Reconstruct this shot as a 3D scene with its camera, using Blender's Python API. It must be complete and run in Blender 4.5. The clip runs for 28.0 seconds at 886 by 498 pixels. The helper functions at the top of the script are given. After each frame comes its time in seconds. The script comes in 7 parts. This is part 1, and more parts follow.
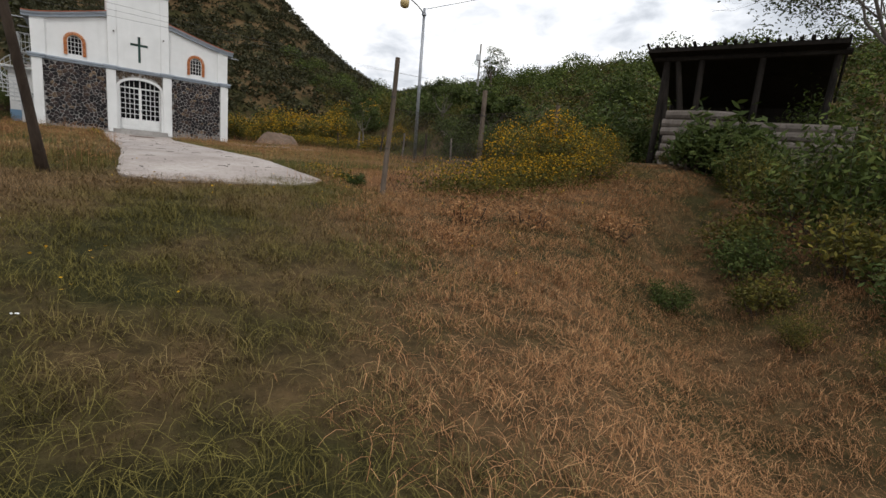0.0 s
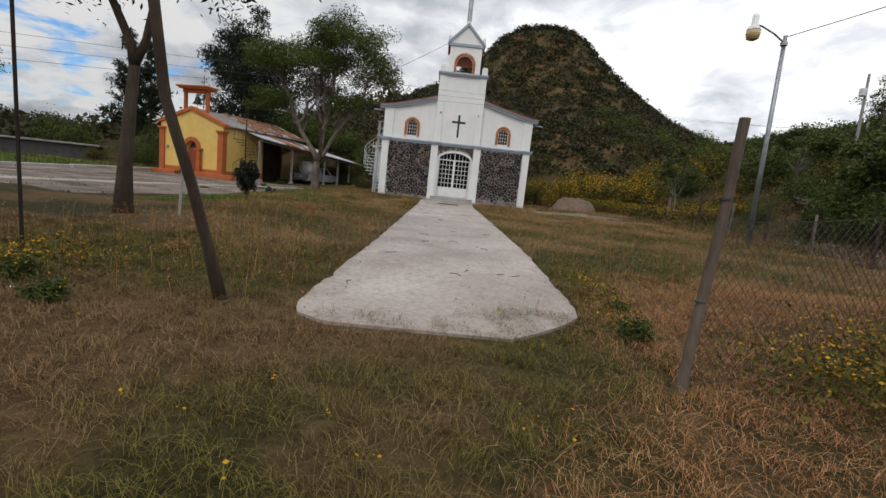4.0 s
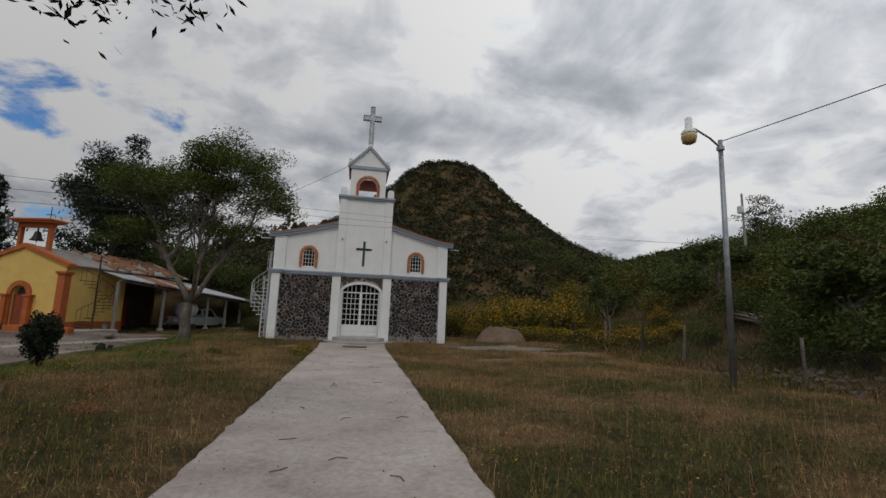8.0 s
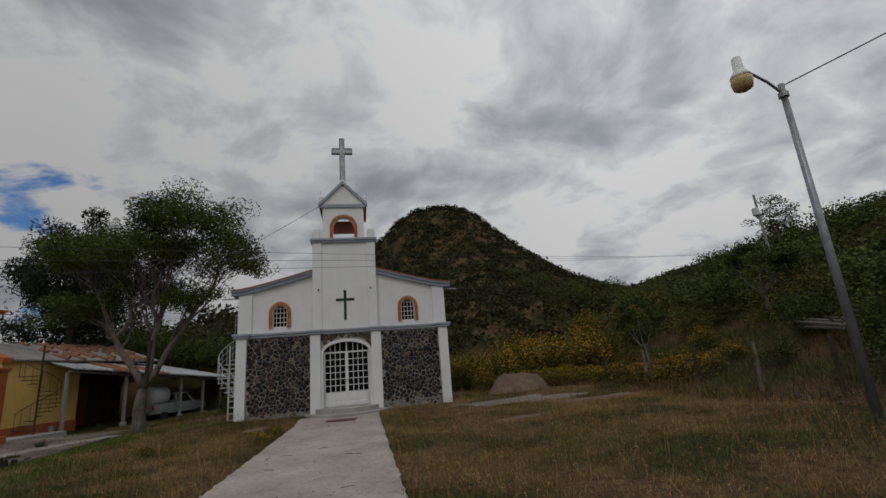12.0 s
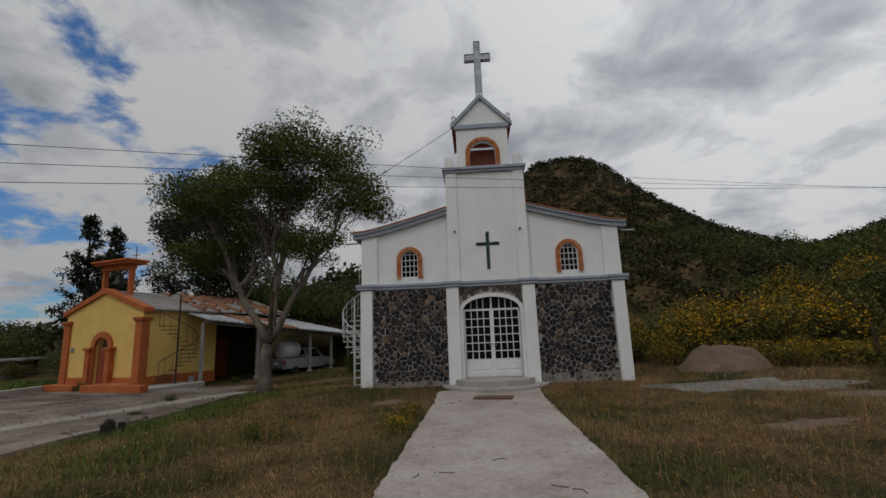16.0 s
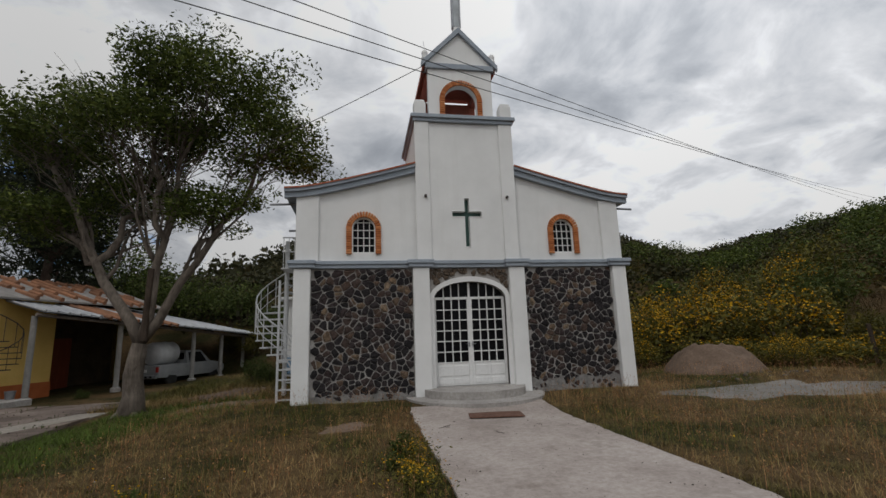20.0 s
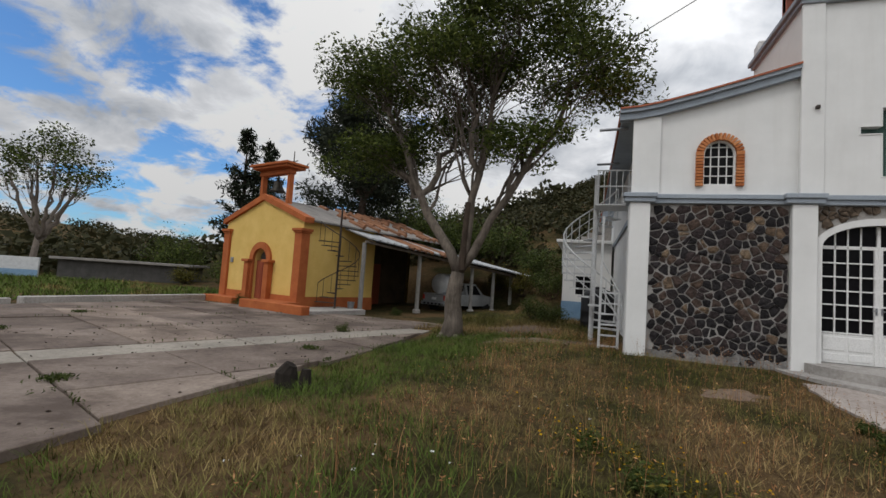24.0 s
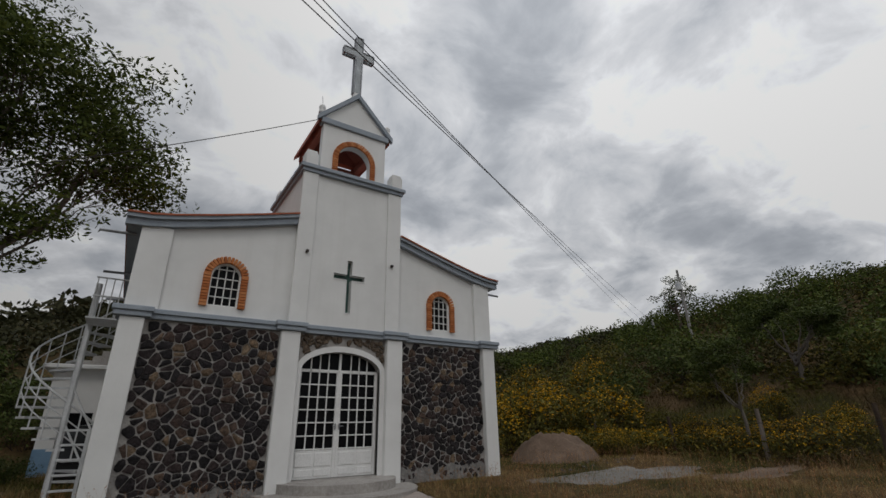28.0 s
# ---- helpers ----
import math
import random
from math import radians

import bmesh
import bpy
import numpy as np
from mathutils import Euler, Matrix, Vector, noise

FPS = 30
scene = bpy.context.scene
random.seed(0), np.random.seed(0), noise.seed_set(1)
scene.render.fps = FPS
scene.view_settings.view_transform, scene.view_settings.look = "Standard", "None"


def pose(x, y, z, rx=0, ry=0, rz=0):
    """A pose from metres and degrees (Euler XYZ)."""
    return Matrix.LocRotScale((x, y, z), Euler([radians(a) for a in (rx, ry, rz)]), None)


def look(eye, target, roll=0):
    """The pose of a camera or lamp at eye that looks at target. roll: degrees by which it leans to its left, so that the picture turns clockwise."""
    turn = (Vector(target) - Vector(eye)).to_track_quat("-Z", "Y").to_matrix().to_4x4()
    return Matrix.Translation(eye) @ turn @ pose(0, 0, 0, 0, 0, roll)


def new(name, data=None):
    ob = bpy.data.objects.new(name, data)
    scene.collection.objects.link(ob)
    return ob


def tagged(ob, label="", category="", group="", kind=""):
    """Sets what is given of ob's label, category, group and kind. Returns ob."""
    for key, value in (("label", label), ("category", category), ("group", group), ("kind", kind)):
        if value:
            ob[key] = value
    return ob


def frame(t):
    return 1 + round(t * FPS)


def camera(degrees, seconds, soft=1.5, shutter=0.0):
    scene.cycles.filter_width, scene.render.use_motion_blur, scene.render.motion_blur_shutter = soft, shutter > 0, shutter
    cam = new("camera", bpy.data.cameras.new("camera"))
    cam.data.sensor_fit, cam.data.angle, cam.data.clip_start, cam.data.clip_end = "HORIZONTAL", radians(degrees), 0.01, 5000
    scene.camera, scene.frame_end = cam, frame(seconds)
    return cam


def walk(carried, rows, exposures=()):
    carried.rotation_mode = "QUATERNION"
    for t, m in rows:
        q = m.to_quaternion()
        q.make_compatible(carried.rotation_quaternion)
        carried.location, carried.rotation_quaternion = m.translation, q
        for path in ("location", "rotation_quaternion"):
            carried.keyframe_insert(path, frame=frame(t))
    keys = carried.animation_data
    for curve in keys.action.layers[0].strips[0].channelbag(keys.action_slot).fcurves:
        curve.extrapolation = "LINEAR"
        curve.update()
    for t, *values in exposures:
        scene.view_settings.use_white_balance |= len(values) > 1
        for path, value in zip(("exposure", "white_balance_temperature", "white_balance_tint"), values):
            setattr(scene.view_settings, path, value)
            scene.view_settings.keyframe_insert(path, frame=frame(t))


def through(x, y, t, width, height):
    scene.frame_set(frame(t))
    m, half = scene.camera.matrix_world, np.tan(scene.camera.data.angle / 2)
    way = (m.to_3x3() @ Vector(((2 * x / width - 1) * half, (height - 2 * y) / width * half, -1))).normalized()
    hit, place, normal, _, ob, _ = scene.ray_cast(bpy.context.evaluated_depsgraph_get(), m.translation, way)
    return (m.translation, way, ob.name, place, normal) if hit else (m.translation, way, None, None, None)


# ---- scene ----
EXPOSURES = [(0.0, 0.04), (1.0, 0.03), (3.5, -0.05), (6.0, -0.31), (8.0, -0.76), (10.0, -0.96), (13.0, -1.11), (15.5, -1.01), (17.0, -0.88), (18.0, -0.91), (19.0, -0.76), (20.0, -0.66), (21.0, -0.81), (21.5, -0.66), (24.0, -0.21), (26.0, -0.17), (27.0, -0.42), (28.0, -0.98)]
cam = camera(88.0, 28.0)
walk(cam, [
    (0.0, pose(-2.605, -32.706, 0.233, 78.90, -5.70, -37.20)),
    (0.5, pose(-2.202, -32.515, 0.333, 81.74, -0.84, -42.32)),
    (1.0, pose(-1.938, -32.376, 0.295, 83.01, -1.33, -39.63)),
    (1.5, pose(-1.702, -31.832, 0.384, 83.22, -3.71, -36.52)),
    (2.0, pose(-1.464, -31.348, 0.488, 82.64, -8.17, -34.84)),
    (2.5, pose(-1.369, -31.082, 0.357, 79.73, -11.51, -27.92)),
    (3.0, pose(-1.109, -30.356, 0.710, 79.78, -7.10, -10.18)),
    (3.5, pose(-0.937, -29.861, 0.924, 80.53, -7.37, -0.82)),
    (5.5, pose(-0.442, -28.196, 1.370, 88.47, -3.14, -2.09)),
    (6.0, pose(-0.377, -27.741, 1.416, 91.46, -3.33, -2.20)),
    (6.5, pose(-0.263, -27.112, 1.478, 93.80, -4.33, -3.16)),
    (7.0, pose(-0.223, -26.550, 1.600, 90.05, -7.30, -4.87)),
    (7.5, pose(-0.105, -25.906, 1.546, 94.63, -4.20, -5.57)),
    (8.0, pose(-0.296, -25.091, 1.474, 98.11, -2.37, -10.85)),
    (8.5, pose(-0.526, -24.590, 1.550, 99.43, -1.18, -13.87)),
    (9.0, pose(-0.476, -24.175, 1.537, 100.86, -1.50, -14.43)),
    (9.5, pose(-0.427, -23.627, 1.494, 101.57, -2.06, -16.17)),
    (10.0, pose(-0.358, -23.035, 1.464, 101.97, 0.50, -19.70)),
    (10.5, pose(-0.210, -22.578, 1.452, 103.67, 2.96, -17.92)),
    (11.0, pose(-0.171, -22.126, 1.380, 106.03, 4.73, -17.41)),
    (11.5, pose(0.022, -21.724, 1.355, 105.25, 3.74, -17.31)),
    (12.0, pose(0.643, -21.498, 1.457, 104.38, 4.34, -9.75)),
    (12.5, pose(1.222, -21.050, 1.517, 108.42, 3.95, -5.08)),
    (13.0, pose(1.199, -19.511, 1.429, 100.71, 2.28, 0.76)),
    (13.5, pose(0.971, -18.844, 1.198, 92.13, -0.19, 5.24)),
    (15.5, pose(-0.186, -16.761, 1.484, 102.06, -0.08, 0.80)),
    (16.0, pose(-0.587, -16.373, 1.586, 100.68, 2.12, 4.02)),
    (16.5, pose(-0.760, -15.702, 1.499, 102.14, 2.38, 2.36)),
    (17.0, pose(-0.958, -15.184, 1.470, 103.64, 0.88, -4.98)),
    (17.5, pose(-1.227, -14.656, 1.491, 101.27, 1.01, -4.64)),
    (18.0, pose(-1.760, -14.136, 1.454, 96.39, -0.12, -1.00)),
    (18.5, pose(-1.986, -13.640, 1.439, 95.27, -0.43, -4.48)),
    (19.0, pose(-2.129, -13.370, 1.414, 96.45, 0.64, -0.54)),
    (19.5, pose(-2.504, -12.758, 1.446, 99.47, 2.30, -6.68)),
    (20.0, pose(-2.879, -12.272, 1.460, 100.60, 1.98, -9.69)),
    (20.5, pose(-3.590, -12.183, 1.550, 99.08, 2.27, 4.00)),
    (21.0, pose(-3.954, -12.627, 1.633, 98.16, 3.31, 16.78)),
    (21.5, pose(-4.140, -12.487, 1.591, 97.90, 4.90, 24.41)),
    (23.5, pose(-5.229, -11.428, 1.445, 91.96, -1.94, 26.90)),
    (24.0, pose(-5.476, -11.087, 1.243, 93.87, -3.85, 17.40)),
    (24.5, pose(-5.610, -10.717, 1.479, 90.83, -6.18, 14.23)),
    (25.0, pose(-5.733, -10.571, 1.509, 90.31, -3.71, 20.25)),
    (25.5, pose(-5.825, -10.452, 1.430, 92.75, -3.47, 21.21)),
    (26.0, pose(-5.850, -10.344, 1.085, 95.99, -3.22, 7.75)),
    (26.5, pose(-5.492, -9.552, 1.037, 98.61, -1.75, -17.93)),
    (27.0, pose(-4.948, -9.833, 1.203, 103.21, 0.74, -29.12)),
    (27.5, pose(-4.709, -10.195, 1.066, 111.59, 2.63, -29.60)),
    (28.0, pose(-4.248, -10.845, 1.143, 111.18, 0.99, -33.35)),
], EXPOSURES)

# ---- world and light ----
world = bpy.data.worlds.new("overcast_sky")
scene.world = world
world.use_nodes = True
wn, wl = world.node_tree.nodes, world.node_tree.links
wn.clear()


def wnode(kind, operation="", data_type=""):
    n = wn.new(kind)
    if operation:
        n.operation = operation
    if data_type:
        n.data_type = data_type
    return n


w_out = wnode("ShaderNodeOutputWorld")
w_bg = wnode("ShaderNodeBackground")
w_sky = wnode("ShaderNodeTexSky")
w_sky.sky_type = "NISHITA"
w_sky.sun_disc = False
w_sky.sun_elevation, w_sky.sun_rotation = radians(52), radians(215)
w_tc = wnode("ShaderNodeTexCoord")
w_sep = wnode("ShaderNodeSeparateXYZ")
wl.new(w_tc.outputs["Generated"], w_sep.inputs[0])
w_up = wnode("ShaderNodeMath", operation="ADD")
wl.new(w_sep.outputs["Z"], w_up.inputs[0])
w_up.inputs[1].default_value = 0.30
w_max = wnode("ShaderNodeMath", operation="MAXIMUM")
wl.new(w_up.outputs[0], w_max.inputs[0])
w_max.inputs[1].default_value = 0.12
w_plane = wnode("ShaderNodeCombineXYZ")
for axis, name in ((0, "X"), (1, "Y")):
    d = wnode("ShaderNodeMath", operation="DIVIDE")
    wl.new(w_sep.outputs[name], d.inputs[0])
    wl.new(w_max.outputs[0], d.inputs[1])
    wl.new(d.outputs[0], w_plane.inputs[axis])


def sky_noise(scale, detail, rough, shift, distortion=0.0):
    m = wnode("ShaderNodeMapping")
    m.inputs["Location"].default_value = shift
    wl.new(w_plane.outputs[0], m.inputs["Vector"])
    n = wnode("ShaderNodeTexNoise")
    n.inputs["Scale"].default_value, n.inputs["Detail"].default_value = scale, detail
    n.inputs["Roughness"].default_value, n.inputs["Distortion"].default_value = rough, distortion
    wl.new(m.outputs[0], n.inputs["Vector"])
    return n.outputs["Fac"]


def sky_ramp(fac, stops):
    r = wnode("ShaderNodeValToRGB")
    e = r.color_ramp.elements
    while len(e) < len(stops):
        e.new(0.5)
    for el, (p, c) in zip(e, stops):
        el.position, el.color = p, (*c, 1)
    r.color_ramp.interpolation = "CARDINAL" if len(stops) > 2 else "EASE"
    wl.new(fac, r.inputs[0])
    return r.outputs[0]


# large banks of cloud with finer puffs in them, brighter towards the zenith
w_bank = wnode("ShaderNodeMix", data_type="FLOAT")
w_bank.inputs["Factor"].default_value = 0.42
wl.new(sky_noise(1.5, 5, 0.5, (3.1, 1.7, 0), 0.3), w_bank.inputs["A"])
wl.new(sky_noise(4.2, 12, 0.58, (7.3, 2.2, 0), 0.35), w_bank.inputs["B"])
cloud_base = sky_ramp(w_bank.outputs["Result"], [(0.34, (0.42, 0.45, 0.50)), (0.43, (0.62, 0.65, 0.70)), (0.50, (0.88, 0.90, 0.94)), (0.56, (1.13, 1.17, 1.23)), (0.66, (1.46, 1.51, 1.58))])
w_zen = wnode("ShaderNodeMapRange")
w_zen.inputs["From Min"].default_value, w_zen.inputs["From Max"].default_value = 0.1, 1.0
w_zen.inputs["To Min"].default_value, w_zen.inputs["To Max"].default_value = 0.95, 1.6
wl.new(w_sep.outputs["Z"], w_zen.inputs["Value"])
w_lift = wnode("ShaderNodeVectorMath", operation="SCALE")
wl.new(cloud_base, w_lift.inputs[0])
w_west = wnode("ShaderNodeVectorMath", operation="DOT_PRODUCT")
wl.new(w_tc.outputs["Generated"], w_west.inputs[0])
w_west.inputs[1].default_value = (-0.86, 0.42, 0.28)
w_side = wnode("ShaderNodeMapRange")
w_side.inputs["From Min"].default_value, w_side.inputs["From Max"].default_value = 0.0, 0.85
w_side.inputs["To Min"].default_value, w_side.inputs["To Max"].default_value = 1.14, 0.74
wl.new(w_west.outputs["Value"], w_side.inputs["Value"])
w_both = wnode("ShaderNodeMath", operation="MULTIPLY")
wl.new(w_zen.outputs[0], w_both.inputs[0])
wl.new(w_side.outputs[0], w_both.inputs[1])
wl.new(w_both.outputs[0], w_lift.inputs["Scale"])
cloud_shade = w_lift.outputs[0]
# open blue sky to the west, closed cover elsewhere
w_gap = wnode("ShaderNodeMapRange")
w_gap.inputs["From Min"].default_value, w_gap.inputs["From Max"].default_value = 0.45, 1.0
w_gap.inputs["To Min"].default_value, w_gap.inputs["To Max"].default_value = 0.34, 0.0
wl.new(w_west.outputs["Value"], w_gap.inputs["Value"])
w_cov = wnode("ShaderNodeMath", operation="ADD")
wl.new(sky_noise(3.6, 12, 0.60, (0.4, 5.2, 0), 0.35), w_cov.inputs[0])
wl.new(w_gap.outputs[0], w_cov.inputs[1])
w_cover = sky_ramp(w_cov.outputs[0], [(0.42, (0, 0, 0)), (0.56, (1, 1, 1))])
w_skys = wnode("ShaderNodeVectorMath", operation="SCALE")
wl.new(w_sky.outputs[0], w_skys.inputs[0])
w_skys.inputs["Scale"].default_value = 0.15
w_deep = wnode("ShaderNodeVectorMath", operation="MULTIPLY")
wl.new(w_skys.outputs[0], w_deep.inputs[0])
w_deep.inputs[1].default_value = (0.50, 0.80, 1.12)
w_mix = wnode("ShaderNodeMix", data_type="RGBA")
wl.new(w_cover, w_mix.inputs["Factor"])
wl.new(w_deep.outputs[0], w_mix.inputs["A"])
wl.new(cloud_shade, w_mix.inputs["B"])
wl.new(w_mix.outputs["Result"], w_bg.inputs["Color"])
w_bg.inputs["Strength"].default_value = 1.0
wl.new(w_bg.outputs[0], w_out.inputs[0])

sun_data = bpy.data.lights.new("sun", "SUN")
sun_data.energy, sun_data.angle, sun_data.color = 0.75, radians(14), (1.0, 0.96, 0.90)
sun = new("sun", sun_data)
sun.matrix_world = look((-20, -30, 45), (0, 0, 0))

# ---- materials ----


class Mat:
    """A principled material built up node by node."""

    def __init__(self, name, rough=0.8, metallic=0.0, spec=0.4):
        self.m = bpy.data.materials.new(name)
        self.m.use_nodes = True
        self.n, self.l = self.m.node_tree.nodes, self.m.node_tree.links
        self.p = self.n["Principled BSDF"]
        self.p.inputs["Roughness"].default_value = rough
        self.p.inputs["Metallic"].default_value = metallic
        self.p.inputs["Specular IOR Level"].default_value = spec
        self.tc = self.n.new("ShaderNodeTexCoord")

    def noise(self, scale, detail=4, rough=0.55, space="Object", stretch=None, distortion=0.0):
        n = self.n.new("ShaderNodeTexNoise")
        n.inputs["Scale"].default_value, n.inputs["Detail"].default_value = scale, detail
        n.inputs["Roughness"].default_value, n.inputs["Distortion"].default_value = rough, distortion
        src = self.where(space)
        if stretch:
            m = self.n.new("ShaderNodeMapping")
            m.inputs["Scale"].default_value = stretch
            self.l.new(src, m.inputs["Vector"])
            src = m.outputs[0]
        self.l.new(src, n.inputs["Vector"])
        return n.outputs["Fac"]

    def where(self, space):
        if space == "World":
            return self.n.new("ShaderNodeNewGeometry").outputs["Position"]
        return self.tc.outputs[space]

    def island(self):
        return self.n.new("ShaderNodeNewGeometry").outputs["Random Per Island"]

    def random(self):
        return self.n.new("ShaderNodeObjectInfo").outputs["Random"]

    def ramp(self, fac, stops, smooth=False):
        r = self.n.new("ShaderNodeValToRGB")
        e = r.color_ramp.elements
        while len(e) < len(stops):
            e.new(0.5)
        for el, (p, c) in zip(e, stops):
            el.position, el.color = p, (*c, 1) if len(c) == 3 else c
        if smooth:
            r.color_ramp.interpolation = "EASE"
        self.l.new(fac, r.inputs[0])
        return r.outputs[0]

    def mix(self, fac, a, b, kind="MIX"):
        x = self.n.new("ShaderNodeMix")
        x.data_type, x.blend_type = "RGBA", kind
        for key, v in (("Factor", fac), ("A", a), ("B", b)):
            i = next(s for s in x.inputs if s.name == key and (s.type == "RGBA" or key == "Factor"))
            if isinstance(v, bpy.types.NodeSocket):
                self.l.new(v, i)
            elif key == "Factor":
                i.default_value = v
            else:
                i.default_value = (*v, 1)
        return next(s for s in x.outputs if s.type == "RGBA")

    def colour(self, c):
        if isinstance(c, bpy.types.NodeSocket):
            self.l.new(c, self.p.inputs["Base Color"])
        else:
            self.p.inputs["Base Color"].default_value = (*c, 1)
        return self

    def bump(self, fac, strength=0.3, depth=0.01):
        b = self.n.new("ShaderNodeBump")
        b.inputs["Strength"].default_value, b.inputs["Distance"].default_value = strength, depth
        self.l.new(fac, b.inputs["Height"])
        self.l.new(b.outputs[0], self.p.inputs["Normal"])
        return self


def plain(name, a, b, scale=3.0, rough=0.8, metallic=0.0, bump=0.2, depth=0.01, fine=40.0, lo=0.35, hi=0.68, space="Object", spec=0.3, stretch=None):
    m = Mat(name, rough, metallic, spec)
    big = m.noise(scale, 6, 0.6, space, stretch)
    small = m.noise(fine, 3, 0.6, space, stretch)
    base = m.ramp(big, [(lo, a), (hi, b)])
    m.colour(m.mix(0.25, base, m.ramp(small, [(0.3, tuple(v * 0.6 for v in a)), (0.7, tuple(min(1, v * 1.25) for v in b))])))
    if bump:
        m.bump(small, bump, depth)
    return m.m


def foliage(name, dark, light, alt=None, through=0.14):
    m = Mat(name, 0.65, 0.0, 0.12)
    c = m.ramp(m.island(), [(0.0, dark), (0.7, light), (1.0, alt or light)])
    patch = m.noise(0.6, 3, 0.5, "World")
    c = m.mix(m.ramp(patch, [(0.35, (0, 0, 0)), (0.65, (0.55, 0.55, 0.55))]), c, dark)
    m.colour(c)
    t = m.n.new("ShaderNodeBsdfTranslucent")
    m.l.new(c, t.inputs["Color"])
    s = m.n.new("ShaderNodeMixShader")
    s.inputs[0].default_value = through
    m.l.new(m.p.outputs[0], s.inputs[1])
    m.l.new(t.outputs[0], s.inputs[2])
    m.l.new(s.outputs[0], m.n["Material Output"].inputs[0])
    return m.m


def white_wall():
    m = Mat("white_limewash", 0.85, 0, 0.2)
    base = m.ramp(m.noise(0.9, 5, 0.6), [(0.3, (0.70, 0.70, 0.69)), (0.7, (0.80, 0.80, 0.79))])
    runs = m.ramp(m.noise(3.0, 5, 0.65, "Object", (1.0, 1.0, 0.08)), [(0.52, (0, 0, 0)), (0.80, (0.22, 0.22, 0.22))])
    c = m.mix(runs, base, (0.55, 0.54, 0.51))
    m.colour(c)
    return m.bump(m.noise(55, 4), 0.18, 0.006).m


M_WHITE = white_wall()
M_TRIM = plain("blue_grey_painted_trim", (0.27, 0.31, 0.36), (0.36, 0.40, 0.45), 2.0, 0.8)
M_CEMENT = plain("smeared_grey_cement", (0.14, 0.135, 0.13), (0.32, 0.305, 0.29), 6.0, 0.95, bump=0.9, depth=0.04, fine=22.0)
M_MORTAR = plain("grey_mortar", (0.27, 0.255, 0.24), (0.43, 0.41, 0.39), 5.0, 0.95, bump=0.6, depth=0.02)


def stone_mat():
    m = Mat("dark_volcanic_stone", 0.85, 0, 0.3)
    tone = m.ramp(m.random(), [(0.0, (0.013, 0.012, 0.014)), (0.45, (0.022, 0.020, 0.023)), (0.72, (0.040, 0.030, 0.031)), (0.9, (0.075, 0.052, 0.042)), (0.97, (0.15, 0.11, 0.075)), (1.0, (0.20, 0.155, 0.11))])
    spot = m.ramp(m.noise(14, 6, 0.75, "World"), [(0.34, (0.25, 0.25, 0.25)), (0.66, (2.4, 2.25, 2.1))])
    m.colour(m.mix(0.8, tone, spot, "MULTIPLY"))
    return m.bump(m.noise(17, 6, 0.75, "World"), 1.0, 0.06).m


M_STONE = stone_mat()
M_TANSTONE = plain("brown_tan_fieldstone", (0.055, 0.042, 0.032), (0.17, 0.125, 0.088), 7, 0.9, bump=0.8, depth=0.03, space="World")


def brick_mat():
    m = Mat("orange_brick", 0.85, 0, 0.2)
    c = m.ramp(m.random(), [(0, (0.40, 0.13, 0.045)), (0.5, (0.52, 0.19, 0.07)), (1, (0.60, 0.26, 0.11))])
    m.colour(m.mix(0.35, c, m.ramp(m.noise(30, 4, 0.6, "World"), [(0.3, (0.35, 0.35, 0.35)), (0.7, (1.2, 1.2, 1.2))]), "MULTIPLY"))
    return m.bump(m.noise(60, 3, 0.6, "World"), 0.4, 0.006).m


M_BRICK = brick_mat()
M_TILE = plain("red_clay_tile", (0.30, 0.09, 0.05), (0.45, 0.16, 0.09), 6, 0.8, bump=0.4)
M_SALMON = plain("salmon_painted_plaster", (0.36, 0.12, 0.08), (0.46, 0.17, 0.12), 2, 0.8)
M_IRONW = plain("white_painted_iron", (0.70, 0.70, 0.69), (0.80, 0.80, 0.79), 3, 0.5, bump=0.05)
M_IRONG = plain("light_grey_painted_iron", (0.50, 0.51, 0.52), (0.66, 0.67, 0.68), 4, 0.5, bump=0.05)
M_IRONB = plain("dark_rusty_iron", (0.03, 0.025, 0.022), (0.07, 0.05, 0.04), 8, 0.7, bump=0.2)
M_STEEL = plain("dull_galvanised_steel", (0.22, 0.23, 0.25), (0.36, 0.37, 0.39), 6, 0.45, 0.6, bump=0.1)
M_BRASS = plain("bell_bronze_darkened", (0.02, 0.02, 0.02), (0.05, 0.045, 0.035), 8, 0.45, 0.7, bump=0.1)


def glass_mat(name, tint, rough=0.08):
    m = Mat(name, rough, 0, 0.07)
    m.colour(m.mix(0.5, tint, m.ramp(m.noise(2.5, 3), [(0.3, tuple(v * 0.5 for v in tint)), (0.7, tuple(v * 1.6 for v in tint))])))
    return m.m


M_GLASS = glass_mat("dark_window_glass", (0.007, 0.007, 0.008), 0.25)
M_GREENGLASS = glass_mat("green_tinted_glass", (0.07, 0.125, 0.11), 0.05)
M_CLEAR = glass_mat("clear_acrylic_glass", (0.45, 0.48, 0.50), 0.15)
# Dimness of rooms and recesses is put into this plaster's dark colour
M_DARK = plain("plaster_with_dimness_in_colour", (0.05, 0.048, 0.045), (0.09, 0.085, 0.08), 2, 0.9)


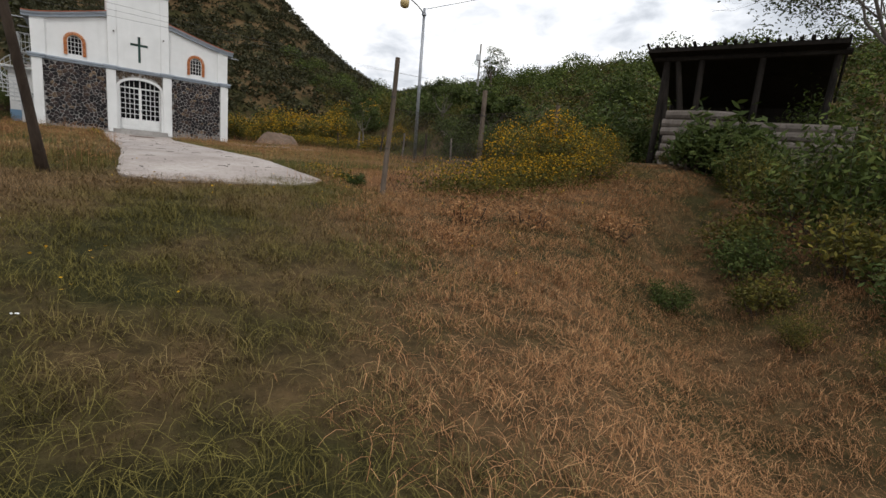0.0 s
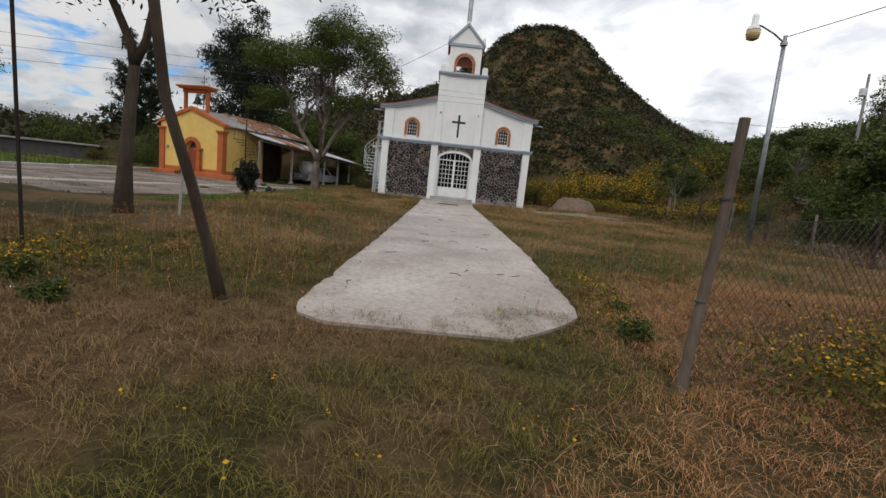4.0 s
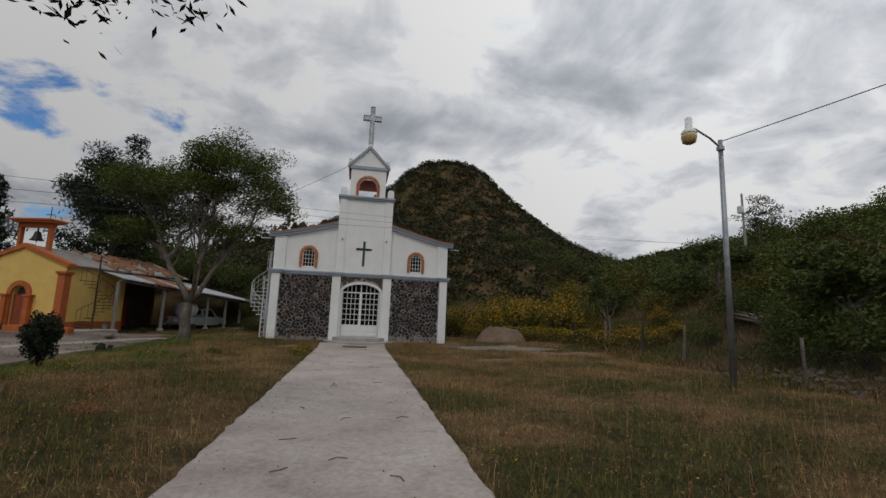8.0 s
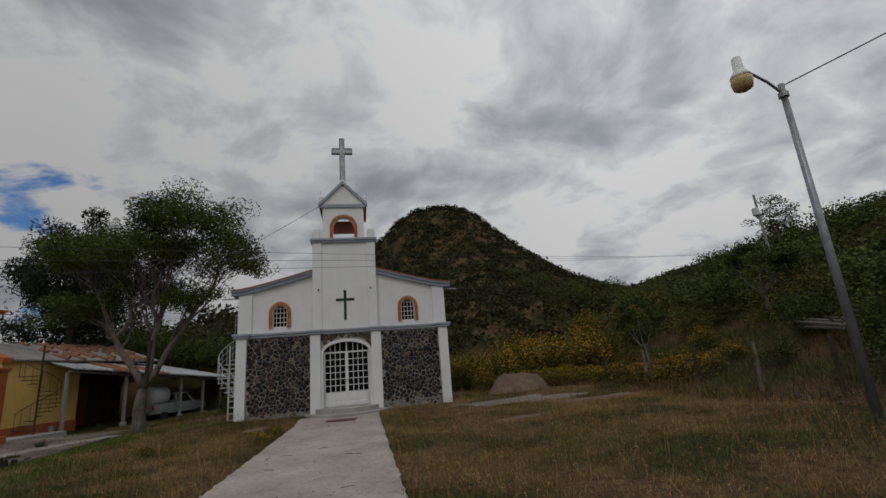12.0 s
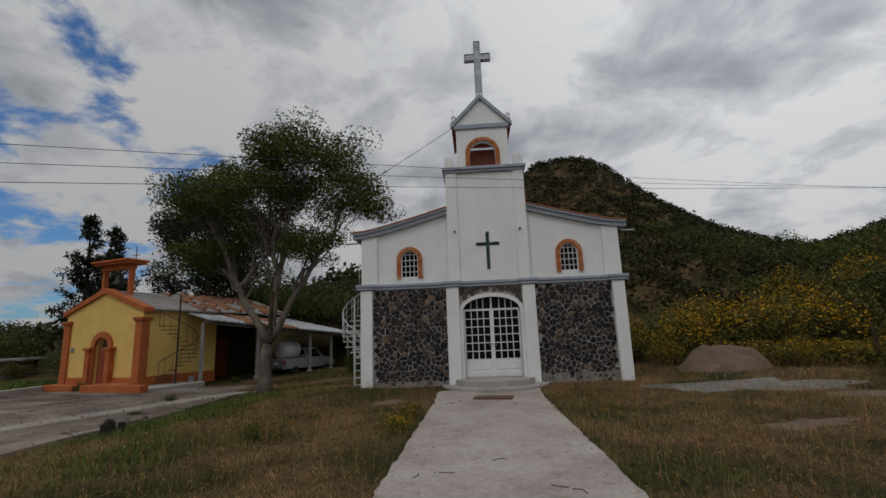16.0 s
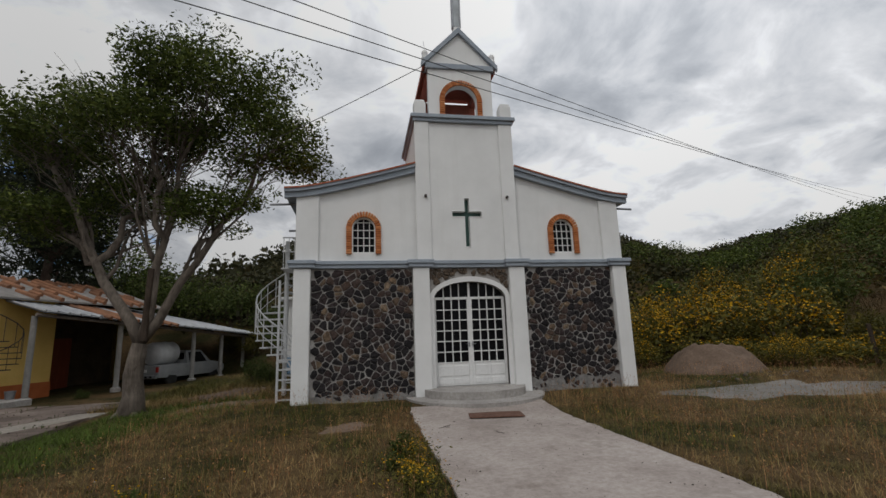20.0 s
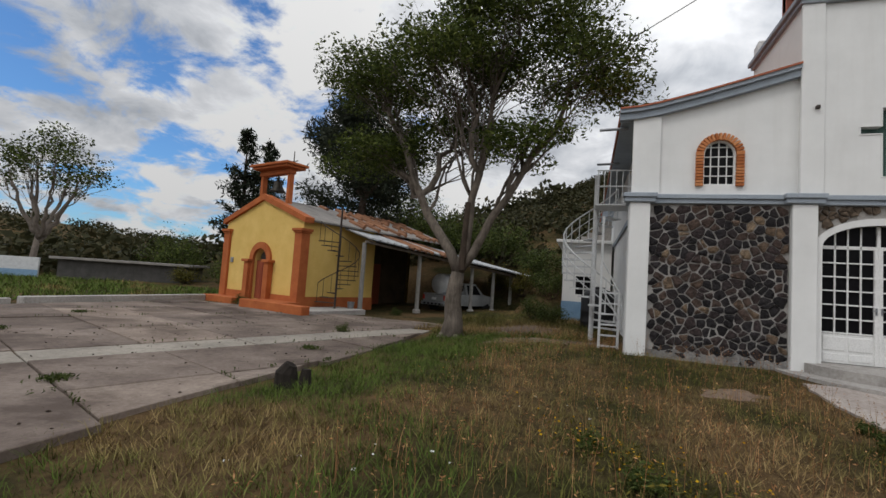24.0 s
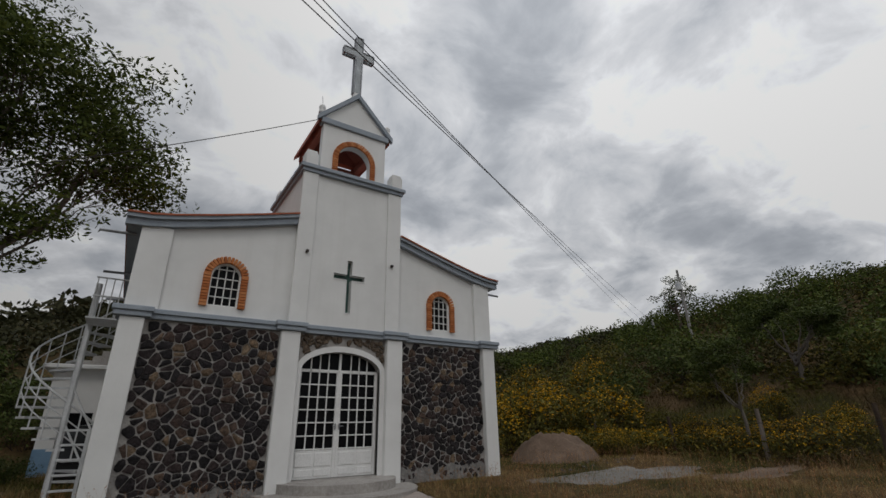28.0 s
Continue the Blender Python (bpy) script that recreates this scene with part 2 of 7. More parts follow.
def concrete_mat(name, a, b, c, slabs=False):
    m = Mat(name, 0.92, 0, 0.2)
    base = m.ramp(m.noise(0.7, 7, 0.62, "World"), [(0.30, a), (0.55, b), (0.75, c)])
    fine = m.ramp(m.noise(14, 6, 0.7, "World"), [(0.35, (0.72, 0.70, 0.68)), (0.65, (1.1, 1.1, 1.1))])
    col = m.mix(0.8, base, fine, "MULTIPLY")
    dirt = m.ramp(m.noise(2.2, 6, 0.7, "World"), [(0.55, (0, 0, 0)), (0.75, (0.6, 0.6, 0.6))])
    col = m.mix(dirt, col, (a[0] * 0.55, a[1] * 0.52, a[2] * 0.48))
    if slabs:
        wet = m.ramp(m.noise(0.45, 6, 0.62, "World", None, 0.8), [(0.50, (0, 0, 0)), (0.60, (0.75, 0.75, 0.75))])
        col = m.mix(wet, col, (0.085, 0.066, 0.056))
        col = m.mix(0.85, col, m.ramp(m.random(), [(0, (0.58, 0.54, 0.52)), (0.35, (0.85, 0.80, 0.76)), (0.7, (1.0, 0.95, 0.9)), (1, (1.4, 1.33, 1.22))]), "MULTIPLY")
    m.colour(col)
    return m.bump(m.noise(26, 6, 0.7, "World"), 0.5, 0.012).m


M_PATH = concrete_mat("pale_pinkish_concrete", (0.30, 0.255, 0.23), (0.40, 0.352, 0.322), (0.47, 0.425, 0.39))
M_PLAZA = concrete_mat("weathered_grey_concrete", (0.125, 0.100, 0.088), (0.215, 0.180, 0.160), (0.32, 0.278, 0.248), True)
M_STRIP = concrete_mat("pale_patched_concrete", (0.22, 0.20, 0.175), (0.32, 0.29, 0.25), (0.40, 0.36, 0.31))
M_STEP = concrete_mat("smooth_cement", (0.30, 0.285, 0.27), (0.40, 0.38, 0.36), (0.47, 0.45, 0.43))
M_YELLOW = plain("yellow_painted_plaster", (0.62, 0.41, 0.11), (0.74, 0.52, 0.17), 1.2, 0.85, bump=0.2)
# Adobe tone carrying the shade that lies under the lean-to roof
M_WALLSHADE = plain("adobe_with_shade_in_colour", (0.05, 0.036, 0.024), (0.13, 0.095, 0.06), 1.5, 0.95, bump=0.4)
M_OCHRE = plain("burnt_orange_painted_plaster", (0.33, 0.085, 0.025), (0.45, 0.135, 0.042), 2, 0.85, bump=0.2)
M_DOORRED = plain("red_painted_wood_door", (0.22, 0.05, 0.025), (0.32, 0.08, 0.04), 5, 0.6, stretch=(1, 1, 0.15))
M_SHEET = plain("grey_corrugated_sheet", (0.30, 0.31, 0.33), (0.46, 0.47, 0.48), 2, 0.55, 0.4)
M_TILEOLD = plain("weathered_orange_roof_tile", (0.13, 0.07, 0.045), (0.34, 0.16, 0.085), 1.2, 0.9, bump=0.5)
M_POSTGREY = plain("grey_cement_post", (0.22, 0.21, 0.20), (0.34, 0.33, 0.31), 4, 0.9)
M_TARRED = plain("grey_weathered_roof_felt", (0.16, 0.15, 0.14), (0.28, 0.26, 0.24), 2, 0.9)


def bark_mat(name, a, b):
    m = Mat(name, 0.95, 0, 0.15)
    f = m.noise(9, 6, 0.7, "World", (1, 1, 0.22), 0.6)
    m.colour(m.mix(0.5, m.ramp(f, [(0.32, a), (0.68, b)]), m.ramp(m.noise(1.6, 4, 0.6, "World"), [(0.3, a), (0.7, b)])))
    return m.bump(f, 0.9, 0.04).m


M_BARK = bark_mat("grey_brown_bark", (0.06, 0.045, 0.035), (0.20, 0.16, 0.125))
M_BARKM = bark_mat("mottled_grey_bark", (0.035, 0.028, 0.022), (0.25, 0.21, 0.175))
M_BARKD = bark_mat("dark_brown_bark", (0.025, 0.018, 0.014), (0.10, 0.075, 0.058))
M_WOODG = bark_mat("weathered_grey_wood", (0.09, 0.075, 0.062), (0.26, 0.22, 0.19))
M_STEMPALE = bark_mat("pale_grey_bark", (0.09, 0.078, 0.066), (0.22, 0.195, 0.17))
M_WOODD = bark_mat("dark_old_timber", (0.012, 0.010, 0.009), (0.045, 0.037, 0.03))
M_LEAF = foliage("olive_green_leaves", (0.023, 0.034, 0.008), (0.074, 0.100, 0.020), (0.148, 0.176, 0.039))
M_LEAFT = foliage("fresh_olive_tree_leaves", (0.030, 0.044, 0.010), (0.095, 0.125, 0.026), (0.19, 0.22, 0.05), 0.2)
M_LEAFB = foliage("bright_green_leaves", (0.031, 0.046, 0.011), (0.078, 0.102, 0.025), (0.123, 0.139, 0.041))
M_LEAFD = foliage("dark_feathery_needles", (0.014, 0.019, 0.012), (0.034, 0.042, 0.024), (0.048, 0.056, 0.030))
M_YELLOWF = foliage("yellow_flowers", (0.36, 0.18, 0.008), (0.58, 0.33, 0.014), (0.70, 0.45, 0.025))
M_OLIVE = foliage("yellow_green_scrub_leaves", (0.047, 0.047, 0.011), (0.123, 0.112, 0.024), (0.238, 0.183, 0.030))
M_SCRUB = foliage("dull_olive_scrub_leaves", (0.026, 0.025, 0.009), (0.068, 0.061, 0.019), (0.144, 0.108, 0.032))
M_DRYSCRUB = foliage("brown_dry_scrub", (0.07, 0.05, 0.024), (0.15, 0.105, 0.048), (0.24, 0.17, 0.075))
M_HILL = foliage("hillside_scrub_leaves", (0.027, 0.028, 0.012), (0.046, 0.045, 0.019), (0.084, 0.066, 0.030))


def grass_mat(name, near_green, tans, bias, rand=0.35):
    m = Mat(name, 0.85, 0, 0.1)
    green = m.ramp(m.island(), [(0, near_green[0]), (1, near_green[1])])
    tan = m.ramp(m.island(), [(0, tans[0]), (0.6, tans[1]), (1, tans[2])])
    patch = m.noise(0.33, 5, 0.6, "World")
    c = m.mix(m.ramp(patch, [(bias - 0.07, (0, 0, 0)), (bias + 0.07, (1, 1, 1))]), green, tan)
    m.colour(c)
    return m.m


GREENS = ((0.055, 0.057, 0.014), (0.145, 0.142, 0.037))
TANS = ((0.14, 0.098, 0.040), (0.25, 0.172, 0.072), (0.40, 0.285, 0.14))
M_GRASS = grass_mat("mixed_dry_and_green_grass", GREENS, TANS, 0.50)
M_GRASSDRY = grass_mat("dry_reddish_grass", GREENS, ((0.11, 0.054, 0.024), (0.32, 0.158, 0.070), (0.56, 0.31, 0.15)), 0.34)
M_GRASSOLIVE = grass_mat("matted_olive_grass", ((0.035, 0.030, 0.008), (0.190, 0.158, 0.043)), ((0.055, 0.036, 0.016), (0.165, 0.103, 0.047), (0.33, 0.215, 0.112)), 0.54)
M_GRASSGREEN = grass_mat("fresh_green_grass", ((0.045, 0.07, 0.014), (0.105, 0.15, 0.03)), TANS, 0.62)
M_ROUGH = grass_mat("brown_rank_weeds", GREENS, ((0.06, 0.042, 0.024), (0.11, 0.076, 0.042), (0.17, 0.12, 0.065)), 0.48)


def ground_mat():
    m = Mat("grassy_soil", 0.95, 0, 0.1)
    patch = m.noise(0.33, 5, 0.6, "World")
    base = m.ramp(patch, [(0.43, (0.040, 0.038, 0.014)), (0.57, (0.110, 0.072, 0.035))])
    fine = m.ramp(m.noise(6, 7, 0.75, "World"), [(0.3, (0.35, 0.35, 0.35)), (0.7, (1.5, 1.45, 1.4))])
    m.colour(m.mix(0.9, base, fine, "MULTIPLY"))
    return m.bump(m.noise(18, 6, 0.75, "World"), 0.8, 0.05).m


M_GROUND = ground_mat()
M_GRAVEL = concrete_mat("grey_fine_gravel", (0.13, 0.122, 0.112), (0.20, 0.188, 0.172), (0.28, 0.262, 0.24))
M_MOUND = concrete_mat("brown_heaped_soil", (0.10, 0.070, 0.05), (0.18, 0.128, 0.095), (0.25, 0.185, 0.14))
# Dirty white paint, greyed further to hold the shade under the lean-to
M_CARW = plain("white_car_paint_with_shade", (0.20, 0.21, 0.22), (0.30, 0.31, 0.31), 2, 0.45, bump=0)
M_TYRE = plain("black_rubber", (0.012, 0.012, 0.012), (0.03, 0.03, 0.03), 8, 0.8)
M_RED = plain("red_lamp_lens", (0.30, 0.02, 0.015), (0.38, 0.03, 0.02), 8, 0.3, bump=0)
M_BLACK = plain("black_plastic_tank", (0.01, 0.01, 0.011), (0.025, 0.025, 0.027), 3, 0.5)
M_BLUE = plain("pale_blue_paint", (0.16, 0.28, 0.42), (0.24, 0.37, 0.52), 3, 0.8)
M_MAT = plain("brown_rubber_mat", (0.09, 0.045, 0.03), (0.16, 0.085, 0.06), 6, 0.9)
M_LAMPGLASS = plain("amber_lamp_glass", (0.45, 0.33, 0.14), (0.55, 0.42, 0.2), 5, 0.3, bump=0)
M_WIRE = plain("dark_cable", (0.03, 0.03, 0.03), (0.06, 0.06, 0.06), 5, 0.6, bump=0)
M_ROCK = plain("grey_brown_fieldstone", (0.05, 0.043, 0.037), (0.19, 0.165, 0.14), 4, 0.9, bump=0.6, depth=0.02)

# ---- mesh helpers ----


class MB:
    """Vertices and faces of one mesh, gathered piece by piece."""

    def __init__(self):
        self.v, self.f = [], []

    def add(self, verts, faces):
        k = len(self.v)
        self.v += [tuple(p) for p in verts]
        self.f += [tuple(i + k for i in f) for f in faces]
        return self

    def box(self, x0, x1, y0, y1, z0, z1, c=0.0, m=None):
        """A box, its edges cut by c; m: a matrix to lay it by."""
        cx, cy, cz = (x0 + x1) / 2, (y0 + y1) / 2, (z0 + z1) / 2
        hx, hy, hz = (x1 - x0) / 2, (y1 - y0) / 2, (z1 - z0) / 2
        c = min(c, 0.45 * min(hx, hy, hz))
        if c <= 0:
            vs = [(cx + a * hx, cy + b * hy, cz + d * hz) for a in (-1, 1) for b in (-1, 1) for d in (-1, 1)]
            fs = [(0, 1, 3, 2), (4, 6, 7, 5), (0, 4, 5, 1), (2, 3, 7, 6), (0, 2, 6, 4), (1, 5, 7, 3)]
        else:
            vs, idx = [], {}
            for a in (-1, 1):
                for b in (-1, 1):
                    for d in (-1, 1):
                        for k in range(3):
                            h = [hx - c, hy - c, hz - c]
                            h[k] += c
                            idx[a, b, d, k] = len(vs)
                            vs.append((cx + a * h[0], cy + b * h[1], cz + d * h[2]))
            fs = []
            for s in (-1, 1):
                q = [(-1, -1), (1, -1), (1, 1), (-1, 1)]
                fs.append(tuple(idx[s, a, b, 0] for a, b in (q if s > 0 else q[::-1])))
                fs.append(tuple(idx[a, s, b, 1] for a, b in (q[::-1] if s > 0 else q)))
                fs.append(tuple(idx[a, b, s, 2] for a, b in (q if s > 0 else q[::-1])))
            for a in (-1, 1):
                for b in (-1, 1):
                    e = (idx[a, b, -1, 0], idx[a, b, 1, 0], idx[a, b, 1, 1], idx[a, b, -1, 1])
                    fs.append(e if a * b < 0 else e[::-1])
                    e = (idx[a, -1, b, 0], idx[a, 1, b, 0], idx[a, 1, b, 2], idx[a, -1, b, 2])
                    fs.append(e if a * b > 0 else e[::-1])
                    e = (idx[-1, a, b, 1], idx[1, a, b, 1], idx[1, a, b, 2], idx[-1, a, b, 2])
                    fs.append(e if a * b < 0 else e[::-1])
                    for d in (-1, 1):
                        e = (idx[a, b, d, 0], idx[a, b, d, 1], idx[a, b, d, 2])
                        fs.append(e if a * b * d > 0 else e[::-1])
        if m is not None:
            vs = [m @ Vector(p) for p in vs]
        return self.add(vs, fs)

    def tube(self, pts, radii, n=8, cap=True):
        """A round bar along the points; one radius, or one for each point."""
        pts = [Vector(p) for p in pts]
        if not isinstance(radii, (list, tuple)):
            radii = [radii] * len(pts)
        vs, fs = [], []
        side = None
        for i, p in enumerate(pts):
            d = (pts[min(i + 1, len(pts) - 1)] - pts[max(i - 1, 0)]).normalized()
            if side is None:
                side = d.orthogonal().normalized()
            side = (side - d * side.dot(d)).normalized()
            up = d.cross(side)
            for k in range(n):
                a = 2 * math.pi * k / n
                vs.append(p + (side * math.cos(a) + up * math.sin(a)) * radii[i])
        for i in range(len(pts) - 1):
            for k in range(n):
                fs.append((i * n + k, i * n + (k + 1) % n, (i + 1) * n + (k + 1) % n, (i + 1) * n + k))
        if cap:
            fs.append(tuple(range(n))[::-1])
            fs.append(tuple(range((len(pts) - 1) * n, len(pts) * n)))
        return self.add(vs, fs)

    def lathe(self, prof, at=(0, 0, 0), n=16):
        """A turned body: rings of (radius, height)."""
        vs = [(at[0] + r * math.cos(2 * math.pi * k / n), at[1] + r * math.sin(2 * math.pi * k / n), at[2] + z) for r, z in prof for k in range(n)]
        fs = [(i * n + k, i * n + (k + 1) % n, (i + 1) * n + (k + 1) % n, (i + 1) * n + k) for i in range(len(prof) - 1) for k in range(n)]
        fs += [tuple(range(n))[::-1], tuple(range((len(prof) - 1) * n, len(prof) * n))]
        return self.add(vs, fs)

    def slab(self, outline, y0, y1):
        """An upright slab: an outline of (x, z), counter-clockwise from the front, between two depths."""
        n = len(outline)
        vs = [(x, y0, z) for x, z in outline] + [(x, y1, z) for x, z in outline]
        fs = [tuple(range(n)), tuple(range(n, 2 * n))[::-1]]
        fs += [(i, i + n, (i + 1) % n + n, (i + 1) % n) for i in range(n)]
        return self.add(vs, fs)

    def prism(self, outline, z0, z1):
        """A flat-lying slab: an outline of (x, y), counter-clockwise from above, between two heights."""
        n = len(outline)
        vs = [(x, y, z0) for x, y in outline] + [(x, y, z1) for x, y in outline]
        fs = [tuple(range(n))[::-1], tuple(range(n, 2 * n))]
        fs += [(i, (i + 1) % n, (i + 1) % n + n, i + n) for i in range(n)]
        return self.add(vs, fs)

    def move(self, m):
        self.v = [tuple(m @ Vector(p)) for p in self.v]
        return self

    def mesh(self, name, material, smooth=False):
        me = bpy.data.meshes.new(name)
        me.from_pydata(self.v, [], self.f)
        me.materials.append(material)
        if smooth:
            me.polygons.foreach_set("use_smooth", [True] * len(me.polygons))
        me.update()
        return me


def part(name, mb, material, parent, label="", smooth=False):
    me = mb if isinstance(mb, bpy.types.Mesh) else mb.mesh(name, material, smooth)
    ob = new(name, me)
    ob.parent = parent
    if label:
        ob["label"] = label
    return ob


def thing(name, label, category, group="", m=None, kind=""):
    ob = new(name)
    if m is not None:
        ob.matrix_world = m
    return tagged(ob, label, category, group, kind)


def single(name, mb, material, label, category, group="", kind="", smooth=False):
    ob = new(name, mb if isinstance(mb, bpy.types.Mesh) else mb.mesh(name, material, smooth))
    return tagged(ob, label, category, group, kind)


def soup(name, verts, quads, material):
    """A mesh from arrays: many loose leaves or blades, four corners each."""
    me = bpy.data.meshes.new(name)
    nv, nf = len(verts), len(quads)
    me.vertices.add(nv)
    me.vertices.foreach_set("co", np.ascontiguousarray(verts, np.float32).ravel())
    w = quads.shape[1]
    me.loops.add(nf * w)
    me.loops.foreach_set("vertex_index", np.ascontiguousarray(quads, np.int32).ravel())
    me.polygons.add(nf)
    me.polygons.foreach_set("loop_start", np.arange(0, nf * w, w, dtype=np.int32))
    me.materials.append(material)
    me.update(calc_edges=True)
    return me


def leaves(points, size, rng, flat=0.0, long=1.6):
    """Loose leaf quads at the given points: pointed, folded out at random."""
    n = len(points)
    a = rng.normal(size=(n, 3))
    a[:, 2] *= 1 - flat
    a /= np.linalg.norm(a, axis=1)[:, None] + 1e-9
    b = np.cross(a, rng.normal(size=(n, 3)))
    b /= np.linalg.norm(b, axis=1)[:, None] + 1e-9
    s = (size * rng.uniform(0.6, 1.4, n))[:, None]
    v = np.stack([points - a * s * long / 2, points + b * s * 0.38, points + a * s * long / 2, points - b * s * 0.38], 1)
    return v.reshape(-1, 3), np.arange(4 * n).reshape(n, 4)

# ---- ground ----
CH_O = Vector((-17.35, 6.05))
CH_YAW = -16.7


def smooth(a, b, x):
    t = np.clip((x - a) / (b - a), 0, 1)
    return t * t * (3 - 2 * t)


def path_left(y):
    return -1.84 + 0.007 * (y + 2) - 0.24 * smooth(-19.0, -24.8, y)


def path_right(y):
    return 1.30 + 0.008 * (y + 2)


def ground_z(x, y):
    x, y = np.asarray(x, float), np.asarray(y, float)
    z = -0.13 - 0.15 * smooth(-0.6, -3.2, y)
    z = z - 0.20 * smooth(-19.0, -25.4, y) - 0.85 * smooth(-26.0, -33.0, y)
    # sunken plaza to the west
    west = smooth(-6.5, -10.2, x) * smooth(-19, -13, y)
    z = z * (1 - west) + (-0.52) * west
    z = z - 0.12 * smooth(-3.5, -6.0, x) * smooth(-4, 4, y) * (1 - west)
    # yard to the east, rising gently, then the long hillside
    z = z + 0.03 * np.clip(x - 3, 0, 9) * smooth(-24, -15, y)
    z = z + (12.5 - 1.2 * smooth(-8, 26, y)) * np.clip((x - 12.5) / 33, 0, 1) ** 1.1 * smooth(-36, -20, y)
    # bank at the southern end, with a gully before it
    z = z + 1.15 * smooth(1.2, 10.5, x) * smooth(-20.5, -25, y)
    z = z - 0.75 * np.exp(-(((x - 2.2) * 0.55 - (y + 31.2) * 0.83) / 1.1) ** 2) * smooth(-1.5, 2.0, x) * smooth(-27.5, -29, y)
    z = z + 0.05 * np.sin(x * 0.9 + 1.3 * np.sin(y * 0.5)) * np.cos(y * 0.7) * smooth(1.9, 4, np.abs(x + 0.26))
    return z


def hill_z(x, y):
    """The steep cone behind the church."""
    r = np.hypot(x - HX, y - HY)
    return np.interp(r, [0, 4.5, 7.6, 9.6, 13.2, 21, 28.8, 36, 50, 82], [35.2, 34.9, 33.9, 32.2, 28.3, 21.2, 15.6, 12.1, 6.4, 0])


HX, HY = 18.8, 77.0


def terrain(x, y):
    x, y = np.asarray(x, float), np.asarray(y, float)
    g = ground_z(x, y)
    h = hill_z(x, y) * smooth(14, 30, y)
    r = np.hypot(x, y)
    far = 13 * smooth(90, 210, r) * (0.75 + 0.25 * np.sin(np.arctan2(y, x) * 7 + 0.8)) + 1.5 * smooth(10, 40, y) * smooth(2, -10, x)
    return np.where(h > 0.4, np.maximum(g, h), g) + far


def grid_axis(a, b, steps):
    return np.array(sorted(set(np.round(np.concatenate([np.arange(p, q, s) for p, q, s in steps] + [[b]]), 3))))


gx = grid_axis(-1500, 1500, [(-1500, -160, 120), (-160, -40, 8), (-40, -16, 2), (-16, 16, 0.5), (16, 40, 1.2), (40, 120, 4), (120, 1500, 120)])
gy = grid_axis(-1500, 1500, [(-1500, -160, 120), (-160, -45, 8), (-45, -36, 1.5), (-36, 4, 0.5), (4, 30, 1.5), (30, 130, 3), (130, 1500, 120)])
GX, GY = np.meshgrid(gx, gy)
gv = np.stack([GX, GY, terrain(GX, GY)], -1).reshape(-1, 3)
ix, iy = np.meshgrid(np.arange(len(gx) - 1), np.arange(len(gy) - 1))
a = (iy * len(gx) + ix).ravel()
ground_mesh = soup("ground", gv, np.stack([a, a + 1, a + 1 + len(gx), a + len(gx)], 1), M_GROUND)
ground_mesh.polygons.foreach_set("use_smooth", [True] * len(ground_mesh.polygons))
single("ground", ground_mesh, M_GROUND, "patchy dry and green grassy ground reaching far hills", "ground", kind="structure")


def strip(name, left, right, ys, lift, thick, material):
    """A slab poured along the ground between two edges."""
    mb = MB()
    n = 6
    rows = []
    for y in ys:
        rows.append([(left(y) + (right(y) - left(y)) * k / n, y) for k in range(n + 1)])
    for lev in (lift, lift - thick):
        for r in rows:
            mb.v += [(x, y, float(ground_z(-0.26, y)) + lev) for x, y in r]
    w, h = n + 1, len(ys)
    for j in range(h - 1):
        for i in range(n):
            q = j * w + i
            mb.f.append((q, q + 1, q + 1 + w, q + w))
    off = w * h
    for j in range(h - 1):
        mb.f.append((j * w, (j + 1) * w, (j + 1) * w + off, j * w + off))
        mb.f.append((j * w + n, j * w + n + off, (j + 1) * w + n + off, (j + 1) * w + n))
    for i in range(n):
        mb.f.append((i, i + off, i + 1 + off, i + 1))
    return mb


path_rng = np.random.default_rng(3)
ys = np.arange(-25.0, -1.2, 0.2)
jl = {round(float(y), 2): float(path_rng.normal(0, 0.016)) for y in ys}
jr = {round(float(y), 2): float(path_rng.normal(0, 0.016)) for y in ys}
single("path", strip("path", lambda y: path_left(y) + jl[round(float(y), 2)] + 0.4 * max(0, (-24.4 - y) / 0.6) ** 2.5, lambda y: path_right(y) + jr[round(float(y), 2)] - 1.0 * max(0, (-23.7 - y) / 1.3) ** 1.6, ys, 0.035, 0.12, M_PATH),
       M_PATH, "pale worn concrete footpath leading up to the church door", "path", kind="structure")

# ---- church ----
church = thing("church", "white village church with dark stone lower walls and bell tower", "church")
FY = 0.0
DEPTH = 17.0
EAVE, RIDGE = 5.30, 6.15


def arch_outline(cx, half, z0, spring, rise, n=14):
    """A doorway or window outline, counter-clockwise as (x, z)."""
    pts = [(cx - half, z0), (cx + half, z0)]
    for k in range(n + 1):
        a = math.pi * k / n
        pts.append((cx + half * math.cos(a), spring + rise * math.sin(a)))
    return pts


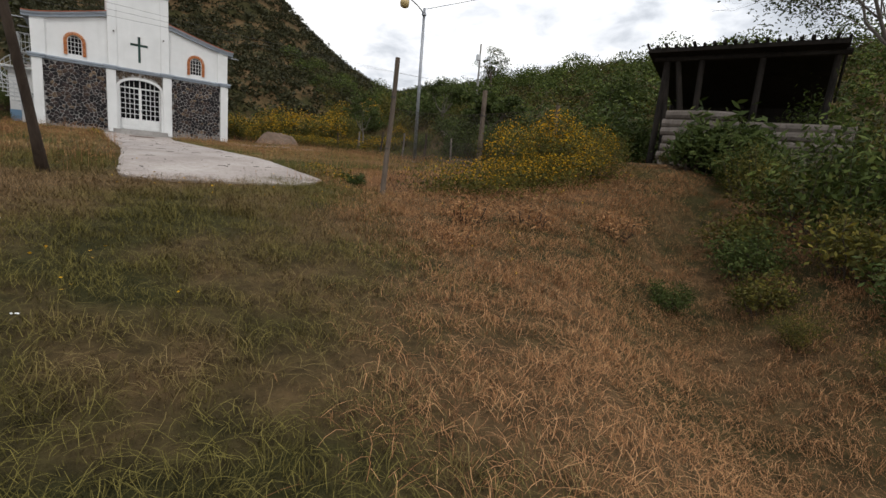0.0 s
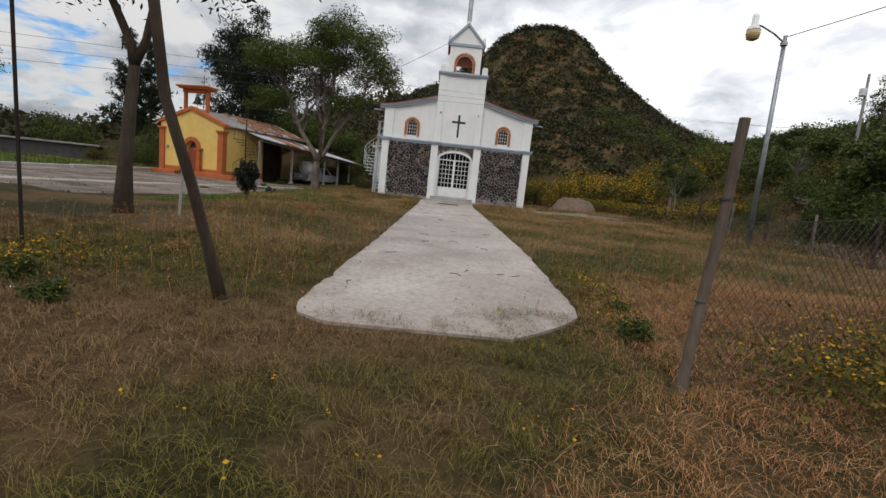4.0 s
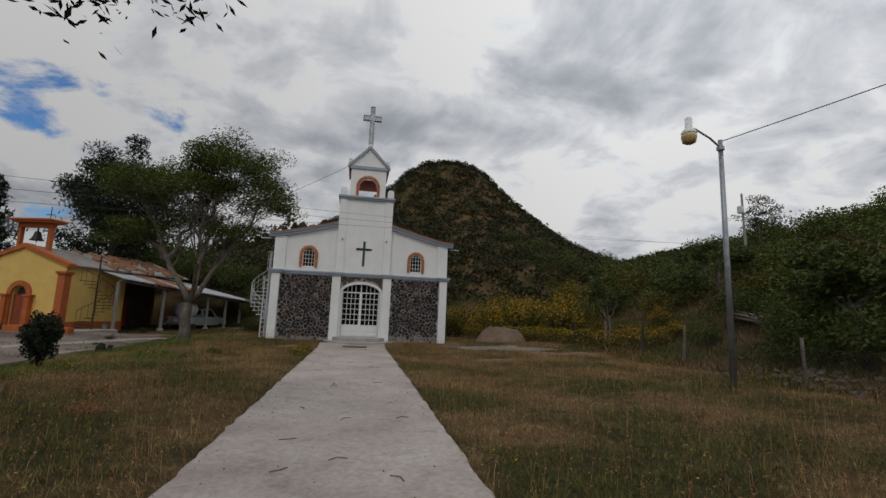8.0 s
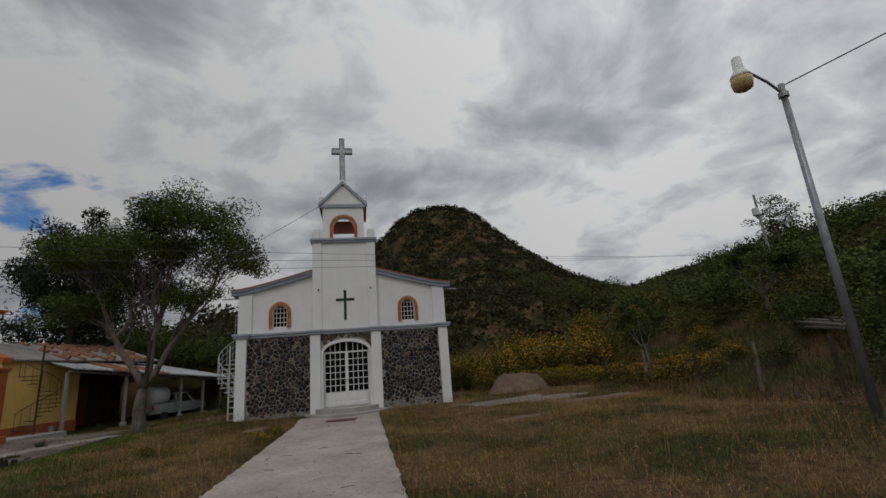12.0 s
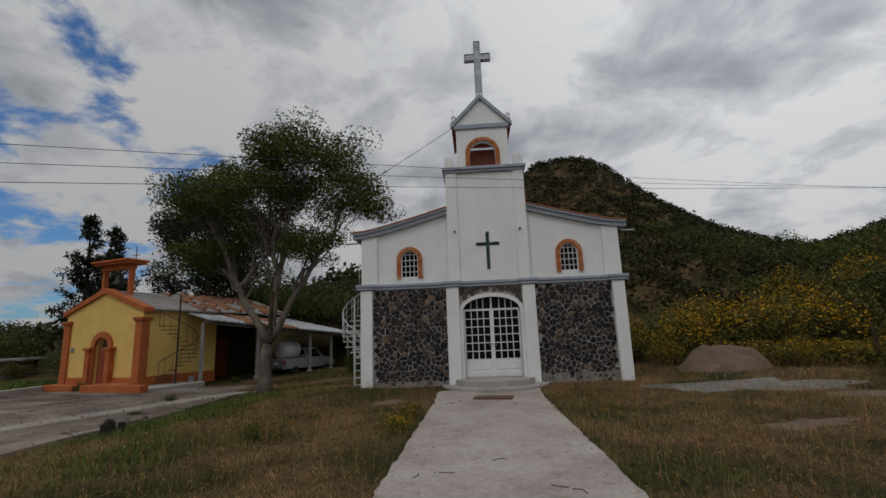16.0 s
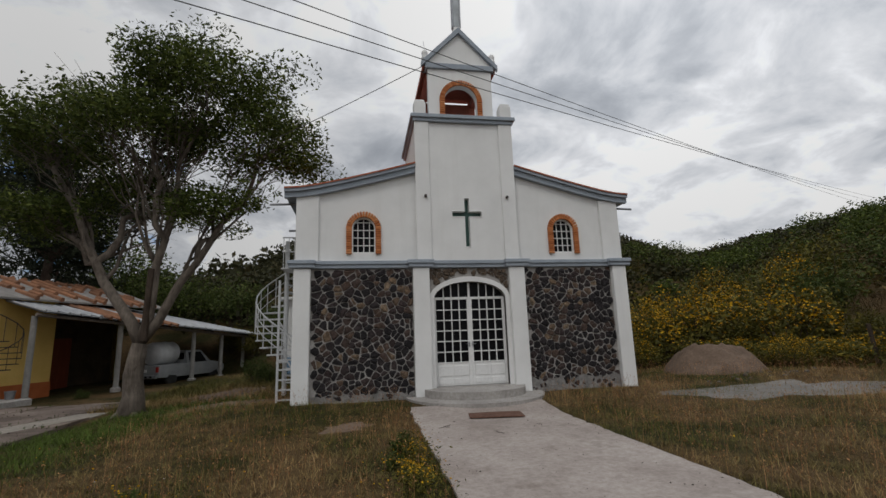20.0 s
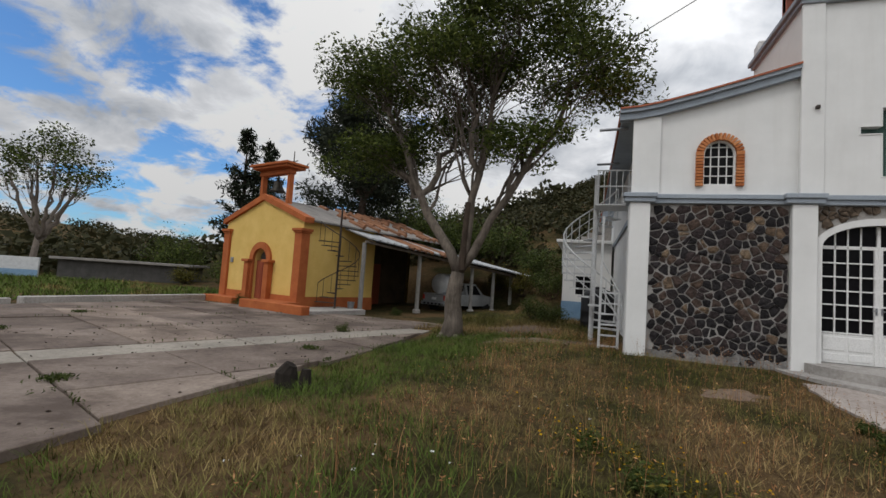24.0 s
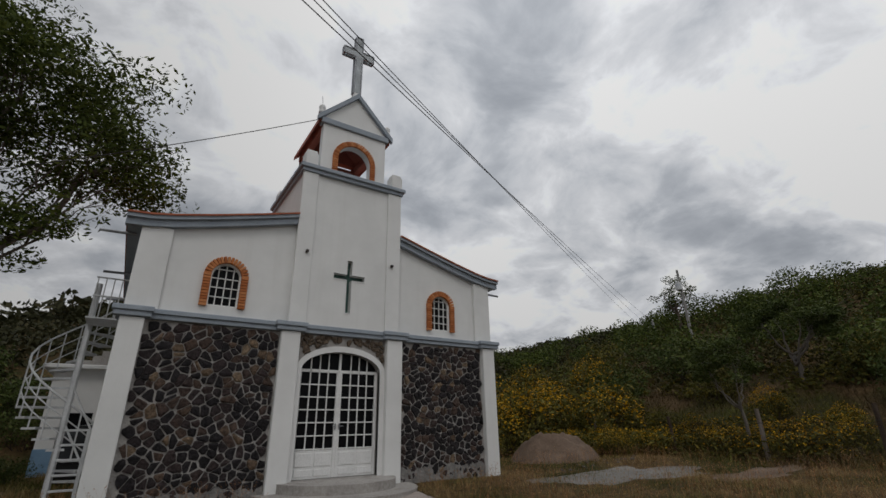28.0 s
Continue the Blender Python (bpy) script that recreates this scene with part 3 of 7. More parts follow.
def holed_wall(outline, holes, y0, y1):
    """A wall slab with openings through it, by filling the face between the outlines."""
    bm = bmesh.new()
    edges = []
    for loop in [outline] + holes:
        vs = [bm.verts.new((x, y0, z)) for x, z in loop]
        edges += [bm.edges.new((vs[i], vs[(i + 1) % len(vs)])) for i in range(len(vs))]
    bmesh.ops.triangle_fill(bm, use_beauty=True, use_dissolve=False, edges=edges, normal=(0, -1, 0))
    bmesh.ops.recalc_face_normals(bm, faces=bm.faces)
    r = bmesh.ops.extrude_face_region(bm, geom=list(bm.faces))
    bmesh.ops.translate(bm, vec=(0, y1 - y0, 0), verts=[g for g in r["geom"] if isinstance(g, bmesh.types.BMVert)])
    bmesh.ops.recalc_face_normals(bm, faces=bm.faces)
    mb = MB()
    bm.verts.index_update()
    mb.v = [tuple(v.co) for v in bm.verts]
    mb.f = [tuple(v.index for v in f.verts) for f in bm.faces]
    bm.free()
    return mb


DOOR = dict(cx=0.0, half=1.0, z0=0.11, spring=2.42, rise=0.46)
WINS = [dict(cx=s * 2.86, half=0.31, z0=3.69, spring=4.36, rise=0.31) for s in (-1, 1)]

# lower walls: front with the door opening, sides, back
front_low = [(-4.58, -0.6), (4.58, -0.6), (4.58, 3.26), (-4.58, 3.26)]
part("wall", holed_wall(front_low, [arch_outline(**DOOR)], FY, FY + 0.35), M_MORTAR, church, "grey mortared rubble stone wall")
for s in (-1, 1):
    part("wall", MB().box(*sorted((s * 4.34, s * 4.04)), 0.35, DEPTH, -0.6, 3.26), M_WHITE, church)
    part("wall", MB().box(*sorted((s * 4.34, s * 4.04)), 0.35, DEPTH, 3.26, EAVE), M_WHITE, church)
part("wall", MB().slab([(-4.58, -0.6), (4.58, -0.6), (4.58, EAVE), (0, RIDGE + 0.4), (-4.58, EAVE)], DEPTH, DEPTH + 0.3), M_WHITE, church)
# floor behind the glazed door, the room's dimness put into its colour
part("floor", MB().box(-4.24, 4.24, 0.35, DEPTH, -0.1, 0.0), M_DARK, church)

# upper front with two windows and the cross-shaped opening
CZ0, CZ1, CA0, CA1 = 3.84, 5.22, 4.70, 4.84
cross_hole = [(-0.065, CZ0), (0.065, CZ0), (0.065, CA0), (0.42, CA0), (0.42, CA1), (0.065, CA1), (0.065, CZ1), (-0.065, CZ1), (-0.065, CA1), (-0.42, CA1), (-0.42, CA0), (-0.065, CA0)]
up = [(-4.56, 3.46), (-1.41, 3.46), (-1.41, 6.12), (-4.05, 5.30), (-4.56, 5.22)]
part("wall", holed_wall(up, [arch_outline(**WINS[0])], FY + 0.02, FY + 0.32), M_WHITE, church)
part("wall", holed_wall([(-x, z) for x, z in up][::-1], [arch_outline(**WINS[1])], FY + 0.02, FY + 0.32), M_WHITE, church)
tower = part("tower", holed_wall([(-1.41, 3.46), (1.41, 3.46), (1.41, 7.48), (-1.41, 7.48)], [cross_hole], FY - 0.10, FY + 0.30), M_WHITE, church, "white plastered tower front with cross-shaped opening")
for s in (-1, 1):
    part("wall", MB().box(*sorted((s * 1.41, s * 1.11)), FY + 0.30, FY + 2.6, 3.46, 7.48), M_WHITE, church)
    part("tower_pilaster", MB().box(*sorted((s * 1.44, s * 1.03)), FY - 0.16, FY - 0.10, 3.46, 7.48, 0.01), M_WHITE, church)
    part("corner_pilaster", MB().box(*sorted((s * 4.62, s * 4.04)), FY - 0.06, FY + 0.02, 3.46, 5.24, 0.01), M_WHITE, church)
part("wall", MB().box(-1.41, 1.41, FY + 2.6, FY + 2.9, 5.4, 7.48), M_WHITE, church)

# lower pilasters with the grey band above them
for x0, x1 in ((-4.64, -4.22), (-1.56, -1.12), (1.12, 1.56), (4.22, 4.64)):
    outer = abs(x0) > 4 and x0 < 0 or x1 > 4
    part("pilaster", MB().box(x0, x1, FY - 0.16, FY + (0.34 if outer else 0.0), -0.7, 3.26, 0.015), M_WHITE, church, "white plastered pilaster with stained foot")
part("band", MB().box(-4.70, 4.70, FY - 0.09, FY + 0.36, 3.26, 3.36, 0.012).box(-4.74, 4.74, FY - 0.13, FY + 0.36, 3.36, 3.46, 0.012), M_TRIM, church, "blue-grey painted moulding")
for x0, x1 in ((-4.76, -4.12), (-1.68, -1.02), (1.02, 1.68), (4.12, 4.76)):
    part("band_block", MB().box(x0, x1, FY - 0.22, FY - 0.05, 3.27, 3.37, 0.012).box(x0 - 0.03, x1 + 0.03, FY - 0.26, FY - 0.05, 3.37, 3.47, 0.012), M_TRIM, church)
for s in (-1, 1):
    part("band", MB().box(*sorted((s * 4.34, s * 4.40)), 0.36, DEPTH, 3.28, 3.45, 0.012), M_TRIM, church)

# roof with a flared eave, clay-tile edge and stepped grey cornice
prof = [(1.44, 6.13), (2.4, 5.86), (3.3, 5.62), (4.05, 5.44), (4.5, 5.36), (4.92, 5.33)]
for s in (-1, 1):
    for name, mat_, d0, d1, y0, y1 in (("cornice", M_TRIM, -0.17, -0.02, -0.13, 0.02), ("cornice", M_TRIM, -0.02, 0.06, -0.20, 0.02), ("roof_edge", M_TILE, 0.06, 0.10, -0.23, 0.30)):
        o = [(s * x, z + d0) for x, z in prof] + [(s * x, z + d1) for x, z in prof[::-1]]
        part(name, MB().slab(o if s > 0 else o[::-1], FY + y0, FY + y1), mat_, church)
    o = [(s * x, z - 0.06) for x, z in prof] + [(s * x, z + 0.08) for x, z in prof[::-1]]
    part("roof", MB().slab(o if s > 0 else o[::-1], FY + 0.30, DEPTH + 0.5), M_TILE, church, "red clay tiled roof")
    part("eave_board", MB().box(*sorted((s * 4.34, s * 4.88)), FY + 0.02, DEPTH, 5.16, 5.25, 0.01), M_TRIM, church)
    for k in range(3):
        part("rainspout", MB().tube([(s * 4.7, 0.35 + k * 3.2, 5.12), (s * 5.35, 0.35 + k * 3.2, 5.10)], 0.035, 8), M_STEEL, church)
part("roof", MB().box(-1.44, 1.44, 0.3, DEPTH + 0.5, 6.10, 6.22), M_TILE, church)

# tower head: grey cap, corner posts, open belfry with gabled roof
cap = part("tower_cap", MB().box(-1.48, 1.48, FY - 0.20, 2.92, 7.48, 7.58, 0.01).box(-1.54, 1.54, FY - 0.26, 2.98, 7.58, 7.69, 0.012), M_TRIM, church, "blue-grey moulded tower cap")
for s in (-1, 1):
    for y in (-0.06, 2.66):
        part("corner_post", MB().box(s * 1.27 - 0.17, s * 1.27 + 0.17, y - 0.16, y + 0.18, 7.69, 8.06, 0.02).box(s * 1.27 - 0.14, s * 1.27 + 0.14, y - 0.13, y + 0.15, 8.06, 8.14, 0.03), M_WHITE, church)
BF, BB = 0.05, 2.35
BARCH = dict(cx=0.0, half=0.49, z0=7.77, spring=8.28, rise=0.50)
belfry = [(-0.97, 7.69), (0.97, 7.69), (0.97, 9.28), (-0.97, 9.28)]
part("belfry_wall", holed_wall(belfry, [arch_outline(**BARCH)], BF, BF + 0.22), M_WHITE, church, "white belfry wall with arched opening")
part("gable", MB().slab([(-1.0, 9.46), (1.0, 9.46), (0.0, 10.58)], BF, BF + 0.22), M_WHITE, church)
part("gable", MB().slab([(-1.0, 9.46), (1.0, 9.46), (0.0, 10.58)], BB - 0.22, BB), M_SALMON, church)
part("belfry_band", MB().box(-1.05, 1.05, BF - 0.07, BF + 0.2, 9.28, 9.46, 0.015), M_TRIM, church)
for s in (-1, 1):
    part("belfry_post", MB().box(*sorted((s * 0.97, s * 0.72)), BB - 0.25, BB, 7.69, 9.34, 0.015), M_SALMON, church, "salmon painted belfry post")
    part("belfry_beam", MB().box(*sorted((s * 0.99, s * 0.80)), BF + 0.2, BB, 9.19, 9.44, 0.01), M_SALMON, church)
    o = [(0.0, 10.5), (s * 1.12, 9.28), (s * 1.12, 9.41), (0.0, 10.62)]
    part("belfry_roof", MB().slab(o if s < 0 else o[::-1], BF + 0.02, BB + 0.12), M_SALMON, church, "salmon sloping belfry roof slab")
    o = [(0.0, 10.5), (s * 1.17, 9.31), (s * 1.17, 9.47), (0.0, 10.68)]
    part("gable_cornice", MB().slab(o if s < 0 else o[::-1], BF - 0.10, BF + 0.02), M_TRIM, church)
    part("pinnacle", MB().lathe([(0.10, 0), (0.10, 0.08), (0.07, 0.11), (0.09, 0.17), (0.10, 0.23), (0.06, 0.30), (0.012, 0.34)], (s * 1.04, BF + 0.05, 9.6), 12), M_WHITE, church, "", True)
part("lightning_rod", MB().tube([(-1.04, BF + 0.05, 9.98), (-1.07, BF + 0.05, 10.2)], 0.008, 5), M_STEEL, church)
arch_back = MB().box(-0.97, 0.97, BB - 0.24, BB - 0.05, 8.63, 9.28, 0.01)
part("belfry_beam", arch_back, M_SALMON, church)

# rooftop cross of metal frame and glass
roof_cross = part("roof_cross", MB().box(-0.14, 0.14, 0.10, 0.36, 10.58, 10.72, 0.02).box(-0.10, 0.10, 0.13, 0.33, 10.72, 10.83, 0.01), M_WHITE, church, "silver framed glass cross on the gable")
X0, X1, XZ, XA, XB = -0.115, 0.115, 13.05, 12.24, 12.5
outline = [(X0, 10.83), (X1, 10.83), (X1, XA), (0.50, XA), (0.50, XB), (X1, XB), (X1, XZ), (X0, XZ), (X0, XB), (-0.50, XB), (-0.50, XA), (X0, XA)]
fr = MB()
for i in range(12):
    p, q = outline[i], outline[(i + 1) % 12]
    for y in (0.15, 0.31):
        fr.tube([(p[0], y, p[1]), (q[0], y, q[1])], 0.022, 6)
    fr.tube([(p[0], 0.15, p[1]), (p[0], 0.31, p[1])], 0.022, 6)
part("cross_frame", fr, M_STEEL, roof_cross)
for y in (0.155, 0.30):
    part("cross_pane", MB().slab(outline, y, y + 0.008), M_CLEAR, roof_cross)

# windows: brick surrounds, white bars, dark glass
brick_me = MB().box(-0.075, 0.075, -0.05, 0.06, -0.028, 0.028, 0.006).mesh("brick", M_BRICK)


def brick_arch(parent, cx, half, z0, spring, rise, y, jamb=True):
    rows = int((spring - z0) / 0.066)
    if jamb:
        for s in (-1, 1):
            for k in range(rows + 1):
                b = part("brick", brick_me, None, parent)
                b.matrix_basis = pose(cx + s * (half + 0.078), y, z0 + 0.0 + k * (spring - z0) / rows, 0, random.uniform(-2, 2), 0)
    n = max(9, int(math.pi * (half + 0.06) / 0.066))
    for k in range(n):
        a = math.pi * (k + 0.5) / n
        b = part("brick", brick_me, None, parent)
        b.matrix_basis = pose(cx + (half + 0.078) * math.cos(a), y, spring + (rise + 0.078) * math.sin(a), 0, -math.degrees(a), 0)


def bars(parent, name, x0, x1, z0, z1, y, w, d, mat_):
    return part(name, MB().box(x0, x1, y - d, y, z0, z1, 0.004), mat_, parent)


for s, w in zip((-1, 1), WINS):
    win = part("window", holed_wall(arch_outline(w["cx"], w["half"], w["z0"], w["spring"], w["rise"]), [arch_outline(w["cx"], w["half"] - 0.03, w["z0"] + 0.03, w["spring"], w["rise"] - 0.03)], FY + 0.06, FY + 0.12), M_IRONW, church, "arched window with white bars and dark panes")
    part("pane", MB().slab(arch_outline(w["cx"], w["half"] - 0.01, w["z0"] + 0.01, w["spring"], w["rise"] - 0.01), FY + 0.10, FY + 0.108), M_GLASS, win)
    for k in range(1, 4):
        x = w["cx"] - 0.31 + 0.62 * k / 4
        top = w["spring"] + w["rise"] * math.sqrt(max(0, 1 - ((x - w["cx"]) / 0.31) ** 2)) - 0.02
        bars(win, "bar", x - 0.011, x + 0.011, w["z0"] + 0.02, top, FY + 0.10, 0, 0.03, M_IRONW)
    for k in range(1, 5):
        z = w["z0"] + k * 0.212
        hw = 0.29 if z < w["spring"] else 0.29 * math.sqrt(max(0, 1 - ((z - w["spring"]) / w["rise"]) ** 2))
        bars(win, "bar", w["cx"] - hw, w["cx"] + hw, z - 0.011, z + 0.011, FY + 0.098, 0, 0.028, M_IRONW)
    brick_arch(win, w["cx"], w["half"], w["z0"], w["spring"], w["rise"], FY - 0.01)
    part("wall_lamp", MB().box(s * 1.17 - 0.035, s * 1.17 + 0.035, FY - 0.24, FY - 0.16, 5.22, 5.29, 0.01), M_IRONB, church, "small dark floodlight")
brick_arch(church, BARCH["cx"], BARCH["half"], BARCH["z0"], BARCH["spring"], BARCH["rise"], BF - 0.01)

# glazing of the cross opening with a thin pale frame
xw = part("cross_window", holed_wall([(x * 1.0 + (0.022 if x > 0 else -0.022), z + (0.022 if z > 4.77 else -0.022)) for x, z in cross_hole], [cross_hole], FY - 0.115, FY - 0.08), M_WHITE, church, "cross-shaped window with green glass")
part("pane", MB().slab(cross_hole, FY + 0.05, FY + 0.06), M_GREENGLASS, xw)

# door: plaster arch, two barred leaves with panelled foot
surround = holed_wall(arch_outline(0, 1.13, 0.0, 2.42, 0.60), [arch_outline(0, 1.0, 0.06, 2.42, 0.46)], FY - 0.03, FY + 0.10)
part("door_surround", surround, M_WHITE, church, "pale plastered arch round the door")
door = part("door", MB().box(-1.0, 1.0, FY + 0.14, FY + 0.20, 2.40, 2.47, 0.006), M_IRONW, church, "white iron double door with glass panes")
for s in (-1, 1):
    leaf = part("door_leaf", MB().box(*sorted((s * 0.02, s * 0.98)), FY + 0.15, FY + 0.19, 0.12, 0.70, 0.006), M_IRONW, door)
    for z0, z1 in ((0.17, 0.31), (0.37, 0.64)):
        for x0, x1 in ((0.10, 0.48), (0.54, 0.92)):
            part("door_panel", MB().box(*sorted((s * x0, s * x1)), FY + 0.135, FY + 0.16, z0, z1, 0.012), M_IRONW, leaf)
    for x in (0.035, 0.965):
        part("door_stile", MB().box(*sorted((s * x - 0.035, s * x + 0.035)), FY + 0.13, FY + 0.19, 0.12, 2.42, 0.008), M_IRONW, leaf)
    for k in range(1, 4):
        x = s * (0.07 + 0.86 * k / 4)
        top = 2.42 + 0.46 * math.sqrt(1 - x * x) - 0.01
        part("bar", MB().box(x - 0.014, x + 0.014, FY + 0.14, FY + 0.17, 0.70, top, 0.004), M_IRONW, leaf)
    for k in range(0, 6):
        z = 0.72 + k * 0.28
        part("bar", MB().box(*sorted((s * 0.04, s * 0.96)), FY + 0.138, FY + 0.168, z - 0.014, z + 0.014, 0.004), M_IRONW, leaf)
    part("pane", MB().box(*sorted((s * 0.04, s * 0.96)), FY + 0.175, FY + 0.182, 0.70, 2.42), M_GLASS, leaf)
    part("door_handle", MB().box(s * 0.045 - 0.012, s * 0.045 + 0.012, FY + 0.10, FY + 0.14, 1.12, 1.26, 0.006).tube([(s * 0.045, FY + 0.08, 1.2), (s * 0.13, FY + 0.08, 1.2)], 0.01, 6), M_STEEL, leaf)
part("pane", MB().slab(arch_outline(0, 0.97, 2.44, 2.45, 0.42), FY + 0.175, FY + 0.182), M_GLASS, door)
part("bar", MB().box(-0.03, 0.03, FY + 0.13, FY + 0.18, 2.42, 2.87, 0.006), M_IRONW, door)
part("threshold", MB().box(-1.12, 1.12, FY - 0.02, FY + 0.34, -0.02, 0.108, 0.01), M_STEP, church)


def half_round(r, y, z0, z1, n=28, squash=0.62):
    o = [(r * math.cos(math.pi + math.pi * k / n), y + squash * r * math.sin(math.pi + math.pi * k / n)) for k in range(n + 1)]
    return MB().prism(o, z0, z1)


steps = thing("entrance_steps", "two rounded cement steps before the church door", "steps")
part("step", half_round(1.80, FY - 0.02, -0.40, -0.08, 32, 1.04), M_STEP, steps)
part("step", half_round(1.34, FY - 0.02, -0.08, 0.10, 28, 0.95), M_STEP, steps)
door_mat = single("doormat", MB().box(-0.56, 0.56, -0.30, 0.30, 0.0, 0.022, 0.008), M_MAT, "worn brown rubber doormat on the path", "doormat")
door_mat.matrix_world = pose(-0.16, -2.55, float(ground_z(-0.26, -2.55)) + 0.036, 0, 0, -9)

# ---- chapel with its lean-to ----
CHM = Matrix.Translation((CH_O.x, CH_O.y, -0.52)) @ Matrix.Rotation(radians(CH_YAW), 4, "Z")
chapel = thing("chapel", "small yellow chapel with burnt orange trim and bell frame", "chapel", m=CHM)
CW, CE, CR, CL = 5.9, 3.95, 5.0, 10.5
cdoor = dict(cx=-2.85, half=0.52, z0=0.30, spring=2.15, rise=0.52)
part("wall", holed_wall([(-CW, -0.3), (0, -0.3), (0, CE), (-CW / 2, CR), (-CW, CE)], [arch_outline(**cdoor)], 0.0, 0.35), M_YELLOW, chapel)
part("wall", MB().box(-0.35, 0, 0.35, 4.6, -0.3, CE), M_YELLOW, chapel)
part("wall", MB().box(-CW, -CW + 0.35, 0.35, CL, -0.3, CE), M_YELLOW, chapel)
# recessed wall: the lean-to's shade is painted in by a dark colour
part("wall", MB().box(-2.6, -2.3, 4.6, CL, -0.3, CE + 0.35), M_WALLSHADE, chapel, "bare wall under the lean-to, shade put into its colour")
part("wall", MB().box(-2.3, -0.35, 4.3, 4.6, -0.3, CE + 0.3), M_YELLOW, chapel)
part("wall", MB().slab([(-CW, -0.3), (-2.3, -0.3), (-2.3, CE + 0.4), (-CW / 2, CR), (-CW, CE)], CL - 0.3, CL), M_YELLOW, chapel)
part("inner_door_shadow", MB().box(-0.9, 0.9, 0, 0.05, 0, 2.4), M_DOORRED, chapel).matrix_basis = pose(-2.28, 6.8, 0.05, 0, 0, 90)
for x0, x1 in ((-CW - 0.06, -CW + 0.42), (-0.42, 0.06)):
    pil = part("pilaster", MB().box(x0, x1, -0.12, 0.34, -0.3, 3.40, 0.012), M_OCHRE, chapel, "burnt orange corner pilaster")
    part("capital", MB().box(x0 - 0.05, x1 + 0.05, -0.17, 0.38, 3.40, 3.48, 0.01).box(x0 - 0.10, x1 + 0.10, -0.22, 0.42, 3.48, 3.60, 0.01), M_OCHRE, pil)
for b_ in ((-CW, -3.65, -0.05, 0.0), (-2.05, -0.42, -0.05, 0.0), (0.0, 0.05, 0.34, 4.62)):
    part("plinth", MB().box(*b_, -0.3, 0.62, 0.01), M_OCHRE, chapel, "burnt orange painted base band")
for s in (-1, 1):
    o = [(-CW / 2, CR - 0.02), (-CW / 2 + s * (CW / 2 + 0.22), CE - 0.10), (-CW / 2 + s * (CW / 2 + 0.22), CE + 0.14), (-CW / 2, CR + 0.26)]
    part("gable_trim", MB().slab(o if s < 0 else o[::-1], -0.14, 0.36), M_OCHRE, chapel)
    o = [(-CW / 2, CR + 0.10), (-CW / 2 + s * (CW / 2 + 0.3), CE - 0.02), (-CW / 2 + s * (CW / 2 + 0.3), CE + 0.06), (-CW / 2, CR + 0.18)]
    rf = part("roof", MB().slab(o if s < 0 else o[::-1], 0.36, CL + 0.3), M_TARRED, chapel, "weathered grey and orange tiled roof")
    slope = math.hypot(CW / 2 + 0.3, CR - CE + 0.12)
    tile = MB()
    for j in range(18):
        for i in range(7):
            if random.random() < 0.35 or j < 5:
                continue
            f = (i + 0.5) / 7
            x, z = -CW / 2 + s * (CW / 2 + 0.3) * f, CR + 0.18 - (CR - CE + 0.12) * f
            tile.tube([(x - s * 0.27, 0.6 + j * 0.55, z + 0.12), (x + s * 0.27, 0.6 + j * 0.55, z - 0.05)], 0.11, 7)
    tagged(part("clay_tile", tile, M_TILEOLD, rf), kind="stuff")
part("door_surround", holed_wall(arch_outline(-2.85, 0.80, 0.2, 2.15, 0.82), [arch_outline(**cdoor)], -0.12, 0.02), M_OCHRE, chapel, "burnt orange arched door surround")
for s in (-1, 1):
    col = part("door_column", MB().box(-2.85 + s * 0.78 - 0.16, -2.85 + s * 0.78 + 0.16, -0.28, 0.0, -0.1, 2.02, 0.012), M_OCHRE, chapel)
    part("capital", MB().box(-2.85 + s * 0.78 - 0.27, -2.85 + s * 0.78 + 0.27, -0.36, 0.0, 2.02, 2.15, 0.012), M_OCHRE, col)
cd = part("door", MB().box(-3.37, -2.33, 0.16, 0.22, 0.30, 2.12), M_DOORRED, chapel, "closed red wooden double door")
for s in (-1, 1):
    for k in range(4):
        x = -2.85 + s * (0.06 + 0.125 * k)
        part("plank", MB().box(*sorted((x, x + s * 0.115)), 0.135, 0.165, 0.32, 2.1, 0.006), M_DOORRED, cd)
part("door_top", MB().slab(arch_outline(-2.85, 0.5, 2.02, 2.15, 0.5), 0.30, 0.34), M_DARK, chapel)
part("plinth_step", MB().box(-CW - 0.35, -3.75, -0.75, 0.0, -0.3, 0.30, 0.02), M_OCHRE, chapel, "burnt orange raised terrace wall")
part("plinth_step", MB().box(-1.95, 2.15, -1.5, -1.1, -0.4, 0.40, 0.02).box(-1.95, 0.2, -1.11, 0.0, -0.3, 0.38, 0.0), M_OCHRE, chapel, "burnt orange raised terrace wall")
part("terrace", MB().box(0.21, 1.95, -1.1, 2.2, -0.3, 0.20, 0.015), M_STEP, chapel)
part("step", MB().box(-3.7, -2.1, -0.45, 0.0, -0.3, 0.16, 0.01), M_STEP, chapel)
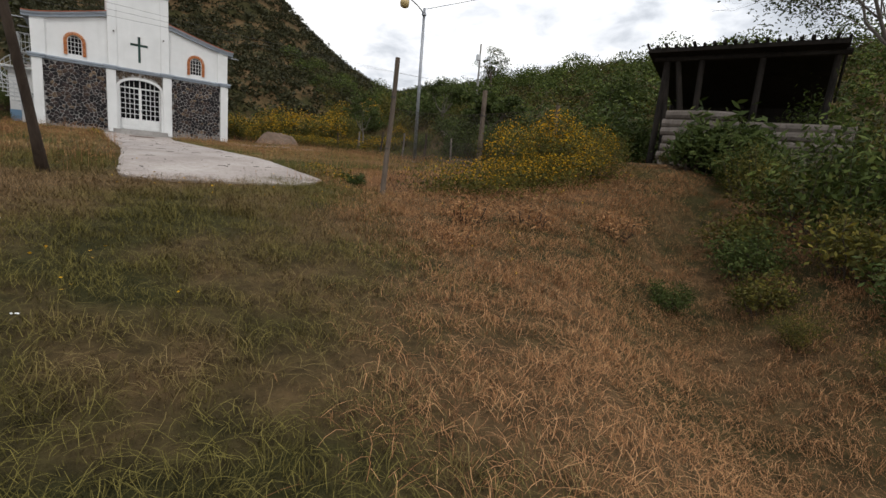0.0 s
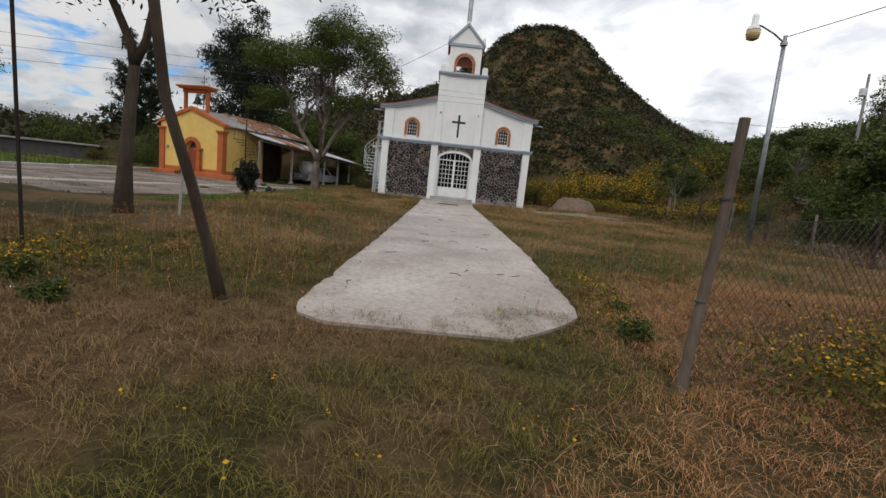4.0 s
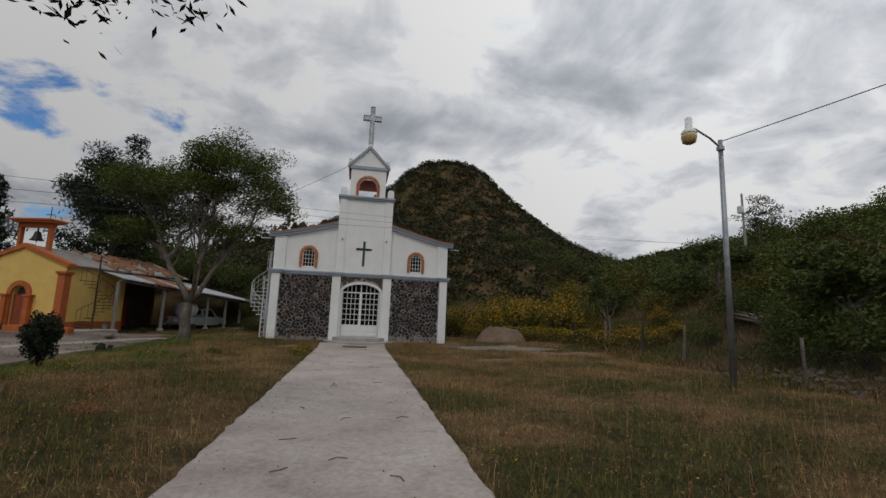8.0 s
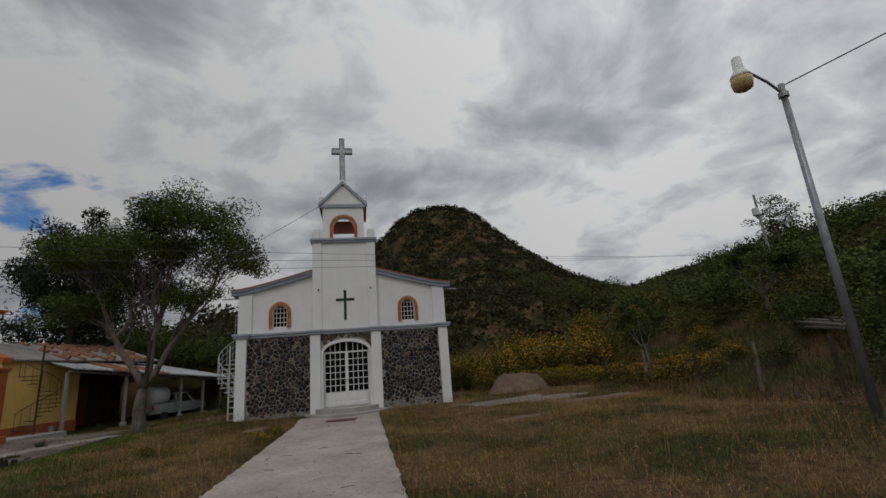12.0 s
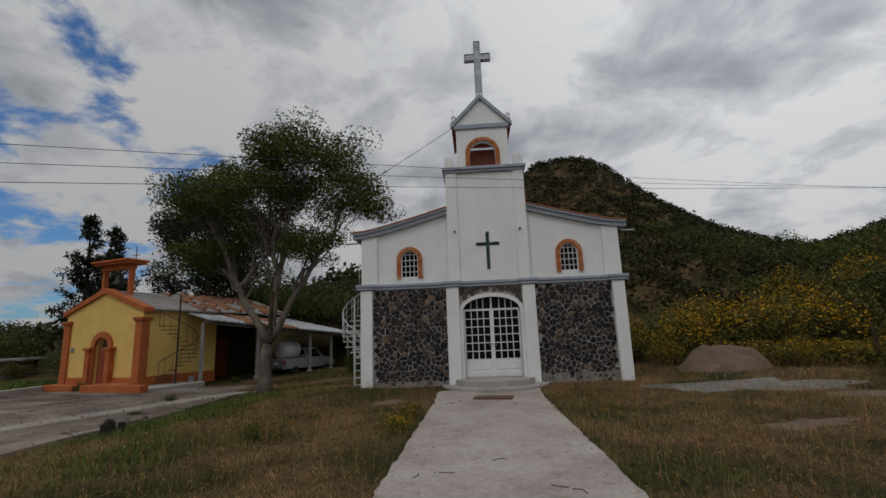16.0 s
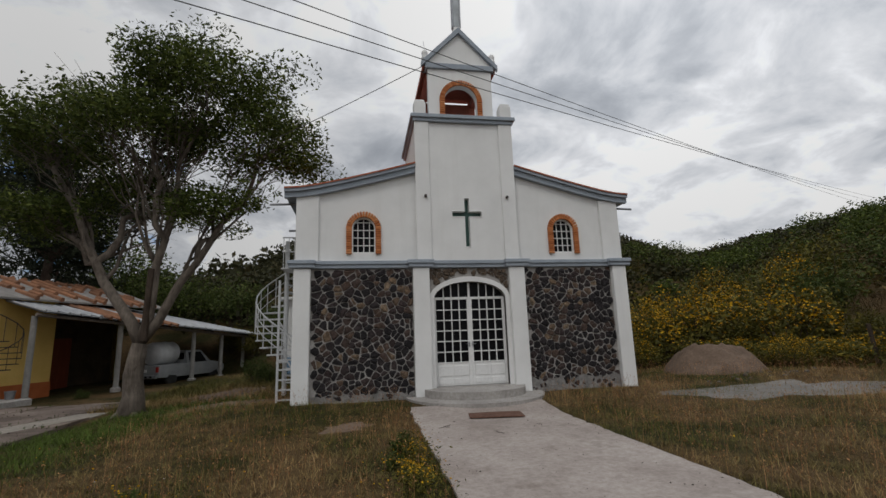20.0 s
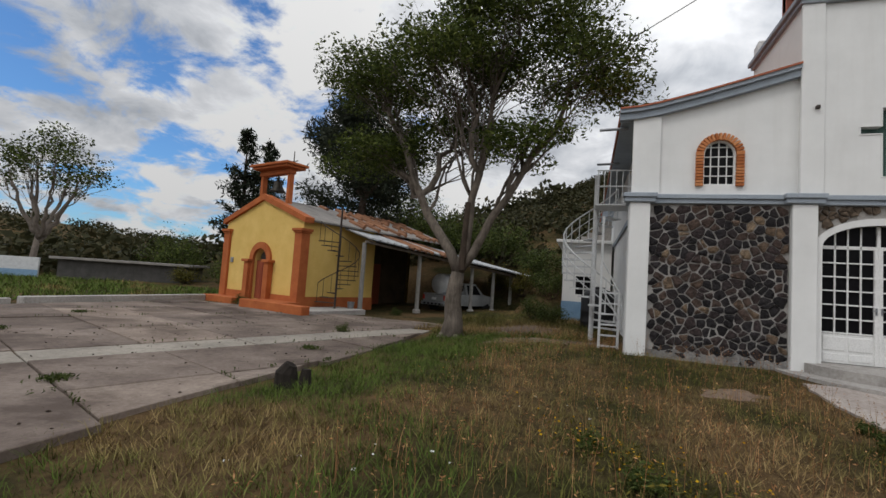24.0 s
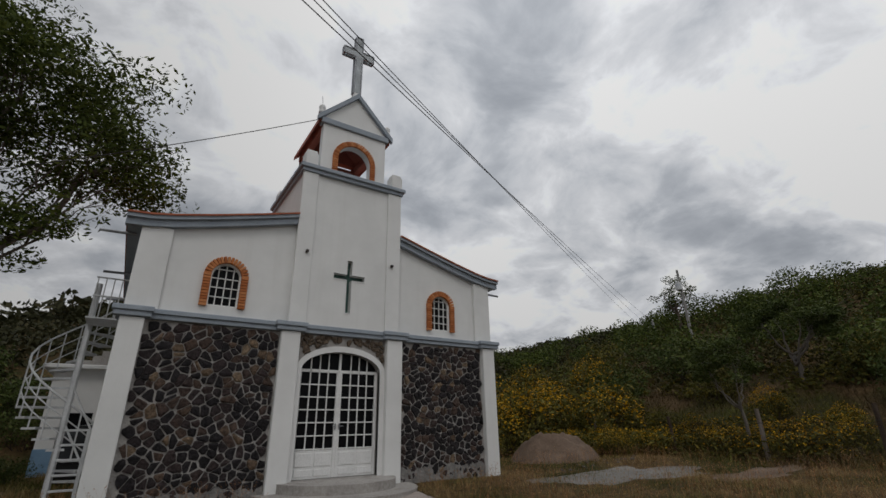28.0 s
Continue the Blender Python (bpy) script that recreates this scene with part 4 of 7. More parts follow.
# bell frame
bf = part("bell_frame", MB().box(-4.6, -1.9, 0.25, 1.35, 6.62, 6.74, 0.01).box(-4.75, -1.8, 0.15, 1.45, 6.74, 6.86, 0.015), M_OCHRE, chapel, "burnt orange bell frame with flat slab")
for x in (-4.35, -2.25):
    part("post", MB().box(x - 0.10, x + 0.10, 0.65, 0.90, CE + 0.4, 6.36, 0.012), M_OCHRE, bf)
part("beam", MB().box(-4.5, -2.1, 0.6, 0.95, 6.36, 6.62, 0.012), M_OCHRE, bf)
bell = part("bell", MB().lathe([(0.02, 6.40), (0.05, 6.24), (0.05, 6.12), (0.15, 6.08), (0.19, 5.98), (0.22, 5.80), (0.28, 5.66), (0.38, 5.56), (0.38, 5.53), (0.2, 5.54)], (-3.2, 0.78, 0), 18), M_BRASS, bf, "dark bronze bell", True)
part("clapper", MB().tube([(-3.2, 0.78, 5.8), (-3.2, 0.78, 5.44)], [0.015, 0.035], 8), M_IRONB, bell)
part("rope", MB().tube([(-3.2, 0.78, 5.46), (-3.22, 0.76, 5.05), (-3.19, 0.78, 4.78)], 0.012, 5), M_WIRE, bell)
part("roof_cross", MB().box(-3.95, -3.91, 2.1, 2.14, 4.6, 8.0, 0.004).box(-4.27, -3.59, 2.1, 2.14, 7.45, 7.49, 0.004), M_IRONB, chapel, "thin iron cross behind the bell frame")
part("wall_lamp", MB().box(-5.3, -5.12, -0.07, 0.0, 1.95, 2.2, 0.02), M_STEEL, chapel)

# dark spiral stair beside the chapel
spiral = thing("spiral_staircase", "dark rusty iron spiral staircase beside the yellow wall", "staircase", m=CHM)
SX, SY = 1.08, 1.15
part("centre_pole", MB().tube([(SX, SY, 0.15), (SX, SY, 4.7)], 0.045, 8), M_IRONB, spiral)
rail = []
for k in range(14):
    a = radians(200 - k * 24)
    z = 0.42 + k * 0.205
    o = [(SX + 0.04 * math.cos(a + 1.5), SY + 0.04 * math.sin(a + 1.5)), (SX + 0.92 * math.cos(a - 0.19), SY + 0.92 * math.sin(a - 0.19)), (SX + 0.92 * math.cos(a + 0.19), SY + 0.92 * math.sin(a + 0.19))]
    part("tread", MB().prism(o, z, z + 0.035), M_IRONB, spiral)
    part("baluster", MB().tube([(SX + 0.91 * math.cos(a), SY + 0.91 * math.sin(a), z), (SX + 0.91 * math.cos(a), SY + 0.91 * math.sin(a), z + 0.85)], 0.012, 5), M_IRONB, spiral)
    rail.append((SX + 0.91 * math.cos(a), SY + 0.91 * math.sin(a), z + 0.85))
part("handrail", MB().tube(rail, 0.02, 6), M_IRONB, spiral)

# lean-to roof on posts
lean = thing("lean_to", "open lean-to shed of corrugated sheets on grey posts", "shed", m=CHM)
LDX = 0.20
part("roof", MB().add([(-0.2, 2.4, 3.95), (-2.3, 4.6, 4.6), (-2.3, 14.6, 3.75), (1.75, 2.4, 3.40), (4.5, 14.6, 2.32)], [(0, 3, 4, 2, 1)]).add([(-0.2, 2.4, 3.92), (-2.3, 4.6, 4.55), (-2.3, 14.6, 3.70), (1.75, 2.4, 3.35), (4.5, 14.6, 2.27)], [(1, 2, 4, 3, 0)]), M_SHEET, lean)
for k in range(30):
    y = 2.45 + k * 0.41
    f = (y - 2.4) / 12.2
    x1, z1 = 1.78 + f * 2.75, 3.42 - f * 1.08
    x0, z0 = (-0.2, 3.97 - 0.55 * f) if y < 4.6 else (-2.3, 4.62 - (y - 4.6) * 0.085)
    tile = 4 < k < 15
    part("roof_ridge", MB().tube([(x0, y, z0), (x1, y, z1)], 0.055 if not tile else 0.09, 6), M_TILEOLD if tile and k % 5 else M_SHEET, lean)
part("beam", MB().tube([(1.55, 2.3, 3.28), (4.05, 14.4, 2.2)], 0.07, 8), M_WOODG, lean)
for s_ in (0.0, 3.4, 7.4, 9.3, 11.0, 12.0):
    x, y = 1.35 + s_ * LDX, 2.43 + s_
    z1 = 3.24 - s_ * 0.088
    pp = part("post", MB().tube([(x, y, -0.3), (x + random.uniform(-0.03, 0.03), y, z1)], [0.11, 0.10], 10), M_POSTGREY, lean, "grey cement roof post")
    part("foot", MB().lathe([(0.2, -0.2), (0.2, 0.16), (0.13, 0.2)], (x, y, 0), 10), M_STEP, pp)
for k in range(4):
    part("rafter", MB().tube([(-2.3, 5.5 + k * 2.6, 4.40 - k * 0.22), (2.2 + k * 0.58, 5.5 + k * 2.6, 3.05 - k * 0.23)], 0.05, 6), M_WOODD, lean)
single("bucket", MB().lathe([(0.13, 0), (0.17, 0.28), (0.18, 0.29), (0.165, 0.29), (0.12, 0.02)], (0, 0, 0), 14), M_STEEL, "grey metal bucket standing by the post", "bucket").matrix_world = CHM @ pose(1.1, 2.1, 0.2)

# pickup with a round tank on its bed, rear towards the yard
CARM = CHM @ pose(1.7, 10.6, -0.08, 0, 0, -6)
car = thing("pickup_truck", "white pickup truck with tank parked under the lean-to", "car", m=CARM)


def car_body(sections):
    mb = MB()
    n = len(sections[0][1])
    for y, prof_ in sections:
        mb.v += [(x, y, z) for x, z in prof_]
    for i in range(len(sections) - 1):
        for k in range(n):
            mb.f.append((i * n + k, i * n + (k + 1) % n, (i + 1) * n + (k + 1) % n, (i + 1) * n + k))
    mb.f.append(tuple(range(n)))
    mb.f.append(tuple(range((len(sections) - 1) * n, len(sections) * n))[::-1])
    return mb


def sect(w, z0, zs, z1, wt):
    return [(-w, z0), (w, z0), (w * 1.02, z0 + (zs - z0) * 0.5), (w, zs), (wt, z1), (-wt, z1), (-w, zs), (-w * 1.02, z0 + (zs - z0) * 0.5)]


part("body", car_body([(-2.45, sect(0.80, 0.52, 0.95, 1.02, 0.80)), (-2.4, sect(0.84, 0.45, 1.0, 1.06, 0.83)), (-0.6, sect(0.85, 0.42, 1.0, 1.06, 0.83)), (-0.55, sect(0.85, 0.42, 1.0, 1.70, 0.66)), (0.5, sect(0.85, 0.42, 1.0, 1.72, 0.66)), (1.15, sect(0.85, 0.42, 0.98, 1.10, 0.80)), (2.2, sect(0.83, 0.45, 0.86, 0.96, 0.76)), (2.35, sect(0.78, 0.5, 0.80, 0.86, 0.70))]), M_CARW, car, "dirty white pickup body, lean-to shade in its colour")
for s in (-1, 1):
    part("side_window", MB().add([(s * 0.845, -0.42, 1.08), (s * 0.845, 0.85, 1.08), (s * 0.70, 0.48, 1.62), (s * 0.70, -0.42, 1.62)], [(0, 1, 2, 3) if s > 0 else (3, 2, 1, 0)]), M_GLASS, car)
    part("tail_lamp", MB().box(*sorted((s * 0.84, s * 0.70)), -2.49, -2.42, 0.72, 0.98, 0.01), M_RED, car, "red tail lamp")
    for y in (-1.55, 1.45):
        wh = part("wheel", MB().lathe([(0.20, -0.11), (0.31, -0.11), (0.345, -0.07), (0.345, 0.07), (0.31, 0.11), (0.20, 0.11)], (0, 0, 0), 18), M_TYRE, car)
        wh.matrix_basis = pose(s * 0.74, y, 0.345, 0, 90, 0)
        part("rim", MB().lathe([(0.02, -0.06), (0.20, -0.05), (0.205, 0.05), (0.02, 0.06)], (0, 0, 0), 14), M_STEEL, wh)
part("rear_window", MB().box(-0.6, 0.6, -0.585, -0.57, 1.15, 1.6, 0.01), M_GLASS, car)
part("windscreen", MB().add([(-0.66, 1.13, 1.13), (0.66, 1.13, 1.13), (0.62, 0.55, 1.70), (-0.62, 0.55, 1.70)], [(0, 1, 2, 3)]), M_GLASS, car)
bump_ = part("rear_bumper", MB().box(-0.86, 0.86, -2.62, -2.48, 0.42, 0.60, 0.03), M_STEEL, car, "pale steel step bumper")
for k in range(5):
    part("slot", MB().box(-0.62 + k * 0.28, -0.48 + k * 0.28, -2.63, -2.615, 0.46, 0.55, 0.004), M_TYRE, bump_)
part("plate", MB().box(-0.16, 0.16, -2.46, -2.44, 0.72, 0.86, 0.004), M_IRONG, car)
single("water_tank", MB().lathe([(0.02, -0.75), (0.45, -0.74), (0.55, -0.68), (0.58, -0.6), (0.58, -0.2), (0.60, -0.17), (0.58, -0.14), (0.58, 0.5), (0.54, 0.62), (0.02, 0.66)], (0, 0, 0), 26), M_IRONG, "pale round water tank lying on the pickup bed", "tank", smooth=True).matrix_world = CARM @ pose(0, -1.5, 1.62, 90, 0, 0)

# ---- plaza of cast slabs, laid square to the chapel ----


def clip_poly(poly, n, d):
    out = []
    for i in range(len(poly)):
        p, q = poly[i], poly[(i + 1) % len(poly)]
        a, b = p[0] * n[0] + p[1] * n[1] - d, q[0] * n[0] + q[1] * n[1] - d
        if a <= 0:
            out.append(p)
        if (a < 0) != (b < 0) and abs(a - b) > 1e-9:
            t = a / (a - b)
            out.append((p[0] + (q[0] - p[0]) * t, p[1] + (q[1] - p[1]) * t))
    return out


plaza = thing("plaza", "weathered grey concrete slabs with weedy joints", "pavement", kind="structure")
prng = random.Random(11)
PU, PV = Vector((-0.93, 0.367)), Vector((0.367, 0.93))
u_edges = [5.6, 8.3, 10.6, 11.7, 14.4, 17.1, 19.6, 22.0, 24.6]
v_edges = [-22.4 + 1.95 * k for k in range(17)]
joint_lines = []
for i in range(len(u_edges) - 1):
    for j in range(len(v_edges) - 1):
        u0, u1, v0, v1 = u_edges[i], u_edges[i + 1], v_edges[j], v_edges[j + 1]
        if i == 2 and j % 2:
            continue
        if i == 2:
            v1 = v_edges[min(j + 2, len(v_edges) - 1)]
        g = 0.016
        poly = [tuple(PU * a + PV * b) for a, b in ((u0 + g, v0 + g), (u0 + g, v1 - g), (u1 - g, v1 - g), (u1 - g, v0 + g))]
        for n_, d_ in (((1, 0), -10.25 + 0.12 * math.sin(j * 1.7)), ((-1, 0), 23.1), ((0, -1), 15.5), ((0, 1), 6.0 if i > 2 else 3.6)):
            poly = clip_poly(poly, n_, d_)
            if len(poly) < 3:
                break
        if len(poly) < 3 or abs(sum(p[0] * q[1] - q[0] * p[1] for p, q in zip(poly, poly[1:] + poly[:1]))) < 0.1:
            continue
        if sum(p[0] * q[1] - q[0] * p[1] for p, q in zip(poly, poly[1:] + poly[:1])) < 0:
            poly = poly[::-1]
        top_ = -0.455 + prng.uniform(-0.012, 0.012)
        cx_, cy_ = sum(p[0] for p in poly) / len(poly), sum(p[1] for p in poly) / len(poly)
        n = len(poly)
        mb = MB().add([(x, y, -0.62) for x, y in poly] + [(x, y, top_ - 0.01) for x, y in poly] + [(cx_ + (x - cx_) * 0.988, cy_ + (y - cy_) * 0.988, top_) for x, y in poly],
                      [tuple(range(2 * n, 3 * n))] + [(r * n + k, r * n + (k + 1) % n, (r + 1) * n + (k + 1) % n, (r + 1) * n + k) for r in range(2) for k in range(n)])
        part("slab", mb, M_STRIP if i == 2 else M_PLAZA, plaza)
        joint_lines.append((poly[0], poly[1]))
single("kerb", MB().box(-23.45, -23.2, -15.5, -1.0, -0.6, -0.27, 0.02).box(-23.65, -23.3, -0.6, 7.6, -0.6, -0.24, 0.02), M_STEP, "low grey concrete kerb beside the lawn", "kerb", kind="structure")

# ---- annex, black tank and white spiral stair beside the church ----
annex = thing("annex", "small white outbuilding with pale blue base", "building")
part("wall", holed_wall([(-6.6, -0.5), (-4.45, -0.5), (-4.45, 3.4), (-6.6, 3.4)], [[(-6.0, 1.0), (-5.15, 1.0), (-5.15, 1.85), (-6.0, 1.85)]], 11.5, 11.75), M_WHITE, annex)
part("wall", MB().box(-6.6, -6.35, 11.75, 16.5, -0.5, 3.4), M_WHITE, annex)
part("base_band", MB().box(-6.62, -4.45, 11.48, 11.5, -0.5, 0.65), M_BLUE, annex, "pale blue painted base")
part("roof", MB().box(-6.95, -4.45, 11.2, 16.6, 3.4, 3.55, 0.02), M_WHITE, annex)
part("window_glass", MB().box(-6.0, -5.15, 11.62, 11.64, 1.0, 1.85), M_GLASS, annex)
for k in range(5):
    part("stair_step", MB().box(-5.85 + k * 0.27, -5.58 + k * 0.27, 11.5, 12.2, 3.55, 3.74 + k * 0.19, 0.01), M_STEP, annex)
tank = thing("black_water_tank", "black plastic water tank beside the church", "tank", m=pose(-5.05, 7.7, -0.3))
part("body", MB().lathe([(0.60, 0), (0.63, 0.06), (0.63, 0.3), (0.65, 0.33), (0.63, 0.36), (0.63, 0.7), (0.65, 0.73), (0.63, 0.76), (0.63, 1.3), (0.5, 1.5), (0.25, 1.6)], (0, 0, 0), 24), M_BLACK, tank, "", True)
part("lid", MB().lathe([(0.25, 1.6), (0.25, 1.66), (0.05, 1.69)], (0, 0, 0), 16), M_BLACK, tank)

ws = thing("white_spiral_staircase", "white painted iron spiral staircase with landing", "staircase")
WX, WY, WR, WTOP = -5.32, 3.2, 0.90, 3.66
part("centre_pole", MB().tube([(WX, WY, -0.5), (WX, WY, WTOP + 1.0)], 0.07, 10), M_IRONG, ws)
rails = [[], [], []]
for k in range(16):
    a = radians(-30 - k * 19)
    z = -0.05 + (k + 1) * (WTOP + 0.05) / 17
    c0, c1 = a - 0.17, a + 0.17
    o = [(WX + 0.07 * math.cos(c0), WY + 0.07 * math.sin(c0)), (WX + WR * math.cos(c0), WY + WR * math.sin(c0)), (WX + WR * math.cos(c1), WY + WR * math.sin(c1)), (WX + 0.07 * math.cos(c1), WY + 0.07 * math.sin(c1))]
    part("tread", MB().prism(o, z - 0.02, z + 0.025), M_IRONG, ws)
    bx, by = WX + WR * math.cos(a), WY + WR * math.sin(a)
    part("baluster", MB().tube([(bx, by, z), (bx, by, z + 0.95)], 0.016, 5), M_IRONG, ws)
    for i, h in enumerate((0.33, 0.64, 0.95)):
        rails[i].append((bx, by, z + h))
for i, r in enumerate(rails):
    part("handrail", MB().tube(r, 0.024 if i == 2 else 0.014, 6), M_IRONG, ws)
land = part("landing", MB().box(WX - 0.05, -4.4, WY - 0.88, WY + 0.1, WTOP - 0.04, WTOP, 0.006), M_IRONG, ws)
for k in range(8):
    x = WX + 0.02 + k * 0.16
    part("baluster", MB().tube([(x, WY - 0.86, WTOP), (x, WY - 0.86, WTOP + 0.95)], 0.013, 5), M_IRONG, land)
for h_ in (0.95, 0.5):
    part("handrail", MB().tube([(WX - 0.02, WY - 0.86, WTOP + h_), (-4.4, WY - 0.86, WTOP + h_)], 0.02, 6), M_IRONG, land)
ladder = thing("iron_ladder", "white iron ladder frame leaning beside the church", "ladder")
for x in (-5.15, -4.72):
    part("stile", MB().box(x - 0.03, x + 0.03, 0.95, 1.01, -0.35, 3.1 if x < -5 else 1.2, 0.006), M_IRONG, ladder)
for k in range(6):
    part("rung", MB().box(-5.14, -4.72, 0.95, 1.0, -0.12 + k * 0.26, -0.08 + k * 0.26, 0.005), M_IRONG, ladder)
for z_ in (1.35, 2.0):
    part("brace", MB().tube([(-5.15, 0.98, z_), (-4.7, 0.98, z_ - 0.8)], 0.02, 5), M_IRONG, ladder)

# ---- street lamp, wires, poles ----
LX, LY, LZ = 9.75, -14.2, float(ground_z(9.75, -14.2))
lamp = thing("street_lamp", "grey steel street lamp with amber glass on a bracket", "street lamp")
TX, TY, TZ = LX - 0.32, LY - 0.25, 6.62
part("pole", MB().tube([(LX, LY, LZ - 0.3), (TX, TY, TZ)], [0.085, 0.06], 12), M_STEEL, lamp, "", True)
part("bracket", MB().tube([(TX, TY, TZ - 0.22), (TX - 0.40, TY - 0.08, TZ - 0.02), (TX - 0.9, TY - 0.16, TZ + 0.14), (TX - 1.06, TY - 0.18, TZ + 0.15)], 0.028, 8), M_STEEL, lamp)
hd = part("lamp_head", MB().lathe([(0.05, 0.42), (0.09, 0.38), (0.10, 0.1), (0.17, 0.02), (0.20, -0.05), (0.19, -0.07)], (TX - 1.14, TY - 0.19, TZ + 0.03), 14), M_IRONW, lamp, "pale lamp housing", True)
part("lamp_glass", MB().lathe([(0.19, -0.07), (0.20, -0.16), (0.17, -0.30), (0.10, -0.34)], (TX - 1.14, TY - 0.19, TZ + 0.03), 14), M_LAMPGLASS, hd, "amber glass bowl", True)
part("clamp", MB().lathe([(0.10, TZ - 0.30), (0.10, TZ - 0.20)], (TX, TY, 0), 10), M_STEEL, lamp)


def cable(name, p, q, sag, r, label):
    pts = [Vector(p).lerp(Vector(q), k / 20) - Vector((0, 0, 4 * sag * (k / 20) * (1 - k / 20))) for k in range(21)]
    return single(name, MB().tube(pts, r, 5), M_WIRE, label, "cable", kind="structure")


cable("cable", (TX, TY, TZ - 0.05), (30, -31, 15.5), 0.5, 0.014, "thin dark cable running from the street lamp")
for k in range(3):
    cable("power_line", (-30, -21.9 - k * 0.3, 2.2 + k * 0.5), (40.7, 16.0 + k * 0.9, 10.2), 0.6, 0.006, "thin dark overhead power line")
cable("guy_cable", (0.0, 0.2, 10.15), (-9.2, 0.6, 5.0), 0.15, 0.011, "thin cable from the belfry to the tree")
up_z = float(terrain(40.7, 16.9))
pole = thing("utility_pole", "pale concrete utility pole on the hillside", "utility pole")
part("pole", MB().tube([(40.7, 16.9, up_z - 0.5), (40.7, 16.9, 11.2)], [0.16, 0.11], 10), M_POSTGREY, pole)
part("crossarm", MB().box(40.6, 40.8, 15.9, 17.9, 10.08, 10.2, 0.02), M_WOODG, pole)
up2 = thing("utility_pole", "pale concrete utility pole with transformer on the slope", "utility pole")
uz = float(terrain(33, 9))
part("pole", MB().tube([(33, 9, uz - 0.5), (32.8, 9, uz + 6.0)], [0.13, 0.09], 10), M_POSTGREY, up2)
part("transformer", MB().lathe([(0.2, 0), (0.25, 0.05), (0.25, 0.6), (0.2, 0.65)], (32.6, 9, uz + 4.2), 12), M_IRONG, up2)

# ---- lie of the southern bank ----
BANK = Matrix.Translation((-2.84, -32.4, -1.15)) @ Matrix.Rotation(radians(-2.3), 4, "Z") @ Matrix.Scale(1.2, 4) @ Matrix.Translation((3.43, 32.21, 0))


def bank(x, y):
    p = BANK @ Vector((x, y, 0))
    return p.x, p.y


# ---- trees ----


def wiggle(p, q, n, amp, rng, lift=0.0):
    p, q = np.array(p, float), np.array(q, float)
    out = []
    for k in range(n + 1):
        t = k / n
        r = p + (q - p) * t + np.array([0, 0, lift * 4 * t * (1 - t)])
        if 0 < k < n:
            r = r + rng.normal(0, amp, 3)
        out.append(tuple(r))
    return out


